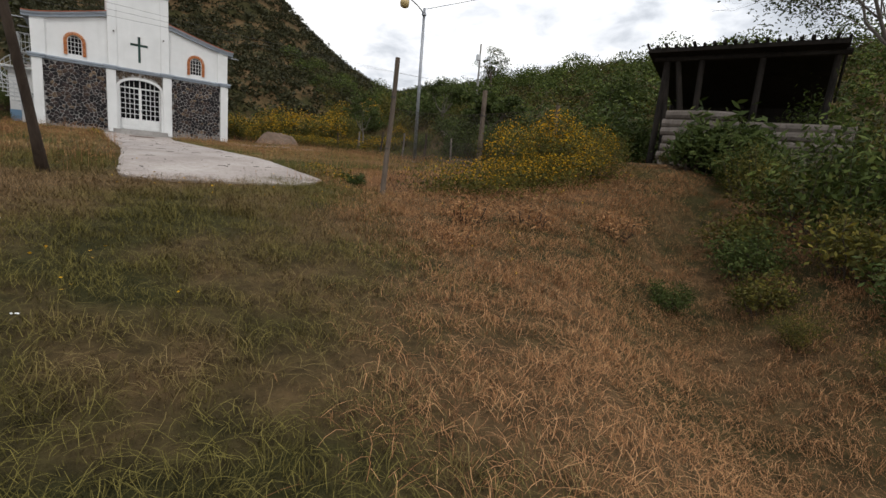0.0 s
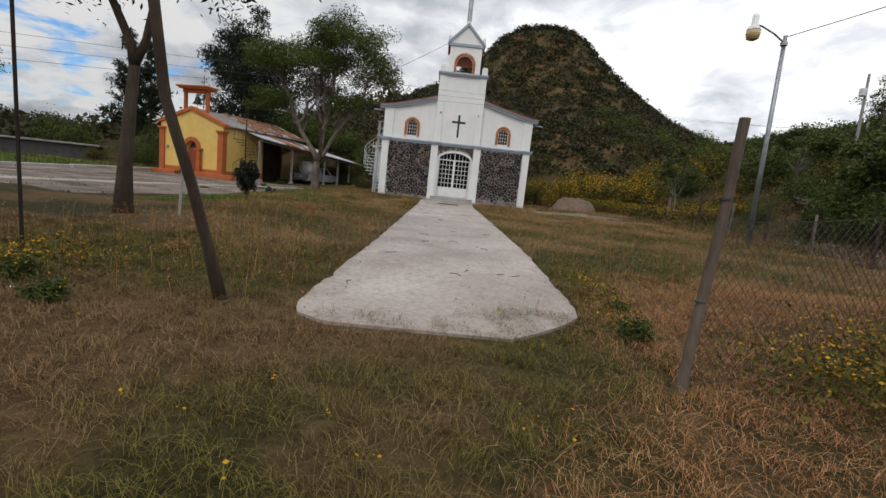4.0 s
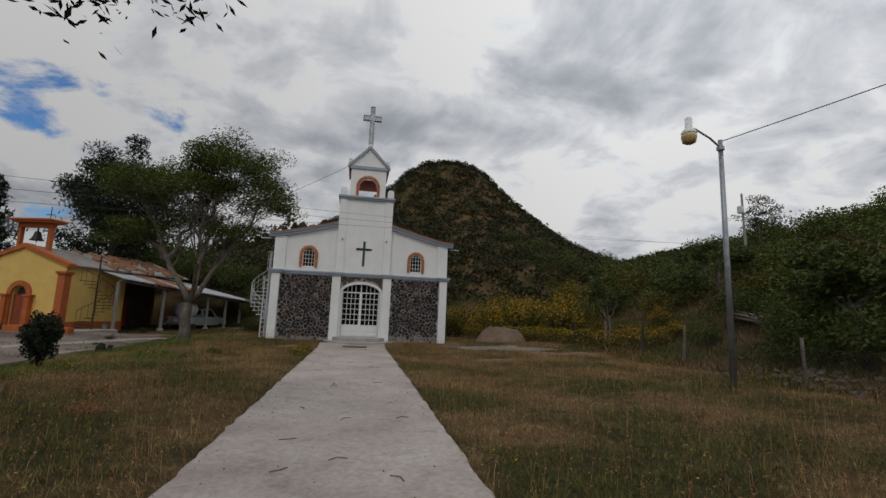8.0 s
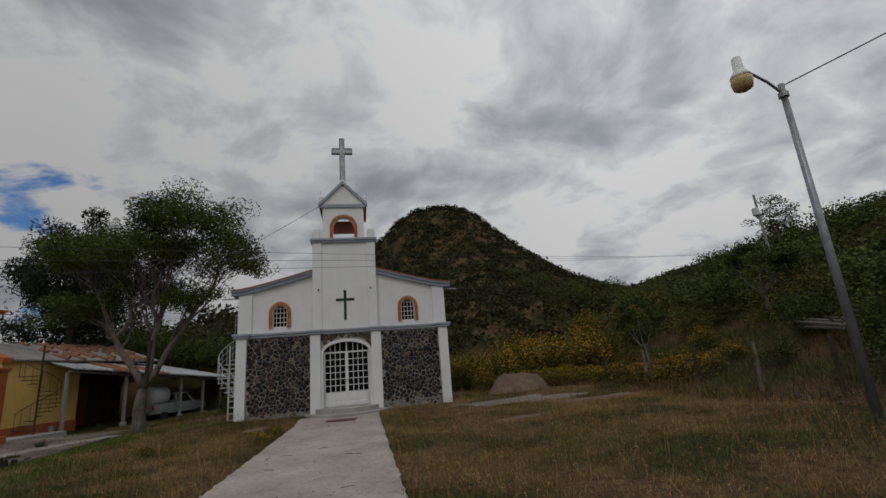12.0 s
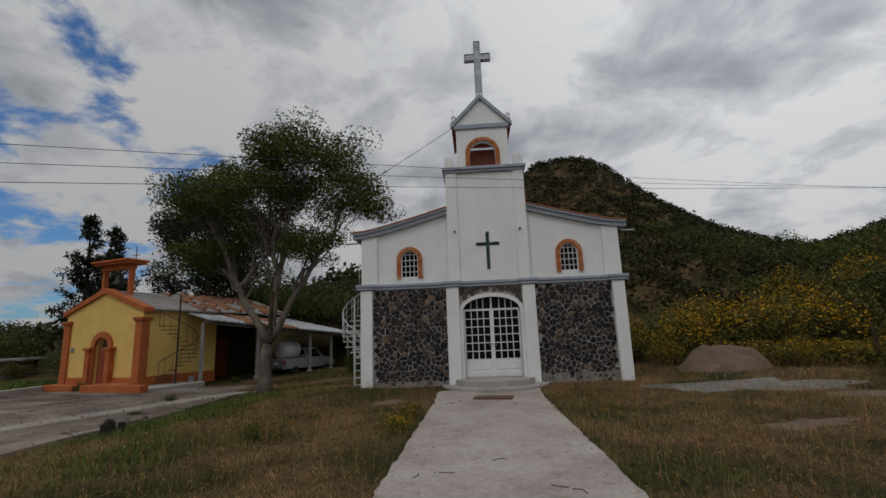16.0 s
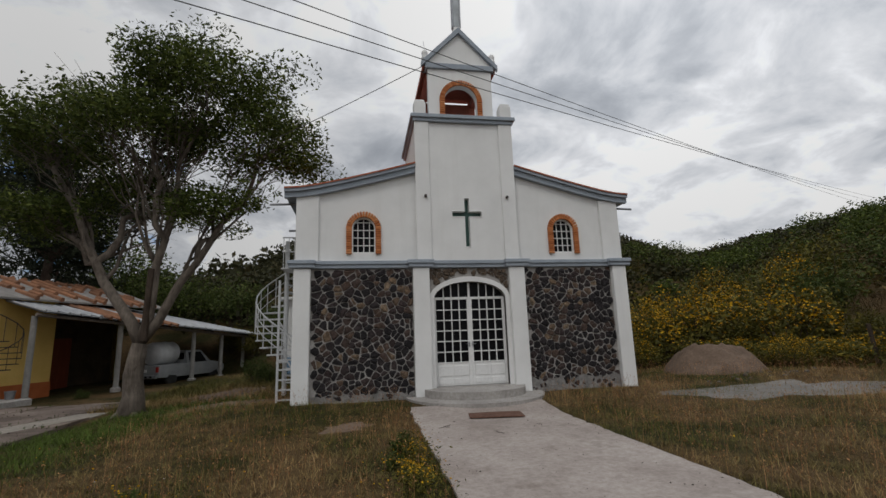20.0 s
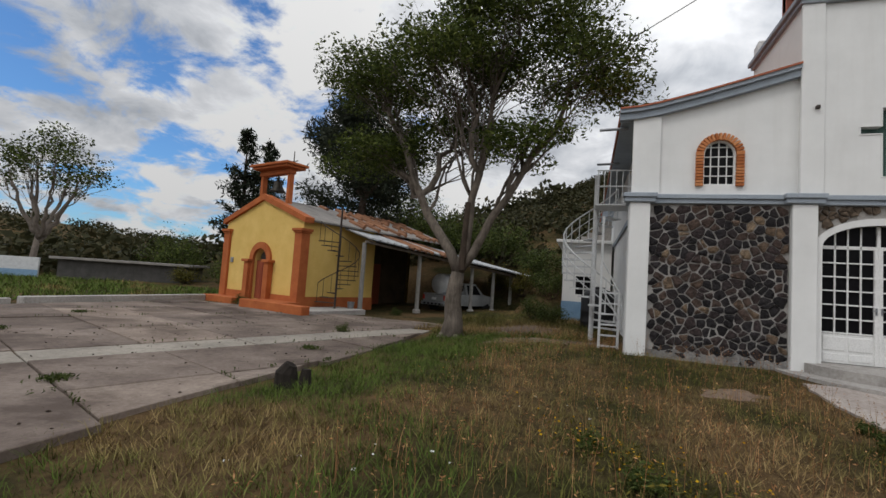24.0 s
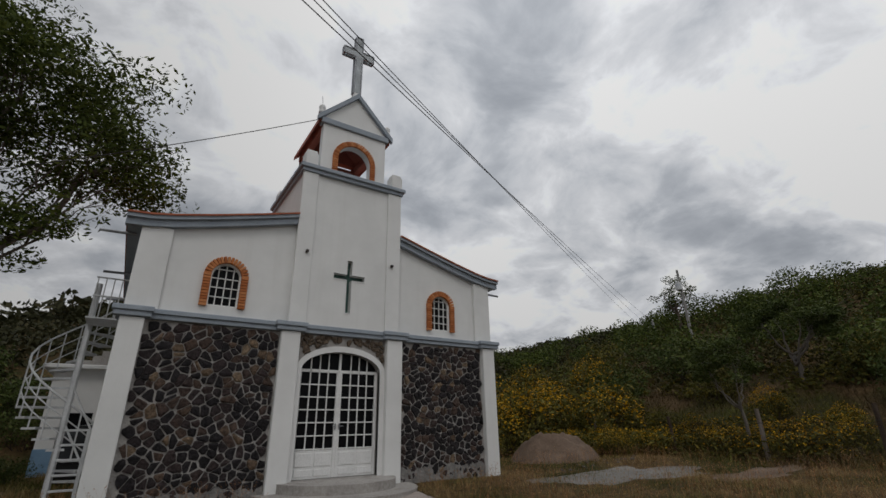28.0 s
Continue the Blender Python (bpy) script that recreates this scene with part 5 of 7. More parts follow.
def make_tree(name, base, label, trunk, r0, fork, centre, radii, limbs, clusters, per, size, leaf_mat, bark, seed, flat=0.5, spread=0.55, low=-0.45, long=1.6, droop=0.0, bare=0.0, category="tree", clump=0.13, lobes=()):
    """Trunk up to a fork, main limbs to parts of the crown, twigs to clusters of leaves."""
    rng = np.random.default_rng(seed)
    ob = thing(name, label, category)
    tp = [tuple(np.array(base) + np.array(d)) for d in trunk]
    top = np.array(tp[-1])
    n = len(tp)
    rad = [r0 * (1.35 if k == 0 else 1.0 - 0.35 * k / (n - 1)) for k in range(n)]
    mb = MB().tube(tp, rad, 12)
    for k in range(5):
        a = 2 * math.pi * (k + rng.uniform(0, 0.5)) / 5
        b0 = np.array(tp[0])
        mb.tube([tuple(b0 + [0, 0, r0 * 1.5]), tuple(b0 + [r0 * 1.3 * math.cos(a), r0 * 1.3 * math.sin(a), 0.1]), tuple(b0 + [r0 * 2.2 * math.cos(a), r0 * 2.2 * math.sin(a), -0.25])], [r0 * 0.5, r0 * 0.4, r0 * 0.2], 7)
    part("trunk", mb, bark, ob, "", True)
    centre, radii = np.array(centre, float), np.array(radii, float)
    masses = [l[:2] for l in lobes] or [(centre, radii)]
    stems = [np.array(l[2]) for l in lobes]
    cl, groups = [], []
    share = np.array([np.prod(r) for _, r in masses]) ** 0.75
    for (c0, r_), w in zip(masses, share / share.sum()):
        first = len(cl)
        while len(cl) - first < clusters * w:
            d = rng.normal(size=3)
            d /= np.linalg.norm(d)
            if d[2] > low:
                cl.append(np.array(c0) + d * np.array(r_) * rng.uniform(spread, 1.0))
        own = np.array(cl[first:])
        order = first + np.argsort(np.arctan2(own[:, 1] - top[1], own[:, 0] - top[0]))
        groups += np.array_split(order, limbs)
    cl = np.array(cl)
    pts, pts_done = [], []
    for g in groups:
        tip = cl[g].mean(0)
        rl = r0 * (0.50 if lobes else 0.62) * (0.75 + 0.5 * rng.random())
        start = top + np.array([0, 0, -fork * rng.random()])
        reach = (tip - start) * 0.86
        limb = [tuple(start + reach * [(k / 10) ** 0.75, (k / 10) ** 0.75, (k / 10) ** 1.15] + (rng.normal(0, 0.016 * np.linalg.norm(reach), 3) * [1, 1, 0.4] if 0 < k < 10 else 0)) for k in range(11)]
        if stems:
            joint = stems[len(pts_done)]
            pts_done.append(joint)
            bow = np.array([0.10, -0.06, 0.0])
            limb = [tuple(top + (joint - top) * k / 4 + bow * math.sin(math.pi * k / 2)) for k in range(5)]
            limb += [tuple(joint + (tip - joint) * k / 6 + (rng.normal(0, 0.13, 3) if k < 6 else 0)) for k in range(1, 7)]
        lm = MB().tube(limb, [rl * (1 - 0.72 * k / 10) for k in range(11)], 8)
        subs = max(2, len(g) // 4)
        for gg in np.array_split(g[np.argsort(cl[g][:, 2])], subs):
            k = int(rng.integers(3, 11))
            st_ = np.array(limb[k])
            mid = st_ + (cl[gg].mean(0) - st_) * 0.65
            rs = rl * (1 - 0.72 * k / 10) * 0.46
            sub = wiggle(st_, mid, 4, 0.10, rng)
            lm.tube(sub, [rs * (1 - 0.6 * i / 4) for i in range(5)], 6)
            for c in gg:
                tw = wiggle(sub[int(rng.integers(2, 5))], cl[c], 4, 0.10, rng)
                lm.tube(tw, [rs * 0.4 * (1 - 0.7 * i / 4) for i in range(5)], 5)
                for _ in range(3):
                    e = cl[c] + rng.normal(0, 0.45, 3) * (radii / radii.max())
                    lm.tube(wiggle(tw[int(rng.integers(1, 4))], e, 3, 0.05, rng), [rs * 0.16, rs * 0.12, rs * 0.08, 0.004], 4)
        part("limb", lm, bark, ob, "", True)
        for c in g:
            if rng.random() < bare:
                continue
            m = int(per * rng.uniform(0.6, 1.4))
            sc = clump * radii.mean() * rng.uniform(0.75, 1.25)
            q = rng.normal(0, 1, (m, 3))
            q *= np.minimum(1, 1.7 / (np.linalg.norm(q, axis=1) + 1e-9))[:, None] * sc * [1.2, 1.2, 0.6]
            q[:, 2] -= droop * np.abs(rng.normal(0, 1, m)) * rng.random(m)
            pts.append(cl[c] + q)
    if pts:
        v, f = leaves(np.concatenate(pts), size, rng, flat, long)
        part("crown", soup("crown", v, f, leaf_mat), None, ob)
    return ob


BT = (-9.45, 2.8, float(ground_z(-9.45, 2.8)))
big = make_tree("tree", BT, "large spreading tree with grey trunk and airy olive crown", [(0, 0, -0.2), (0.05, 0, 0.5), (-0.03, 0.05, 1.1), (0.04, 0.05, 1.7), (0.08, 0.05, 2.0)], 0.31, 0.5,
                (-8.7, 2.6, 7.1), (5.5, 4.7, 4.1), 1, 250, 240, 0.074, M_LEAFT, M_BARKM, 21, 0.35, 0.35, -0.6, 1.9, clump=0.088,
                lobes=[((-7.6, 2.6, 9.3), (2.8, 2.8, 1.9), (-8.8, 2.6, 4.6)), ((-9.4, 2.2, 7.9), (2.4, 2.6, 1.7), (-8.8, 2.6, 4.6)), ((-12.7, 3.2, 8.0), (2.2, 2.2, 1.5), (-10.9, 3.1, 4.0)), ((-12.9, 3.4, 5.4), (1.7, 1.9, 1.0), (-10.9, 3.1, 4.0)), ((-5.7, 2.8, 7.4), (1.7, 2.0, 1.5), (-7.9, 2.7, 3.9)), ((-7.2, 2.4, 5.5), (1.3, 1.5, 0.8), (-7.9, 2.7, 3.9)), ((-10.0, 4.6, 6.6), (2.0, 1.6, 1.3), (-10.9, 3.1, 4.0))])
part("stub", MB().tube([(-9.2, 2.65, 1.6), (-9.12, 2.6, 3.7)], [0.11, 0.09], 8), M_BARKD, big, "broken dark branch stub")

AT = (-7.4, -19.7, float(ground_z(-7.4, -19.7)))
make_tree("tree", AT, "tall forked dark-barked tree with feathery hanging leaves", [(0, 0, -0.2), (0.05, 0, 1.0), (0.15, 0, 2.2), (0.2, 0.05, 3.0)], 0.155, 0.3,
          (-7.2, -18.9, 7.1), (3.9, 3.9, 2.8), 1, 270, 300, 0.06, M_LEAFD, M_BARKD, 5, 0.2, 0.30, -0.75, 2.4, 0.4, clump=0.07,
          lobes=[((-8.9, -19.4, 6.6), (2.1, 2.1, 1.9), (-7.7, -19.7, 4.4)), ((-6.9, -19.8, 7.4), (2.1, 2.3, 1.6), (-6.5, -19.7, 4.7)), ((-5.0, -19.5, 6.3), (1.8, 1.9, 1.2), (-6.5, -19.7, 4.7)), ((-3.3, -20.2, 5.9), (1.5, 1.2, 0.6), (-6.5, -19.7, 4.7)), ((-8.6, -19.8, 4.9), (1.4, 1.5, 0.7), (-7.7, -19.7, 4.4)), ((-5.6, -19.8, 4.9), (0.9, 1.0, 0.5), (-6.5, -19.7, 4.7))])
BTT = (-3.05, -24.5, float(ground_z(-3.05, -24.5)))
make_tree("tree", BTT, "slender leaning dark tree trunk beside the path", [(0, 0.05, -0.2), (-0.08, -0.2, 0.6), (-0.15, -0.42, 1.25), (-0.24, -0.72, 2.0), (-0.3, -0.9, 3.2), (-0.5, -0.9, 4.6)], 0.062, 0.4,
          (-4.4, -24.6, 7.4), (2.0, 2.0, 1.4), 3, 16, 220, 0.06, M_LEAFD, M_BARKD, 9, 0.2, 0.4, -0.4, 2.6, 0.3)
make_tree("tree", (13.6, -30.9, 0.3), "grey branched tree above the old shed", [(0, 0, -0.3), (0, 0.1, 1.5), (-0.1, 0.2, 3.0)], 0.09, 0.5, (12.6, -29.0, 6.6), (4.5, 4.3, 2.5), 6, 130, 230, 0.062, M_LEAFB, M_WOODG, 31, 0.4, 0.4, -0.5, 1.8, 0.1, 0.08)
make_tree("tree", (-46, 13, -0.5), "sparse grey tree beyond the lawn", [(0, 0, -0.3), (0, 0, 1.5), (0.3, 0, 3.2)], 0.28, 0.6, (-45.5, 13, 7.6), (5.0, 4.0, 3.6), 6, 70, 90, 0.15, M_LEAF, M_WOODG, 33, 0.4, 0.5, -0.5, 1.6, 0, 0.25)


def casuarina(x, y, h, w, seed, label):
    """A ragged conifer: thin rising branches in loose tiers, each carrying hanging tufts of needles."""
    rng = np.random.default_rng(seed)
    z0 = float(terrain(x, y))
    ob = thing("conifer", label, "tree")
    stem = MB().tube([(x, y, z0 - 0.2), (x + 0.1, y, z0 + h * 0.5), (x - 0.05, y, z0 + h * 0.97)], [h * 0.02, h * 0.013, 0.02], 8)
    pts = []
    for k in range(int(7 * h)):
        t = 0.12 + 0.86 * rng.random() ** 0.9
        a = rng.random() * 2 * math.pi
        r = w * (1.02 - t) ** 0.8 * rng.uniform(0.45, 1.1) + 0.15
        b = np.array([x, y, z0 + t * h])
        e = b + np.array([r * math.cos(a), r * math.sin(a), r * rng.uniform(0.25, 0.9)])
        stem.tube([tuple(b), tuple(b + (e - b) * 0.6 - [0, 0, 0.06 * r]), tuple(e)], [0.035, 0.02, 0.008], 4)
        m = int(26 + 60 * r / w)
        f_ = rng.uniform(0.3, 1.05, m)[:, None]
        pts.append(b + (e - b) * f_ + rng.normal(0, 0.13 + 0.03 * r, (m, 3)) - [0, 0, 0.06])
    part("trunk", stem, M_BARKD, ob)
    v, f = leaves(np.concatenate(pts), 0.15, rng, 0.0, 3.2)
    part("crown", soup("crown", v, f, M_LEAFD), None, ob)


casuarina(-35.0, 22.0, 12.6, 3.0, 1, "tall dark feathery conifer behind the chapel")
casuarina(-33.2, 22.8, 11.2, 2.8, 2, "tall dark feathery conifer behind the chapel")
cz0 = float(terrain(-19.4, 15))
make_tree("tree", (-19.4, 15.0, cz0), "tall broad dark feathery tree behind the chapel", [(0, 0, -0.3), (0.1, 0, 2.5), (-0.1, 0.1, 5.0), (0.1, 0, 7.0)], 0.3, 0.5,
          (-19.4, 15.0, 9.4), (3.9, 3.9, 5.4), 6, 76, 300, 0.11, M_LEAFD, M_BARKD, 35, 0.1, 0.35, -0.8, 3.2, 1.1, clump=0.12)
casuarina(-22.5, 21.0, 9.0, 4.2, 4, "broad dark feathery tree behind the chapel")

SH = (-8.6, -10.6, float(ground_z(-8.6, -10.6)))
shrub = thing("cypress_shrub", "small dense dark green cypress shrub", "shrub")
part("trunk", MB().tube([(SH[0], SH[1], SH[2] - 0.1), (SH[0], SH[1], SH[2] + 0.5)], 0.04, 7), M_BARKD, shrub)
rng = np.random.default_rng(8)
q = rng.normal(size=(5200, 3))
q /= np.linalg.norm(q, axis=1)[:, None]
q *= (rng.random((5200, 1)) ** 0.33) * (0.85 + 0.25 * np.sin(q[:, :1] * 7 + q[:, 2:] * 5))
v, f = leaves(q * [0.46, 0.46, 0.72] + [SH[0], SH[1], SH[2] + 0.84], 0.05, rng, 0.0, 2.2)
part("crown", soup("crown", v, f, M_LEAFD), None, shrub)

stump = thing("tree_stump", "small dark burnt tree stump on the lawn edge", "stump")
sz = float(ground_z(-9.6, -5.1))
part("wood", MB().tube([(-9.68, -5.1, sz - 0.1), (-9.69, -5.12, sz + 0.22), (-9.63, -5.1, sz + 0.34)], [0.20, 0.16, 0.09], 9).tube([(-9.43, -5.05, sz - 0.1), (-9.41, -5.03, sz + 0.28)], [0.13, 0.07], 8), M_WOODD, stump)

# ---- bushes ----


def bush_meshes(seed, h, w, n, size, mat_, long=1.7, open_=0.3):
    rng = np.random.default_rng(seed)
    st_ = MB()
    pts = []
    k = max(9, int(13 * w))
    for i in range(k):
        a, r = rng.random() * 2 * math.pi, w * 0.5 * math.sqrt(rng.random())
        tip = np.array([r * 1.25 * math.cos(a), r * 1.25 * math.sin(a), h * rng.uniform(0.45, 1.0) * (1 - 0.35 * (r / (w * 0.5)) ** 2)])
        st_.tube(wiggle((r * 0.35 * math.cos(a), r * 0.35 * math.sin(a), -0.15), tip, 4, 0.04 * h, rng), [0.018 * h ** 0.5, 0.014, 0.011, 0.008, 0.004], 4)
        m = n // k
        t = rng.random(m) ** (0.6)
        t = open_ + (1 - open_) * t
        base_ = np.array([tip[0] * 0.35, tip[1] * 0.35, 0])
        p = base_ + (tip - base_) * t[:, None] + rng.normal(0, 0.10 * w + 0.03, (m, 3)) * [1, 1, 0.8]
        pts.append(p)
    p = np.concatenate(pts)
    p[:, 2] = np.abs(p[:, 2])
    v, f = leaves(p, size, rng, 0.25, long)
    return st_.mesh("stems", M_BARKD), soup("foliage", v, f, mat_)


BUSH = {
    "green": [bush_meshes(100 + k, 2.2, 2.2, 2800, 0.075, M_LEAFB, 2.0) for k in range(3)],
    "dark": [bush_meshes(110 + k, 2.6, 2.4, 3200, 0.068, M_LEAF, 2.2) for k in range(3)],
    "olive": [bush_meshes(120 + k, 1.8, 1.9, 2200, 0.075, M_OLIVE) for k in range(3)],
    "fine": [bush_meshes(125 + k, 1.8, 1.9, 4600, 0.036, M_OLIVE, 2.2) for k in range(2)],
    "weed": [bush_meshes(130 + k, 1.2, 0.9, 900, 0.075, M_LEAFB, 2.6) for k in range(2)],
    "dry": [bush_meshes(140 + k, 0.6, 0.8, 900, 0.018, M_GRASSDRY, 5.0) for k in range(2)],
}
FLOW = [None, None]
for k in range(2):
    rng = np.random.default_rng(150 + k)
    n = 760
    a, r = rng.random(n) * 2 * math.pi, 0.95 * np.sqrt(rng.random(n))
    p = np.stack([r * np.cos(a), r * np.sin(a), (1.75 - 0.9 * r ** 2) * rng.uniform(0.6, 1.06, n)], 1)
    FLOW[k] = soup("flowers", *leaves(p, 0.055, rng, 0.8, 1.1), M_YELLOWF)
LABELS = {"green": "bright green leafy bush", "dark": "dense dark olive green bush", "olive": "yellow-green scrub bush", "fine": "loose yellow-green bush", "weed": "tall leafy green weed", "dry": "dry brown twiggy weed clump"}


def bush(kind, x, y, s, rng, flowers=False, where="among the scrub", sz=None):
    i = int(rng.integers(0, len(BUSH[kind])))
    stems, fol = BUSH[kind][i]
    z = float(terrain(x, y))
    name = "flowering_bush" if flowers else {"weed": "weed", "dry": "dry_weed"}.get(kind, "bush")
    ob = thing(name, (LABELS[kind] + (" with yellow flowers, " if flowers else " ") + where), "bush", "roadside bushes" if kind not in ("weed", "dry") else "weeds")
    ob.matrix_world = pose(x, y, z - 0.04, 0, 0, float(rng.random() * 360)) @ Matrix.Diagonal((s, s, s * (sz or float(rng.uniform(0.85, 1.15))), 1))
    part("stem", stems, None, ob)
    part("foliage", fol, None, ob)
    if flowers:
        tagged(part("flower", FLOW[int(rng.integers(0, 2))], None, ob, "yellow flower heads"), kind="stuff")
    return ob


brng = np.random.default_rng(77)
# east side: scrub behind the fence, thick and rising with the slope
for x, y, s, kind, fl in [
    (7.2, 4.0, 0.75, "olive", True), (8.6, 4.8, 1.35, "olive", True), (10.2, 6.2, 1.6, "olive", True), (6.8, 7.5, 1.4, "olive", True), (11.6, 4.8, 1.8, "olive", True), (12.4, 2.6, 1.6, "olive", True),
    (10.4, 2.4, 0.5, "olive", True), (11.2, 1.2, 0.55, "olive", True), (12.2, 0.0, 0.5, "olive", True), (12.8, -1.6, 0.5, "olive", True), (13.2, -3.2, 0.5, "olive", True), (13.6, -0.6, 0.6, "olive", True), (14.2, 1.2, 0.7, "olive", False), (9.3, 2.7, 0.6, "weed", False), (10.2, 0.3, 0.62, "fine", True), (9.9, 0.9, 0.55, "olive", False),
    (13.2, 6.5, 1.3, "olive", True), (15.0, 3.5, 1.0, "olive", False), (15.8, 8.5, 1.5, "olive", True), (12.0, 9.6, 1.6, "olive", True), (8.5, 11.0, 1.5, "olive", False), (6.0, 11.5, 1.4, "green", False), (9.8, 9.0, 1.4, "green", False),
    (17.5, 5.5, 1.2, "green", False), (18.5, 1.0, 1.0, "olive", False), (16.4, -2.2, 0.7, "olive", True), (15.2, -5.0, 0.6, "olive", True), (17.4, -6.5, 0.9, "green", False), (14.2, -5.6, 0.5, "olive", True), (14.4, -7.8, 0.5, "dark", False),
    (15.8, -10.2, 0.9, "green", False), (14.6, -11.6, 0.8, "dark", False), (16.8, -12.6, 1.1, "green", False), (14.2, -14.4, 0.9, "green", False), (17.0, -16.0, 0.9, "olive", False), (13.2, -12.8, 0.8, "green", False),
    (13.8, -17.2, 1.0, "green", False), (15.6, -19.6, 1.1, "green", False), (12.6, -20.4, 0.9, "dark", False), (19.5, -10.0, 1.2, "green", False), (20.5, -4.6, 1.1, "olive", False),
    (21.5, 3.0, 1.6, "green", False), (22.5, 10.0, 1.8, "olive", False), (18.5, 13.0, 1.6, "olive", True), (13.0, 15.0, 1.6, "olive", True), (24.0, -15.0, 1.2, "green", False), (19.0, 8.0, 1.5, "olive", True)]:
    bush(kind, x + float(brng.uniform(-0.3, 0.3)), y + float(brng.uniform(-0.3, 0.3)), s, brng, fl, "behind the wire fence")
# south bank by the old shed
for x, y, s, kind, fl in [
    (3.1, -27.0, 0.72, "fine", True), (3.9, -26.4, 0.78, "fine", True), (2.3, -26.7, 0.6, "fine", True), (3.4, -27.7, 0.5, "fine", True), (4.6, -26.9, 0.5, "fine", True), (7.0, -24.0, 0.95, "green", False), (7.4, -23.6, 1.05, "dark", False), (8.2, -24.6, 0.9, "green", False),
    (9.4, -22.6, 1.1, "green", False), (6.6, -28.4, 0.36, "dark", False), (7.0, -29.4, 0.5, "olive", False), (5.8, -29.9, 0.45, "olive", False),
    (6.2, -31.2, 0.8, "olive", False), (7.4, -31.8, 1.1, "olive", False), (4.8, -31.4, 0.5, "olive", False), (5.0, -32.8, 0.8, "fine", False), (8.2, -30.2, 0.9, "olive", False), (6.0, -34.0, 1.1, "olive", False), (8.6, -33.0, 1.3, "olive", False), (9.4, -28.4, 0.8, "dark", False)]:
    bush(kind, *bank(x + (0.6 if fl else 1.7), y + (0.8 if fl else 0.3)), s * 1.15, brng, fl, "on the bank")
for x, y, s in [(5.9, -27.9, 1.0), (6.4, -28.9, 1.1), (5.2, -29.2, 0.9), (7.2, -28.0, 1.2), (7.6, -30.6, 1.3), (5.4, -27.0, 0.7), (6.9, -26.9, 1.0)]:
    bush("olive", *bank(x + 1.5, y + 0.3), s * 0.36, brng, False, "below the log wall")
for x, y, s, kind in [(2.9, -31.4, 0.28, "fine"), (3.5, -30.8, 0.36, "olive"), (4.3, -30.3, 0.42, "green"), (5.2, -29.8, 0.5, "olive"), (2.4, -32.3, 0.28, "fine"), (3.5, -32.4, 0.5, "green"), (4.5, -31.4, 0.6, "olive"), (5.7, -30.8, 0.75, "dark"), (6.6, -29.8, 0.6, "olive"), (4.4, -33.4, 0.8, "fine"), (7.6, -29.0, 0.6, "fine"), (2.9, -29.9, 0.22, "green"), (6.2, -32.2, 1.0, "olive"), (8.6, -28.4, 0.7, "green")]:
    bush(kind, x + 0.7, y, s, brng, False, "in the gully")
for x, y, s in [(9.0, -27.2, 1.1), (9.8, -26.9, 1.3), (8.7, -28.6, 1.0), (10.4, -27.6, 1.5), (9.4, -28.2, 1.3)]:
    bush("weed", x, y, s, brng, False, "before the old shed")
# weeds on the lawns
for x, y, s in [(1.6, -27.8, 0.8), (2.5, -28.2, 0.9), (0.8, -28.6, 0.5), (-4.9, -15.0, 0.55), (-4.2, -17.0, 0.5), (-5.6, -20.0, 0.6), (4.2, -28.6, 0.8), (-4.6, -22.6, 0.5), (3.2, -12.5, 0.4), (5.5, -9.0, 0.4)]:
    bush("dry", x, y, s, brng, False, "on the lawn")
for x, y in [(-2.3, -4.9), (-2.5, -5.7), (-2.2, -4.2), (1.5, -24.6), (1.7, -23.6), (-4.4, -25.2), (-5.2, -24.6), (-4.9, -26.8), (-6.0, -25.6), (-5.0, -7.2), (-5.4, -6.4), (1.9, -27.4)]:
    bush("weed", x, y, float(brng.uniform(0.2, 0.32)), brng, False, "low in the grass")
# west and north: scrub behind the lean-to and the annex
for x, y, s, kind in [(-7.6, 17.5, 0.9, "green"), (-5.2, 19.5, 1.3, "green"), (-8.6, 20.5, 1.3, "green"), (-11.5, 22.5, 1.5, "green"), (-14.5, 23.0, 1.6, "dark"), (-17.5, 24.5, 1.8, "dark"), (-7.8, 11.2, 0.55, "green"), (-6.9, 9.2, 0.5, "green"), (-20.5, 26.0, 2.3, "dark"), (-9.3, 17.8, 0.8, "olive"), (-11.0, 18.6, 0.9, "olive"),
                      (-26.5, 17.0, 1.1, "olive"), (-29.0, 15.5, 1.0, "dark"), (-31.5, 18.0, 1.2, "dark"), (-30.5, 21.0, 1.6, "dark"), (-34.0, 16.0, 0.9, "olive"), (-39.0, 20.0, 1.4, "dark"), (-43.0, 22.0, 1.5, "dark"), (-12.2, 1.0, 0.16, "green"), (-20.4, 6.2, 0.3, "green"), (-14.0, 9.0, 0.2, "green")]:
    bush(kind, x, y, s, brng, False, "beyond the yard")

# ---- hillside cover ----


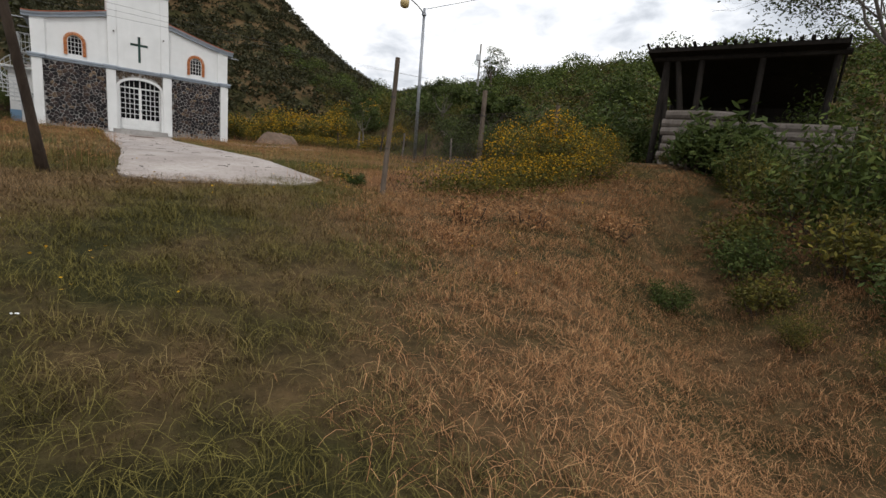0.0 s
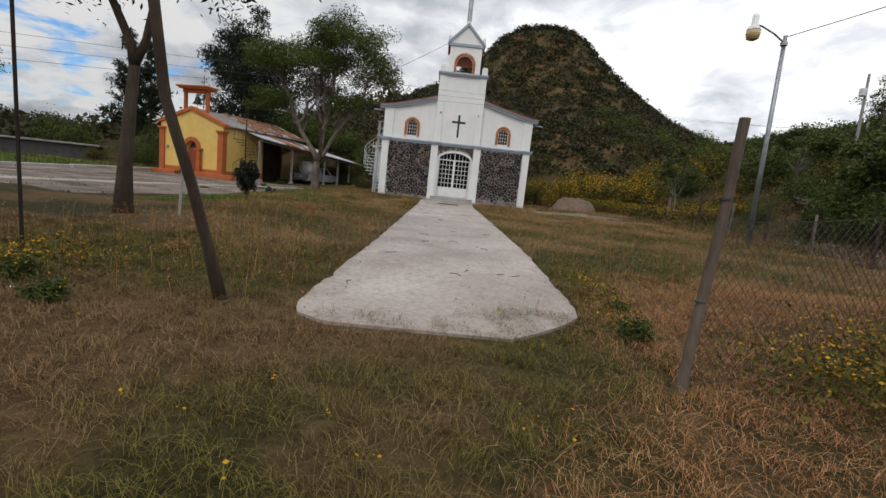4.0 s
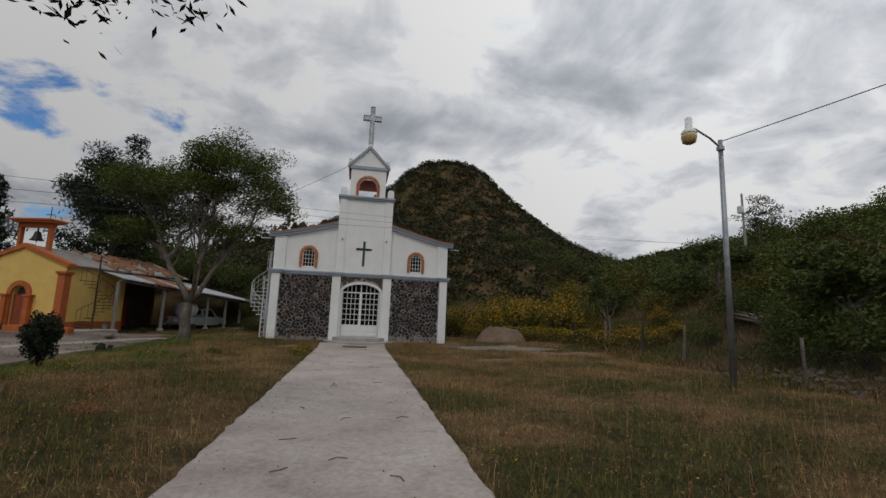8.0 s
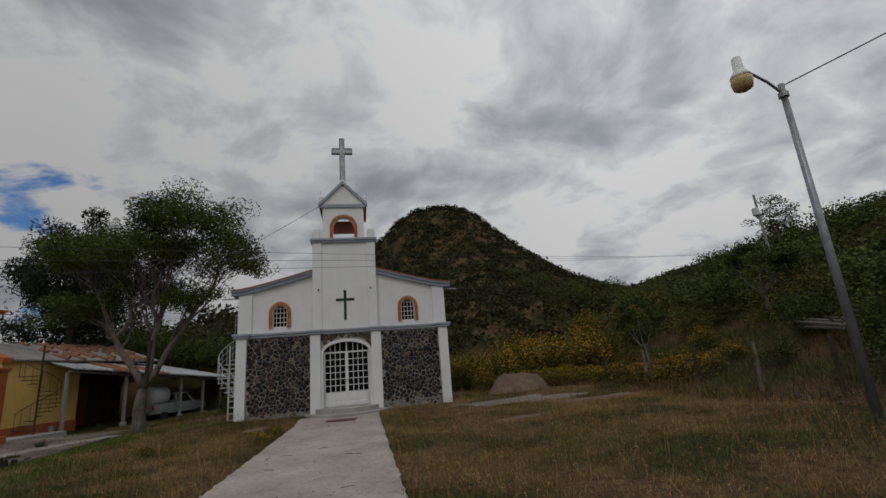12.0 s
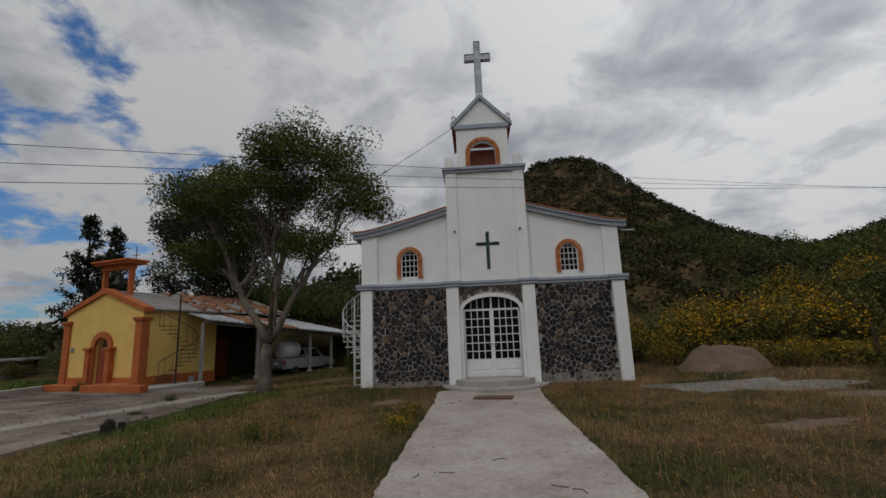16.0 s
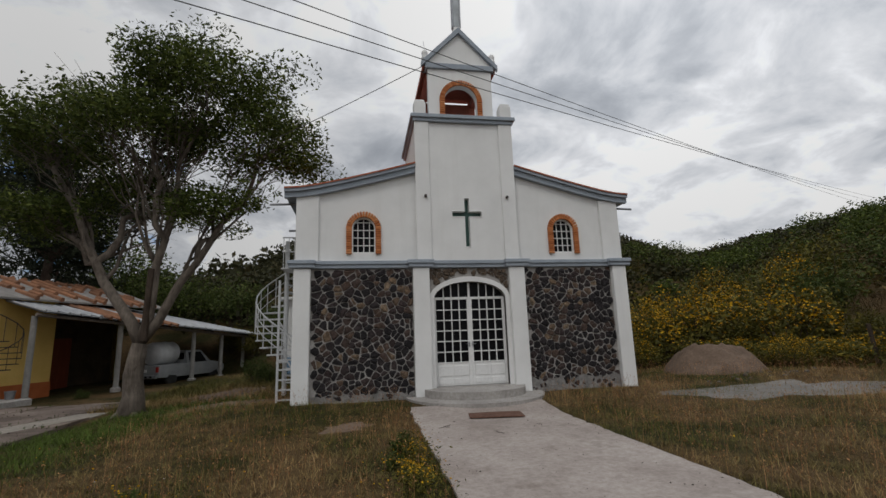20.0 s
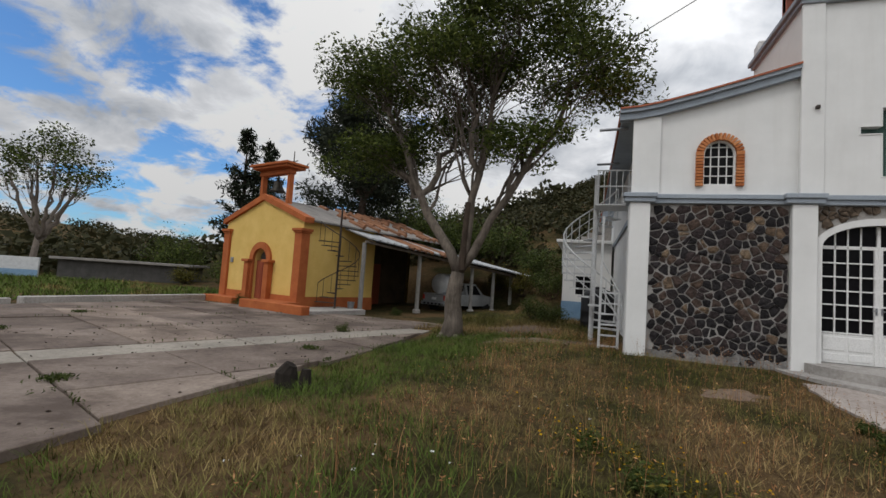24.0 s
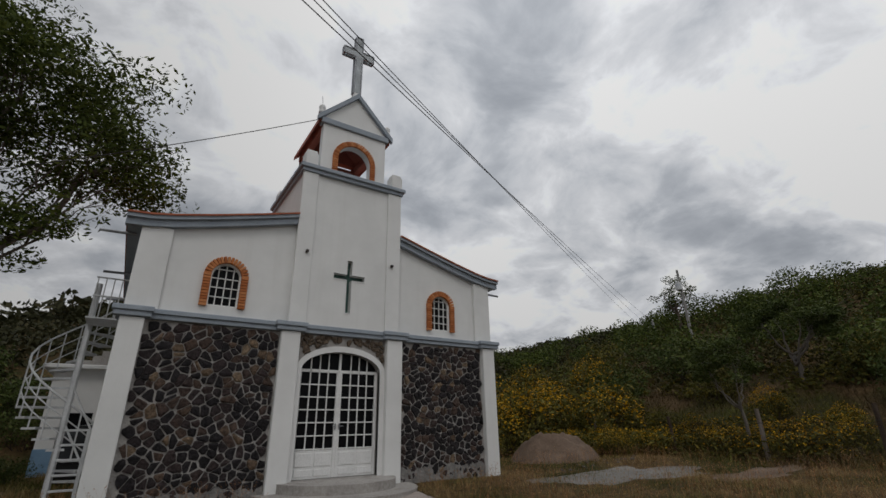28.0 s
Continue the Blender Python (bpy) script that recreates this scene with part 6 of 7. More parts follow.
def scatter(name, n, inside, size, per, mat_, seed, label, hs=(0.8, 1.6)):
    rng = np.random.default_rng(seed)
    pts = []
    while sum(len(p) for p in pts) < n:
        p = inside(rng, 4 * n)
        pts.append(p)
    c = np.concatenate(pts)[:n]
    z = terrain(c[:, 0], c[:, 1])
    s = rng.uniform(*hs, n)
    q = rng.normal(size=(n, per, 3))
    q /= np.linalg.norm(q, axis=2)[:, :, None]
    q[:, :, 2] = np.abs(q[:, :, 2]) * 1.05
    q *= rng.uniform(0.55, 1.0, (n, per, 1)) * s[:, None, None]
    p = q + np.stack([c[:, 0], c[:, 1], z - 0.15], 1)[:, None, :]
    v, f = leaves(p.reshape(-1, 3), size, rng, 0.3, 1.4)
    single(name, soup(name, v, f, mat_), None, label, "scrub", kind="stuff")


def cone_area(rng, n):
    a, r = rng.uniform(math.pi * 0.85, math.pi * 2.25, n), 68 * np.sqrt(rng.random(n))
    p = np.stack([HX + r * np.cos(a), HY + r * np.sin(a)], 1)
    return p[(p[:, 1] > 22) & (p[:, 0] > -32)]


def east_area(rng, n):
    p = np.stack([rng.uniform(18, 62, n), rng.uniform(-40, 45, n)], 1)
    return p[(p[:, 0] > 19 + 0.1 * np.abs(p[:, 1]))]


def west_area(rng, n):
    a, r = rng.uniform(math.pi * 0.55, math.pi * 1.15, n), rng.uniform(48, 200, n)
    p = np.stack([r * np.cos(a), r * np.sin(a)], 1)
    return p[p[:, 1] > -60]


scatter("hill_scrub", 6800, cone_area, 0.34, 36, M_HILL, 41, "dense dark green scrub covering the conical hill", (0.7, 1.5))
scatter("slope_scrub", 900, east_area, 0.14, 120, M_SCRUB, 42, "olive bushes scattered over the eastern slope", (0.5, 1.4))
scatter("slope_dry_scrub", 1100, east_area, 0.16, 50, M_DRYSCRUB, 47, "dry brown undergrowth on the eastern slope", (0.4, 0.9))
scatter("slope_olive_scrub", 1500, east_area, 0.13, 130, M_OLIVE, 45, "yellow-green scrub patches on the eastern slope", (0.4, 1.1))
scatter("slope_green_scrub", 520, east_area, 0.14, 140, M_LEAFB, 46, "light green bushes on the eastern slope", (0.8, 1.9))
scatter("slope_trees", 120, east_area, 0.17, 800, M_LEAFT, 43, "rounded trees standing on the eastern slope", (1.3, 2.9))
scatter("far_woods", 1300, west_area, 0.62, 56, M_HILL, 44, "far dark scrub on the western hills", (1.8, 4.2))
make_tree("tree", (20.0, -2.3, float(terrain(20.0, -2.3))), "pale-stemmed green tree on the slope", [(0, 0, -0.3), (0.1, 0, 0.9), (0, 0.1, 1.4)], 0.11, 0.6, (20.0, -2.3, float(terrain(20.0, -2.3)) + 2.7), (1.9, 1.9, 1.4), 5, 40, 150, 0.09, M_LEAFB, M_STEMPALE, 61, 0.3, 0.5, -0.4)
make_tree("tree", (12.8, -2.9, float(terrain(12.8, -2.9))), "slender pale-stemmed light green tree by the fence", [(0, 0, -0.3), (0.05, 0, 1.0), (0, 0.05, 1.7)], 0.06, 0.4, (12.8, -2.9, float(terrain(12.8, -2.9)) + 2.8), (1.3, 1.3, 1.0), 4, 26, 130, 0.075, M_LEAFB, M_STEMPALE, 64, 0.3, 0.4, -0.6)
make_tree("tree", (15.5, -13.0, float(terrain(15.5, -13.0))), "bright green tree behind the fence", [(0, 0, -0.3), (0.1, 0, 0.9), (0, 0.1, 1.5)], 0.11, 0.5, (15.5, -13.0, float(terrain(15.5, -13.0)) + 2.2), (1.9, 1.9, 1.3), 5, 40, 190, 0.11, M_LEAFB, M_WOODG, 62, 0.3, 0.4, -0.6)
make_tree("tree", (38.0, 12.5, float(terrain(38.0, 12.5))), "thin bare-branched tree on the ridge", [(0, 0, -0.3), (0.1, 0, 1.2), (0, 0.1, 2.4)], 0.14, 0.6, (38.0, 12.5, float(terrain(38.0, 12.5)) + 3.4), (2.3, 2.2, 1.9), 6, 44, 70, 0.11, M_LEAF, M_BARK, 63, 0.3, 0.3, -0.85, bare=0.15)

# ---- fences ----
frng = random.Random(19)


def fence_post(x, y, h, r, lean_x, label, mat_=M_WOODG):
    z = float(terrain(x, y))
    ob = thing("fence_post", label, "post", "fence posts")
    mb = MB().tube([(x, y, z - 0.4), (x + lean_x * 0.3 + frng.uniform(-0.03, 0.03), y, z + h * 0.3), (x + lean_x * 0.6 + frng.uniform(-0.04, 0.04), y, z + h * 0.62), (x + lean_x, y, z + h)], [r * 1.1, r, r * 0.92, r * 0.9], 10)
    part("wood", mb, mat_, ob)
    for zz in (0.35, 0.72):
        part("wire_tie", MB().lathe([(r * 1.12, 0), (r * 1.12, 0.012)], (x + lean_x * zz, y, z + h * zz), 10), M_WIRE, ob)
    return ob


fence_post(1.36, -25.85, 2.25, 0.043, 0.12, "weathered grey-brown wooden fence post beside the path", M_BARK)
fence_post(4.5, -24.7, 1.95, 0.06, -0.04, "thin weathered wooden fence post", M_BARK)
fence_post(7.3, -24.4, 1.6, 0.06, 0.03, "thin weathered wooden fence post", M_BARK)
for k, (x, y) in enumerate([(9.9, -20.5), (10.8, -17.6), (11.6, -14.6), (12.0, -11.8), (12.2, -9.2), (12.3, -6.4), (12.2, -3.6), (12.0, -0.8), (11.6, 2.2), (10.8, 5.0), (9.9, 7.8)]):
    fence_post(x, y, frng.uniform(1.2, 1.6), frng.uniform(0.045, 0.07), frng.uniform(-0.12, 0.12), "old wooden fence post in the scrub", M_BARKD if k % 2 else M_WOODG)


def mesh_fence(p, q, h, n, label):
    """Chain-link netting: two families of slanting wires between two ends."""
    p, q = Vector(p), Vector(q)
    ob = thing("wire_fence", label, "fence")
    mb = MB()
    ln = (q - p).length
    rows = int(h / 0.11)
    cols = int(ln / 0.11)

    def at(u, w):
        x, y = p.x + (q.x - p.x) * u, p.y + (q.y - p.y) * u
        return (x, y, float(terrain(x, y)) + 0.05 + h * w)

    for sgn in (1, -1):
        for c in range(-rows, cols + 1):
            a, b = (c, c + rows) if sgn > 0 else (c + rows, c)
            lo, hi = max(0, min(a, b)), min(cols, max(a, b))
            if hi - lo < 1:
                continue
            pts = []
            for i in (lo, hi):
                w = (i - a) / (b - a)
                pts.append(at(i / cols, w))
            mb.tube(pts, 0.0022, 3, False)
    part("netting", mb, M_IRONB, ob)
    for w in (0.0, 1.0):
        part("wire", MB().tube([at(k / 8, w) for k in range(9)], 0.004, 4), M_IRONB, ob)
    return ob


mesh_fence((1.44, -25.8), (4.5, -24.7), 1.4, 1, "rusty chain-link netting between wooden posts")
mesh_fence((4.5, -24.7), (7.3, -24.4), 1.4, 1, "rusty chain-link netting between wooden posts")
mesh_fence((10.8, -17.6), (12.0, -11.8), 1.0, 1, "sagging chain-link netting in front of the scrub")
mesh_fence((12.0, -11.8), (12.3, -6.4), 1.0, 1, "sagging chain-link netting in front of the scrub")
mesh_fence((12.3, -6.4), (12.0, -0.8), 1.0, 1, "sagging chain-link netting in front of the scrub")
tz = float(ground_z(-6.3, -23.6))
gp = thing("thin_pole", "thin leaning wooden pole beside the trees", "post")
part("wood", MB().tube([(-6.05, -24.0, tz - 0.2), (-7.2, -23.8, tz + 2.6)], 0.035, 8), M_WOODD, gp)
gp = thing("thin_pole", "thin upright wooden pole beside the trees", "post")
part("wood", MB().tube([(-6.2, -23.4, tz - 0.2), (-6.28, -23.4, tz + 5.5)], 0.022, 8), M_WOODD, gp)
gp = thing("thin_pole", "thin grey post on the lawn", "post")
part("wood", MB().tube([(-6.4, -19.4, tz - 0.2), (-6.32, -19.4, tz + 1.35)], 0.03, 8), M_POSTGREY, gp)

# ---- gravel heap, bare patches, stones ----


def heap(name, cx, cy, rx, ry, h, label, mat_, n=26):
    mb = MB()
    for j in range(n + 1):
        for i in range(n + 1):
            u, w = 2 * i / n - 1, 2 * j / n - 1
            x, y = cx + u * rx, cy + w * ry
            r = math.hypot(u, w)
            k = max(0.0, 1 - r * r) ** 0.85 * (0.85 + 0.6 * noise.noise((x * 1.3, y * 1.3, 2.0)))
            mb.v.append((x, y, float(terrain(x, y)) - 0.06 + h * k + 0.10 * k * noise.noise((x * 4.5, y * 4.5, 0)) + 0.05 * k * noise.noise((x * 11, y * 11, 3.0))))
    for j in range(n):
        for i in range(n):
            a = j * (n + 1) + i
            mb.f.append((a, a + 1, a + n + 2, a + n + 1))
    return single(name, mb, mat_, label, "heap", smooth=True)


heap("soil_mound", 8.25, 1.3, 1.55, 1.5, 1.0, "brown heap of gravelly soil beside the church", M_MOUND, 44)


def patch(cx, cy, rx, ry, lift, label, mat_, seed):
    r = random.Random(seed)
    n, rings = 40, 4
    mb = MB()
    ph = [r.uniform(0, 6.28) for _ in range(3)]
    for k in range(rings + 1):
        for i in range(n):
            a = 2 * math.pi * i / n
            w = (0.85 + 0.22 * math.sin(2 * a + ph[0]) + 0.14 * math.sin(5 * a + ph[1]) + 0.08 * math.sin(9 * a + ph[2])) * k / rings
            x, y = cx + rx * w * math.cos(a), cy + ry * w * math.sin(a)
            mb.v.append((x, y, float(ground_z(x, y)) + lift * (1 - (k / rings) ** 4) - 0.012 * (k == rings)))
    for k in range(rings):
        for i in range(n):
            mb.f.append((k * n + i, (k + 1) * n + i, (k + 1) * n + (i + 1) % n, k * n + (i + 1) % n))
    return single("bare_patch", mb, mat_, label, "ground", kind="structure", smooth=True)


BARE = [(7.2, -2.4, 3.2, 1.4), (9.6, -4.4, 2.2, 1.0), (-6.6, 1.9, 1.9, 1.3), (-7.6, 5.6, 1.9, 2.6), (-3.2, -2.6, 0.7, 0.4), (5.4, -7.2, 1.0, 0.5)]
for i, b in enumerate(BARE):
    patch(*b, 0.014, "grey gravel spread on bare soil" if i == 0 else "bare gravelly soil worn through the grass", M_GRAVEL if i == 0 else M_MOUND, 50 + i)
RB = random.Random(23)
rock_me = []
for k in range(5):
    vs = []
    mb = MB().lathe([(0.25, 0.0), (0.5, 0.12), (0.55, 0.3), (0.38, 0.52), (0.12, 0.6)], (0, 0, 0), 8)
    mb.v = [(x * RB.uniform(0.75, 1.25), y * RB.uniform(0.6, 1.1), z * RB.uniform(0.7, 1.2)) for x, y, z in mb.v]
    rock_me.append(mb.mesh("rock", M_ROCK))
for k in range(190):
    t = k / 165
    x, y = 12.0 + RB.gauss(0, 0.6) + 0.5 * t, -17.6 + 7.2 * t ** 1.4 + RB.uniform(-0.5, 0.5)
    if k > 165:
        x, y = 8.4 + RB.uniform(-2.2, 2.2), -0.6 + RB.uniform(-0.6, 0.5)
    s = RB.uniform(0.08, 0.27) if k <= 165 else RB.uniform(0.06, 0.16)
    ob = tagged(new("fieldstone", rock_me[k % 5]), "rough pale fieldstone lying in the grass", "stone", "loose stones")
    ob.matrix_world = pose(x, y, float(terrain(x, y)) - 0.02 + (RB.uniform(0, 0.20) * max(0.0, 1 - abs(x - 12.2)) if k <= 120 else 0.0), RB.uniform(-15, 15), RB.uniform(-15, 15), RB.uniform(0, 360)) @ Matrix.Diagonal((s, s, s * 0.85, 1))
pile = thing("pole_pile", "heap of weathered grey poles on the slope", "timber")
for k in range(12):
    x, y = 16.6 + RB.uniform(-0.4, 0.4), -8.6 + RB.uniform(-0.6, 0.6)
    z = float(terrain(16.6, -8.6)) + 0.55 + 0.05 * (k % 4)
    part("pole", MB().tube([(x - 0.9, y - 2.1, z - 0.25), (x + 0.9, y + 2.1, z + 0.2 + RB.uniform(-0.1, 0.1))], RB.uniform(0.03, 0.06), 6), M_WOODG, pile)

# ---- old shed on the bank ----
shed = thing("old_shed", "dilapidated dark timber shed with log wall and sagging roof", "shed", m=BANK @ pose(1.65, 0.25, 0.12))
A, B, C_, D = Vector((6.5, -25.2, 4.35)), Vector((8.1, -28.9, 4.45)), Vector((11.0, -27.8, 3.5)), Vector((9.9, -24.2, 3.5))
u_, w_ = (B - A), (D - A)
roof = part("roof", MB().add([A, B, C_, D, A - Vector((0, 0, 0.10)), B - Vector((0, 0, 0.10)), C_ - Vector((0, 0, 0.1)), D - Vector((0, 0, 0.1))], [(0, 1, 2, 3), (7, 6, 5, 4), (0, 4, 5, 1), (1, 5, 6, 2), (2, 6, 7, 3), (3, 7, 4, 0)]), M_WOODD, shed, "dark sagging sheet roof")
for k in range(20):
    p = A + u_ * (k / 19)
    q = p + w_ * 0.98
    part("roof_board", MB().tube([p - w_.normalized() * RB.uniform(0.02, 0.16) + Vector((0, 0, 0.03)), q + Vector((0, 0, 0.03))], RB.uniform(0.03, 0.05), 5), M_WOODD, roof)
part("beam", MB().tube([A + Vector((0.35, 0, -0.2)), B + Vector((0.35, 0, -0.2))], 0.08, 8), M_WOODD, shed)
for f, l in ((0.10, 0.0), (0.10, 0.45), (0.16, 0.9), (0.30, 0.2), (0.62, 0.1), (0.97, 0.0)):
    p = A + u_ * f + w_ * 0.10
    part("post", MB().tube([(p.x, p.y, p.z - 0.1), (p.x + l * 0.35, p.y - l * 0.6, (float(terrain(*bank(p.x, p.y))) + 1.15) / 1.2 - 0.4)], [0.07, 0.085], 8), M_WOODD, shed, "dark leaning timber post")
for f in (0.0, 0.5, 1.0):
    p = D + (C_ - D) * f - w_ * 0.05
    part("post", MB().tube([(p.x, p.y, p.z - 0.1), (p.x, p.y, (float(terrain(*bank(p.x, p.y))) + 1.15) / 1.2 - 0.4)], 0.08, 8), M_WOODD, shed)
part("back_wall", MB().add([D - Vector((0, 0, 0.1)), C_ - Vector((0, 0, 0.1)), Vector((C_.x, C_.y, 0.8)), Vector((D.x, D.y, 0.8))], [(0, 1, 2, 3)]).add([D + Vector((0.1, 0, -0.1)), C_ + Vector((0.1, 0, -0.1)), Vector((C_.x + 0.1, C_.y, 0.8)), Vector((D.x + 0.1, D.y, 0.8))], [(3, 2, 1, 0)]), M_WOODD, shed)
logs = thing("log_wall", "stacked weathered grey logs below the shed", "wall", m=BANK @ pose(1.65, 0.25, 0))
p0, p1 = Vector((6.75, -25.9, 0)), Vector((7.25, -27.35, 0))
gz0 = (float(terrain(*bank(8.2, -26.4))) + 1.15) / 1.2
for k in range(7):
    z = gz0 + 0.10 + k * 0.205
    part("log", MB().tube([p0 + Vector((RB.uniform(-.04, .04), RB.uniform(0, 0.12), z)), p0.lerp(p1, 0.5) + Vector((RB.uniform(-.03, .03), 0, z + RB.uniform(-.02, .02))), p1 + Vector((RB.uniform(-.04, .04), -RB.uniform(0, 0.15), z + RB.uniform(-.02, .02)))], [0.115, 0.125, 0.115], 10), M_WOODG, logs)
p2 = Vector((8.1, -29.4, 0))
for k in range(6):
    z = gz0 + 0.10 + k * 0.205
    part("log", MB().tube([p1 + Vector((0.15, -0.1, z)), p2 + Vector((RB.uniform(-.04, .04), 0, z + RB.uniform(-.02, .02)))], [0.11, 0.115], 10), M_WOODG, logs)

# ---- far buildings west of the lawn ----
low = thing("low_house", "low grey house with flat roof beyond the lawn", "house", m=pose(-38.5, 14.5, -0.6, 0, 0, 25))
part("wall", MB().box(-4.5, 4.5, 0, 3, 0, 1.5), M_DARK, low)
part("roof", MB().box(-4.9, 4.9, -0.4, 3.4, 1.5, 1.68, 0.02), M_TARRED, low)
for x in (-2.6, 0.4, 2.8):
    part("window", MB().box(x - 0.4, x + 0.4, -0.02, 0.03, 0.5, 1.2, 0.01), M_DARK, low)
bw = thing("blue_white_wall", "pale blue painted boundary wall beyond the lawn", "wall", m=pose(-47.5, 9.0, -0.6, 0, 0, 35))
part("wall", MB().box(-7, 5, 0, 0.2, 0, 1.5, 0.01), M_IRONG, bw)
part("base_band", MB().box(-7, 5, -0.02, 0, 0, 0.6), M_BLUE, bw)

# ---- grass ----


def blades(n, area, hmin, hmax, width, seed, keep):
    """Curved blades, two quads each, standing on the ground."""
    rng = np.random.default_rng(seed)
    x0, x1, y0, y1 = area
    p = np.stack([rng.uniform(x0, x1, n), rng.uniform(y0, y1, n)], 1)
    p = p[keep(p[:, 0], p[:, 1], rng)]
    p = p[rng.random(len(p)) < 0.35 + 1.1 * tussock(p)]
    n = len(p)
    z = ground_z(p[:, 0], p[:, 1]) - 0.015
    tuft = tussock(p)
    a = rng.random(n) * 2 * math.pi
    if hmax < 0.19:
        a = 2.6 * np.sin(p[:, 0] * 2.3 + 1.1 * np.cos(p[:, 1] * 2.9)) + 4.0 * tuft + rng.normal(0, 1.5, n)
    h = rng.uniform(hmin, hmax, n) * (0.4 + 0.5 * noise_field(p) + 0.9 * tuft)
    lean = rng.uniform(0.2, 1.6, n) * h if hmax < 0.19 or width > 0.007 else rng.uniform(0.1, 0.5, n) * h
    d = np.stack([np.cos(a), np.sin(a), np.zeros(n)], 1)
    side = np.stack([-np.sin(a), np.cos(a), np.zeros(n)], 1) * (width * rng.uniform(0.7, 1.4, n))[:, None]
    b = np.stack([p[:, 0], p[:, 1], z], 1)
    m = b + d * (lean * 0.35)[:, None] + np.array([0, 0, 1]) * (h * 0.62)[:, None]
    t = b + d * lean[:, None] + np.array([0, 0, 1]) * h[:, None]
    if hmax < 0.19 or width > 0.007:
        v = np.stack([b - side, b + side, t + side * 0.25, t - side * 0.25], 1).reshape(-1, 3)
        return v, np.arange(4 * n).reshape(n, 4)
    v = np.stack([b - side, b + side, m - side * 0.8, m + side * 0.8, t - side * 0.2, t + side * 0.2], 1).reshape(-1, 3)
    k = np.arange(n)[:, None] * 6
    q = np.concatenate([k + [0, 1, 3, 2], k + [2, 3, 5, 4]], 1).reshape(-1, 4)
    return v, q


TUFT_WAVES = np.random.default_rng(12).normal(0, 1, (7, 3)) * [9.0, 9.0, 3.0]


def tussock(p):
    """Uneven tufts about a hand's width to a pace across, from 0 to 1."""
    s = sum(np.sin(p[:, 0] * a + p[:, 1] * b + c + 0.8 * np.sin(p[:, 0] * 2.7 + c)) for a, b, c in TUFT_WAVES)
    return np.clip(0.5 + s / 6.5, 0, 1)


def noise_field(p):
    return 0.5 + 0.25 * np.sin(p[:, 0] * 1.1 + 1.7 * np.sin(p[:, 1] * 0.63)) + 0.25 * np.cos(p[:, 1] * 0.9 + 1.3 * np.sin(p[:, 0] * 0.8))


def lawn(x, y, rng):
    off = (x < path_left(y) + 0.05 - rng.random(len(x)) * 0.10) | (x > path_right(y) - 0.05 + rng.random(len(x)) * 0.10) | (y < -24.95 + 0.18 * np.sin(x * 3.1) + 0.3 * rng.random(len(x)) + 0.7 * np.clip((x + 1.4) / 1.0, 0, 1) ** 2)
    ok = off & ~((np.abs(x) < 4.66) & (y > -0.16)) & ~((x ** 2 + (y * 1.35) ** 2 < 4.1) & (y > -1.7))
    ok &= (x > -10.2 + 0.2 * np.sin(y * 0.9)) | (y < -15.6) | (y > 3.4) | (x < -24.6)
    for cx, cy, rx, ry in BARE:
        ok &= ((x - cx) / rx) ** 2 + ((y - cy) / ry) ** 2 > 0.95 * rng.random(len(x)) ** 1.5
    ok &= ~((x < -11) & (y > 3.4) & (y < 16) & (x > -24.6))
    return ok


def south(x, y, rng):
    return lawn(x, y, rng) & (y < -21)


def mid(x, y, rng):
    return lawn(x, y, rng) & (y > -23)


def west_edge(x, y, rng):
    return x < -6.9 + 0.9 * np.sin(y * 0.55 + 0.6) + rng.normal(0, 0.45, len(x))


def green_mid(x, y, rng):
    return west_edge(x, y, rng) & mid(x, y, rng)


def brown_mid(x, y, rng):
    return ~west_edge(x, y, rng) & mid(x, y, rng)


def dry_south(x, y, rng):
    return (x > 1.1 + 0.35 * (y + 25) + 0.3 * np.sin(y * 1.9) + rng.normal(0, 0.35, len(x))) & south(x, y, rng)


def green_south(x, y, rng):
    return (x < 1.3 + 0.35 * (y + 25) + 0.3 * np.sin(y * 1.9) + rng.normal(0, 0.45, len(x))) & south(x, y, rng)


grass_sets = [
    ("grass", 400000, (-9.5, 5, -33.5, -21), 0.026, 0.070, 0.0024, 71, green_south, M_GRASSOLIVE, "mixed green and dry grass round the path's end"),
    ("dry_grass", 260000, (-3, 9, -33.5, -21), 0.026, 0.068, 0.0024, 72, dry_south, M_GRASSDRY, "matted dry reddish grass on the bank"),
    ("green_lawn", 70000, (-10.4, -5.4, -16, 4), 0.05, 0.13, 0.0042, 79, green_mid, M_GRASSGREEN, "fresh green grass along the edge of the plaza"),
    ("lawn_grass", 300000, (-10.4, 12.5, -23, 4), 0.035, 0.09, 0.0040, 73, brown_mid, M_GRASS, "shaggy lawn of dry and green grass beside the path"),
    ("tall_grass", 21000, (-7.5, 12.5, -24.5, 3), 0.16, 0.34, 0.0016, 74, lawn, M_GRASSDRY, "tall thin dry grass stalks standing over the lawn"),
    ("far_grass", 30000, (-45, -24.5, -16, 14), 0.10, 0.25, 0.02, 75, lambda x, y, r: x < -24.7, M_GRASSGREEN, "green lawn west of the plaza"),
    ("yard_grass", 26000, (-12, -4.6, 3, 16), 0.06, 0.18, 0.008, 76, lawn, M_GRASS, "patchy grass between the church and the lean-to"),
    ("slope_grass", 40000, (11, 20, -22, 12), 0.10, 0.34, 0.008, 77, lambda x, y, r: x > 11, M_ROUGH, "rough brown weeds and grass behind the fence"),
]
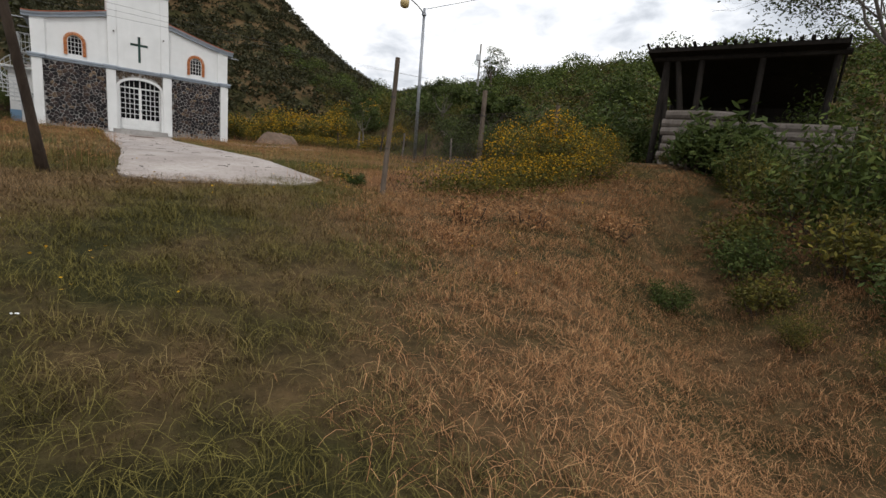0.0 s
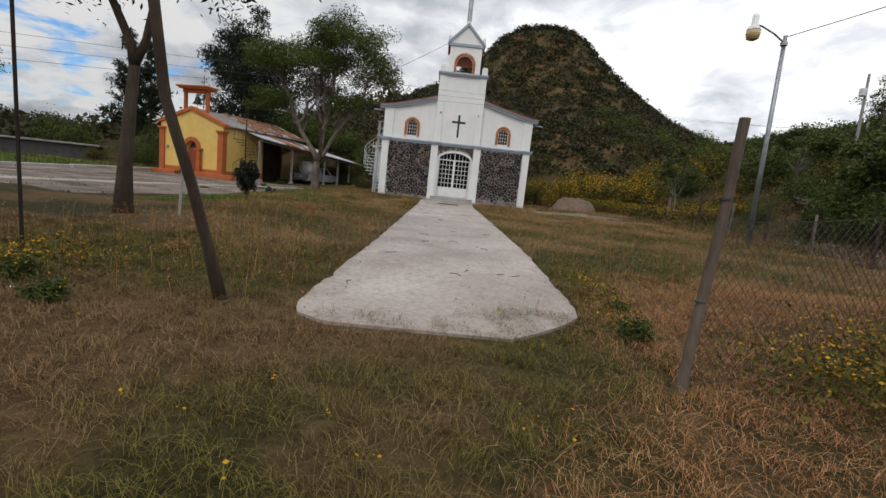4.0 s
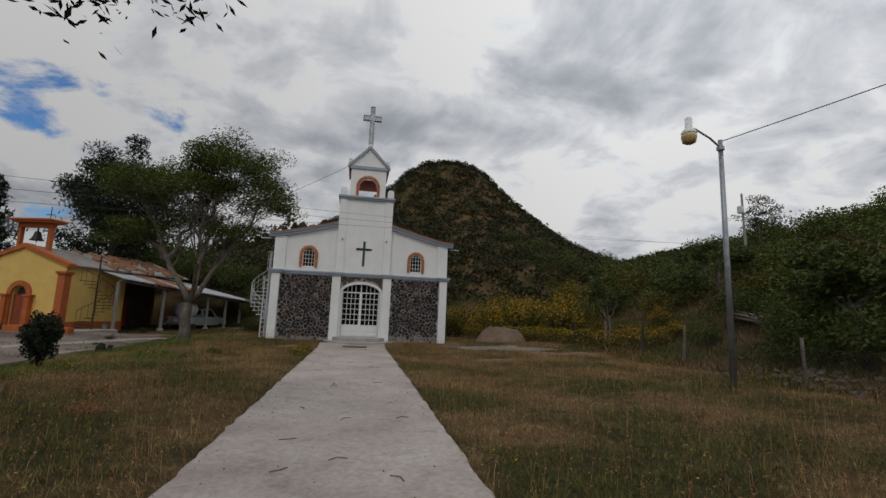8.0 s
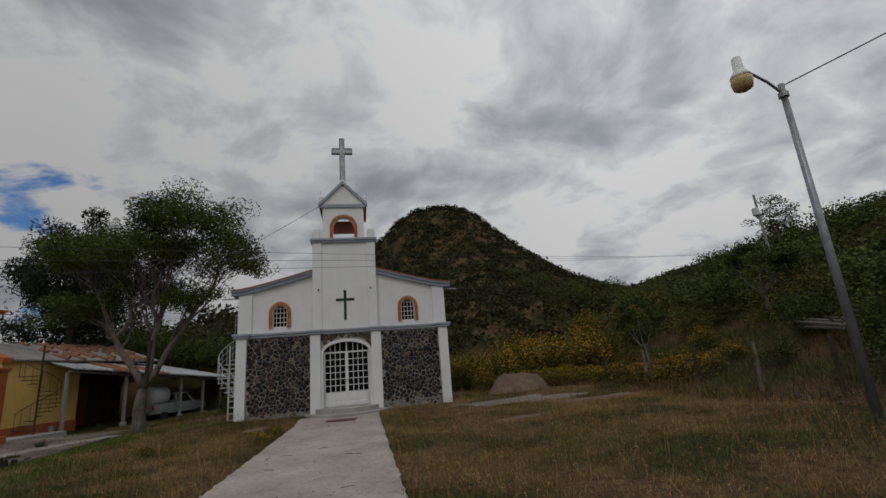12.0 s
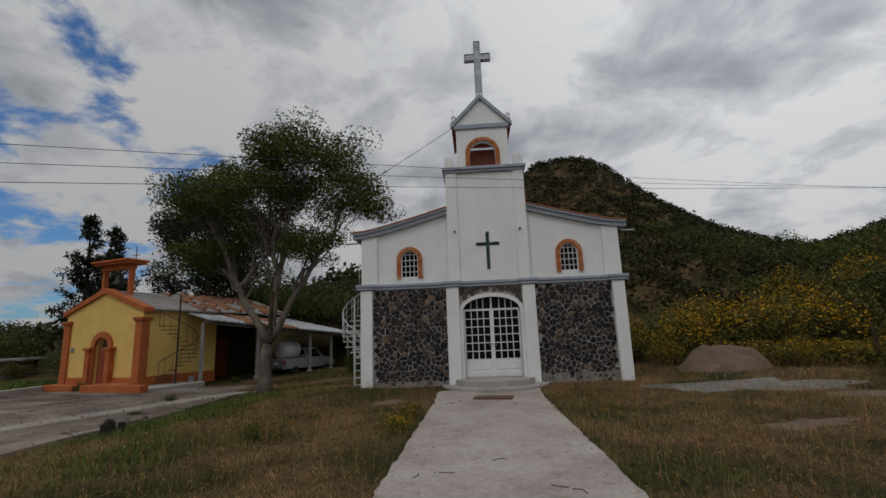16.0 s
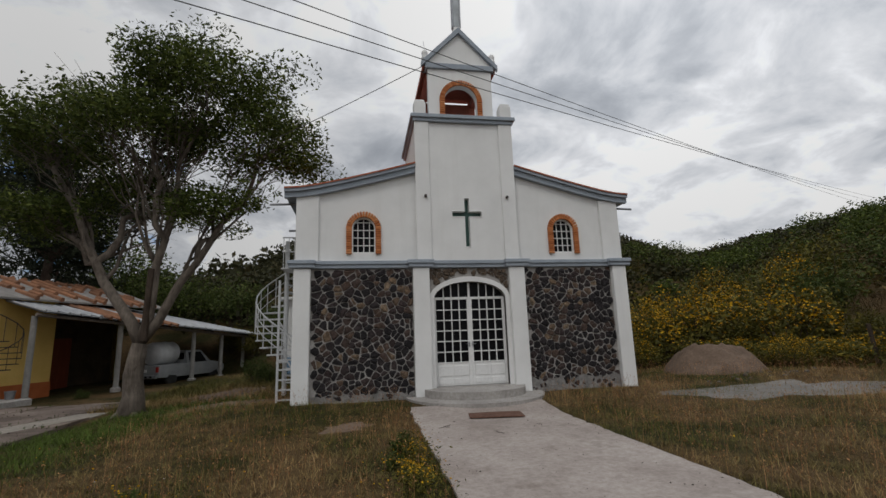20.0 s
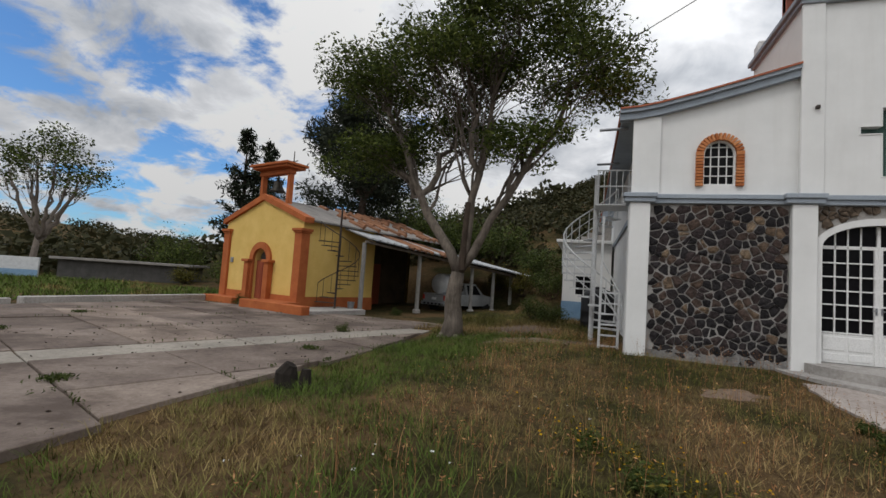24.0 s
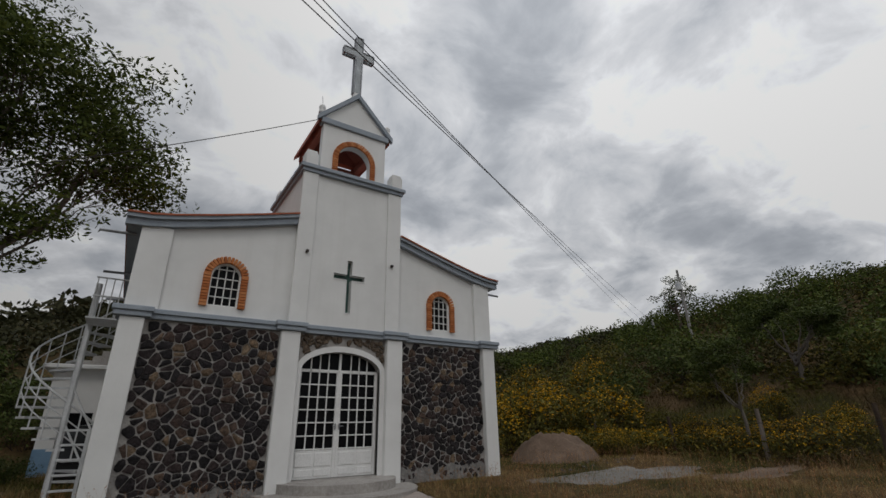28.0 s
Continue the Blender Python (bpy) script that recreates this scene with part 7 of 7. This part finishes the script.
for name, n, area, h0, h1, w, seed, keep, mat_, label in grass_sets:
    v, q = blades(n, area, h0, h1, w, seed, keep)
    if name == "slope_grass":
        v[:, 2] += terrain(v[:, 0], v[:, 1]) - ground_z(v[:, 0], v[:, 1])
    single(name, soup(name, v, q, mat_), None, label, "grass", kind="stuff")
    if name == "tall_grass":
        hr = np.random.default_rng(78)
        tip, midp = v.reshape(-1, 6, 3)[:, 4], v.reshape(-1, 6, 3)[:, 2]
        heads = np.concatenate([tip + (midp - tip) * hr.random((len(tip), 1)) * 0.6 + hr.normal(0, 0.012, tip.shape) for _ in range(4)])
        hv, hf = leaves(heads, 0.011, hr, 0.0, 2.6)
        single("seed_heads", soup("seed_heads", hv, hf, M_GRASSDRY), None, "fine feathery tan seed heads over the lawn", "grass", kind="stuff")

sr = np.random.default_rng(171)
for name, n, keep, area, mat_, lab in (("straw", 115000, dry_south, (-3, 8, -33.5, -22), M_GRASSDRY, "tangled dry reddish straw lying on the bank"), ("tangled_grass", 110000, green_south, (-9, 4, -33.5, -22), M_GRASSOLIVE, "long tangled grass stems lying over one another"), ("lawn_stems", 60000, brown_mid, (-9.6, 8, -22, -1), M_GRASS, "long bent grass stems lying over the lawn")):
    p = np.stack([sr.uniform(area[0], area[1], n), sr.uniform(area[2], area[3], n)], 1)
    p = p[keep(p[:, 0], p[:, 1], sr)]
    p = p[sr.random(len(p)) < 0.25 + 0.9 * tussock(p)]
    n = len(p)
    a, ln = sr.random(n) * 2 * math.pi, sr.uniform(0.09, 0.24, n)
    h = sr.uniform(0.015, 0.065, n) * (0.5 + tussock(p))
    d = np.stack([np.cos(a), np.sin(a), np.zeros(n)], 1)
    w_ = np.stack([-np.sin(a), np.cos(a), np.zeros(n)], 1) * 0.0013
    b = np.column_stack([p, ground_z(p[:, 0], p[:, 1]) + sr.uniform(0, 0.05, n)])
    m1 = b + d * (ln * 0.4)[:, None] + np.array([0, 0, 1]) * h[:, None]
    m2 = b + d * (ln * 0.75)[:, None] + np.array([0, 0, 1]) * (h * 0.95)[:, None] + w_ * 14
    t_ = b + d * ln[:, None] + np.array([0, 0, 1]) * (h * sr.uniform(0.1, 0.7, n))[:, None] + w_ * 30
    v = np.stack([b - w_, b + w_, m1 - w_, m1 + w_, m2 - w_, m2 + w_, t_ - w_ * 0.5, t_ + w_ * 0.5], 1).reshape(-1, 3)
    k = np.arange(n)[:, None] * 8
    q = np.concatenate([k + [0, 1, 3, 2], k + [2, 3, 5, 4], k + [4, 5, 7, 6]], 1).reshape(-1, 4)
    single(name, soup(name, v, q, mat_), None, lab, "grass", kind="stuff")

jw = np.random.default_rng(88)
jp = np.concatenate([np.array(a) + (np.array(b) - np.array(a)) * jw.random((14, 1)) + jw.normal(0, 0.025, (14, 2)) for a, b in joint_lines if jw.random() < 0.7])
jp = np.concatenate([jp] + [np.array([cx, cy]) + jw.normal(0, 0.10, (120, 2)) for cx, cy in ((-17.6, -4.4), (-12.3, -6.6), (-20.0, -1.0), (-11.2, -2.2))])
v, f = leaves(np.concatenate([np.column_stack([jp, np.full(len(jp), -0.44 + dz)]) for dz in (0.0, 0.02, 0.04)]), 0.022, jw, 0.0, 2.6)
single("joint_weeds", soup("joint_weeds", v, f, M_LEAFB), None, "small weeds growing in the joints of the slabs", "weeds", kind="stuff")

# fallen leaves and crumbs on the path and the plaza
lr = np.random.default_rng(90)
n = 700
y = lr.uniform(-26.4, -2.2, n)
x = path_left(y) + (path_right(y) - path_left(y)) * lr.beta(0.6, 0.6, n)
z = ground_z(-0.26, y) + 0.042
v, f = leaves(np.stack([x, y, z], 1), 0.016, lr, 0.9, 1.5)
v2, f2 = leaves(np.stack([lr.uniform(-17, -9.8, 420), lr.uniform(-8, 5.5, 420), np.full(420, -0.438)], 1), 0.034, lr, 0.9, 1.5)
single("fallen_leaves", soup("fallen_leaves", np.concatenate([v, v2]), np.concatenate([f, f2 + len(v)]), M_BARKD), None, "small dry brown leaves lying on the concrete", "leaves", kind="stuff")
tw = MB()
for k in range(26):
    y_ = RB.uniform(-24, -3)
    x_ = path_left(y_) + RB.uniform(0.3, 2.7)
    z_ = float(ground_z(-0.26, y_)) + 0.043
    a_ = RB.uniform(0, 6.28)
    tw.tube([(x_, y_, z_), (x_ + 0.12 * math.cos(a_), y_ + 0.12 * math.sin(a_), z_ + 0.01), (x_ + 0.22 * math.cos(a_ + 0.4), y_ + 0.22 * math.sin(a_ + 0.4), z_)], 0.005, 4)
single("fallen_twigs", tw, M_BARKD, "thin dry twigs lying on the path", "twigs", kind="stuff")
fl = np.random.default_rng(91)
n = 260
c = np.stack([fl.uniform(-8, 5, n), fl.uniform(-30, -3, n)], 1)
c = c[lawn(c[:, 0], c[:, 1], fl)]
p = np.concatenate([np.stack([c[:, 0] + fl.normal(0, 0.05, len(c)), c[:, 1] + fl.normal(0, 0.05, len(c)), ground_z(c[:, 0], c[:, 1]) + fl.uniform(0.15, 0.35, len(c))], 1) for _ in range(3)])
v, f = leaves(p, 0.022, fl, 0.8, 1.1)
single("wild_flowers", soup("wild_flowers", v, f, M_YELLOWF), None, "scattered small yellow flowers in the grass", "flowers", kind="stuff")


def flower_drift(name, line, width, n, h, label, seed, leaf=0.07):
    """Yellow flower heads over low leaves, strewn along a line on the ground."""
    r = np.random.default_rng(seed)
    k = np.sort(r.random(n)) * (len(line) - 1)
    pts = np.array(line, float)
    i = np.minimum(k.astype(int), len(line) - 2)
    q = pts[i] + (pts[i + 1] - pts[i]) * (k - i)[:, None] + r.normal(0, width, (n, 2))
    tall = h * (0.45 + 0.55 * np.abs(np.sin(q[:, 0] * 2.1 + q[:, 1] * 1.3)))
    z = terrain(q[:, 0], q[:, 1])
    up = r.random(n)
    lv, lf = leaves(np.stack([q[:, 0], q[:, 1], z + tall * up], 1), leaf, r, 0.1, 2.4)
    single(name + "_leaves", soup(name + "_leaves", lv, lf, M_OLIVE), None, "low olive leaves under " + label, "weeds", kind="stuff")
    m = r.random(n) < 0.26
    fv, ff = leaves(np.stack([q[m, 0], q[m, 1], z[m] + tall[m] * (0.7 + 0.4 * up[m])], 1), min(0.055, leaf * 1.1), r, 0.8, 1.1)
    single(name, soup(name, fv, ff, M_YELLOWF), None, label, "flowers", kind="stuff")


flower_drift("flower_drift", [(9.6, 3.2), (11.4, 1.6), (12.9, -0.6), (13.4, -3.4), (13.0, -5.0)], 0.6, 21000, 0.8, "golden yellow flowers drifting along the fence", 301)
flower_drift("flower_drift_bank", [(2.5, -25.9), (3.6, -26.4), (4.8, -26.0), (5.6, -26.8)], 0.42, 9000, 0.6, "golden yellow flowers on the bank beside the netting", 302, 0.028)
flower_drift("flower_drift_lawn", [(-5.6, -6.0), (-5.0, -6.9), (-4.6, -7.4)], 0.28, 420, 0.26, "loose yellow flowers in the lawn", 303, 0.022)
flower_drift("flower_drift_path", [(-2.15, -5.2), (-2.25, -6.2), (-2.3, -7.0)], 0.15, 1700, 0.32, "small clump of yellow flowers at the path's edge", 304, 0.022)
flower_drift("flower_drift_trees", [(-5.0, -24.0), (-5.8, -24.6), (-6.6, -25.2)], 0.4, 2400, 0.4, "yellow flowers in the grass below the trees", 305, 0.026)
flower_drift("flower_drift_end", [(1.45, -24.6), (1.65, -23.2), (1.75, -21.6)], 0.16, 900, 0.26, "small yellow flowers beside the end of the path", 306, 0.022)

wf = np.random.default_rng(95)
c = np.concatenate([np.array(p) + wf.normal(0, 0.5, (k, 2)) for p, k in (((-4.2, -28.0), 9), ((-3.4, -29.4), 7), ((-5.4, -25.6), 10), ((-7.4, -7.6), 7), ((-6.0, -5.2), 5))])
p = np.concatenate([np.column_stack([c + wf.normal(0, 0.012, c.shape), ground_z(c[:, 0], c[:, 1]) + 0.09]) for _ in range(3)])
v, f = leaves(p, 0.019, wf, 0.85, 1.0)
single("white_flowers", soup("white_flowers", v, f, M_WHITE), None, "scattered small white flowers in the grass", "flowers", kind="stuff")

# ---- rubble stones of the church front ----


def rubble(x0, x1, z0, z1, cell, rng, joint=0.013):
    """Irregular stone outlines filling a rectangle."""
    nx, nz = max(1, round((x1 - x0) / cell)), max(1, round((z1 - z0) / (cell * 0.85)))
    seeds = []
    for j in range(-1, nz + 1):
        for i in range(-1, nx + 1):
            if rng.random() < 0.16:
                continue
            seeds.append((x0 + (i + 0.5 + (0.5 if j % 2 else 0) + rng.uniform(-0.52, 0.52)) * (x1 - x0) / nx, z0 + (j + 0.5 + rng.uniform(-0.52, 0.52)) * (z1 - z0) / nz))
    out = []
    for i, s in enumerate(seeds):
        if not (x0 < s[0] < x1 and z0 < s[1] < z1):
            continue
        poly = [(x0, z0), (x1, z0), (x1, z1), (x0, z1)]
        k = joint * rng.uniform(0.3, 1.5)
        for j, o in enumerate(seeds):
            if j == i or abs(o[0] - s[0]) > 3 * cell or abs(o[1] - s[1]) > 3 * cell:
                continue
            dx, dz = o[0] - s[0], o[1] - s[1]
            ln = math.hypot(dx, dz)
            n = (dx / ln, dz / ln)
            poly = clip_poly(poly, n, n[0] * (s[0] + o[0]) / 2 + n[1] * (s[1] + o[1]) / 2 - k)
            if len(poly) < 3:
                break
        if len(poly) >= 3:
            out.append((s, poly))
    return out


def stone_mesh(s, poly, y, rng):
    c = (sum(p[0] for p in poly) / len(poly), sum(p[1] for p in poly) / len(poly))
    fine = []
    for i in range(len(poly)):
        p, q = poly[i], poly[(i + 1) % len(poly)]
        ln = math.hypot(q[0] - p[0], q[1] - p[1])
        if ln < 0.03:
            continue
        fine += [(p[0] * 0.88 + q[0] * 0.12, p[1] * 0.88 + q[1] * 0.12), (p[0] * 0.12 + q[0] * 0.88, p[1] * 0.12 + q[1] * 0.88)]
    if len(fine) < 4:
        fine = poly
    n = len(fine)
    mb = MB()
    proud = rng.uniform(0.012, 0.055)
    vs = []
    for f, d in ((1.0, 0.01), (0.95, -proud * 0.7), (0.68, -proud)):
        vs += [(c[0] + (x - c[0]) * f + rng.uniform(-0.012, 0.012), y + d + rng.uniform(-0.009, 0.009), c[1] + (z - c[1]) * f + rng.uniform(-0.012, 0.012)) for x, z in fine]
    vs.append((c[0], y - proud - rng.uniform(0, 0.012), c[1]))
    fs = [(r * n + i, r * n + (i + 1) % n, (r + 1) * n + (i + 1) % n, (r + 1) * n + i) for r in range(2) for i in range(n)]
    fs += [(2 * n + i, 2 * n + (i + 1) % n, 3 * n) for i in range(n)]
    return mb.add(vs, fs)


stone_rng = random.Random(5)
for x0, x1 in ((-4.20, -1.58), (1.58, 4.20)):
    bay = part("stone_panel", MB().box(x0 - 0.02, x1 + 0.02, FY - 0.012, FY + 0.02, -0.25, 3.25), M_MORTAR, church, "dark volcanic rubble stones in grey mortar")
    for s, poly in rubble(x0, x1, -0.12, 3.24, 0.172, stone_rng, 0.0115):
        part("stone", stone_mesh(s, poly, FY - 0.012, stone_rng), M_STONE, bay)
for sgn in (-1, 1):
    x0, x1 = sorted((sgn * 0.02, sgn * 1.10))
    for s, poly in rubble(x0, x1, 2.5, 3.24, 0.115, stone_rng, 0.006):
        if (s[0] / 1.17) ** 2 + ((s[1] - 2.42) / 0.66) ** 2 > 1.10:
            part("stone", stone_mesh(s, poly, FY - 0.012, stone_rng), M_TANSTONE, church)

# cement smeared over the foot of the stone panels
for x0, x1, base in ((-4.20, -1.58, 0.06), (1.58, 4.20, 0.22)):
    n = 40
    top_line = [(x0 + (x1 - x0) * k / n, base + 0.10 * noise.noise((x0 + k * 0.21, 0.0, 4.0)) + 0.05 * noise.noise((x0 + k * 0.9, 2.0, 1.0))) for k in range(n + 1)]
    part("cement_skirt", MB().slab([(x0, -0.25), (x1, -0.25)] + top_line[::-1], FY - 0.052, FY), M_CEMENT, church, "rough grey cement smeared along the foot of the wall")
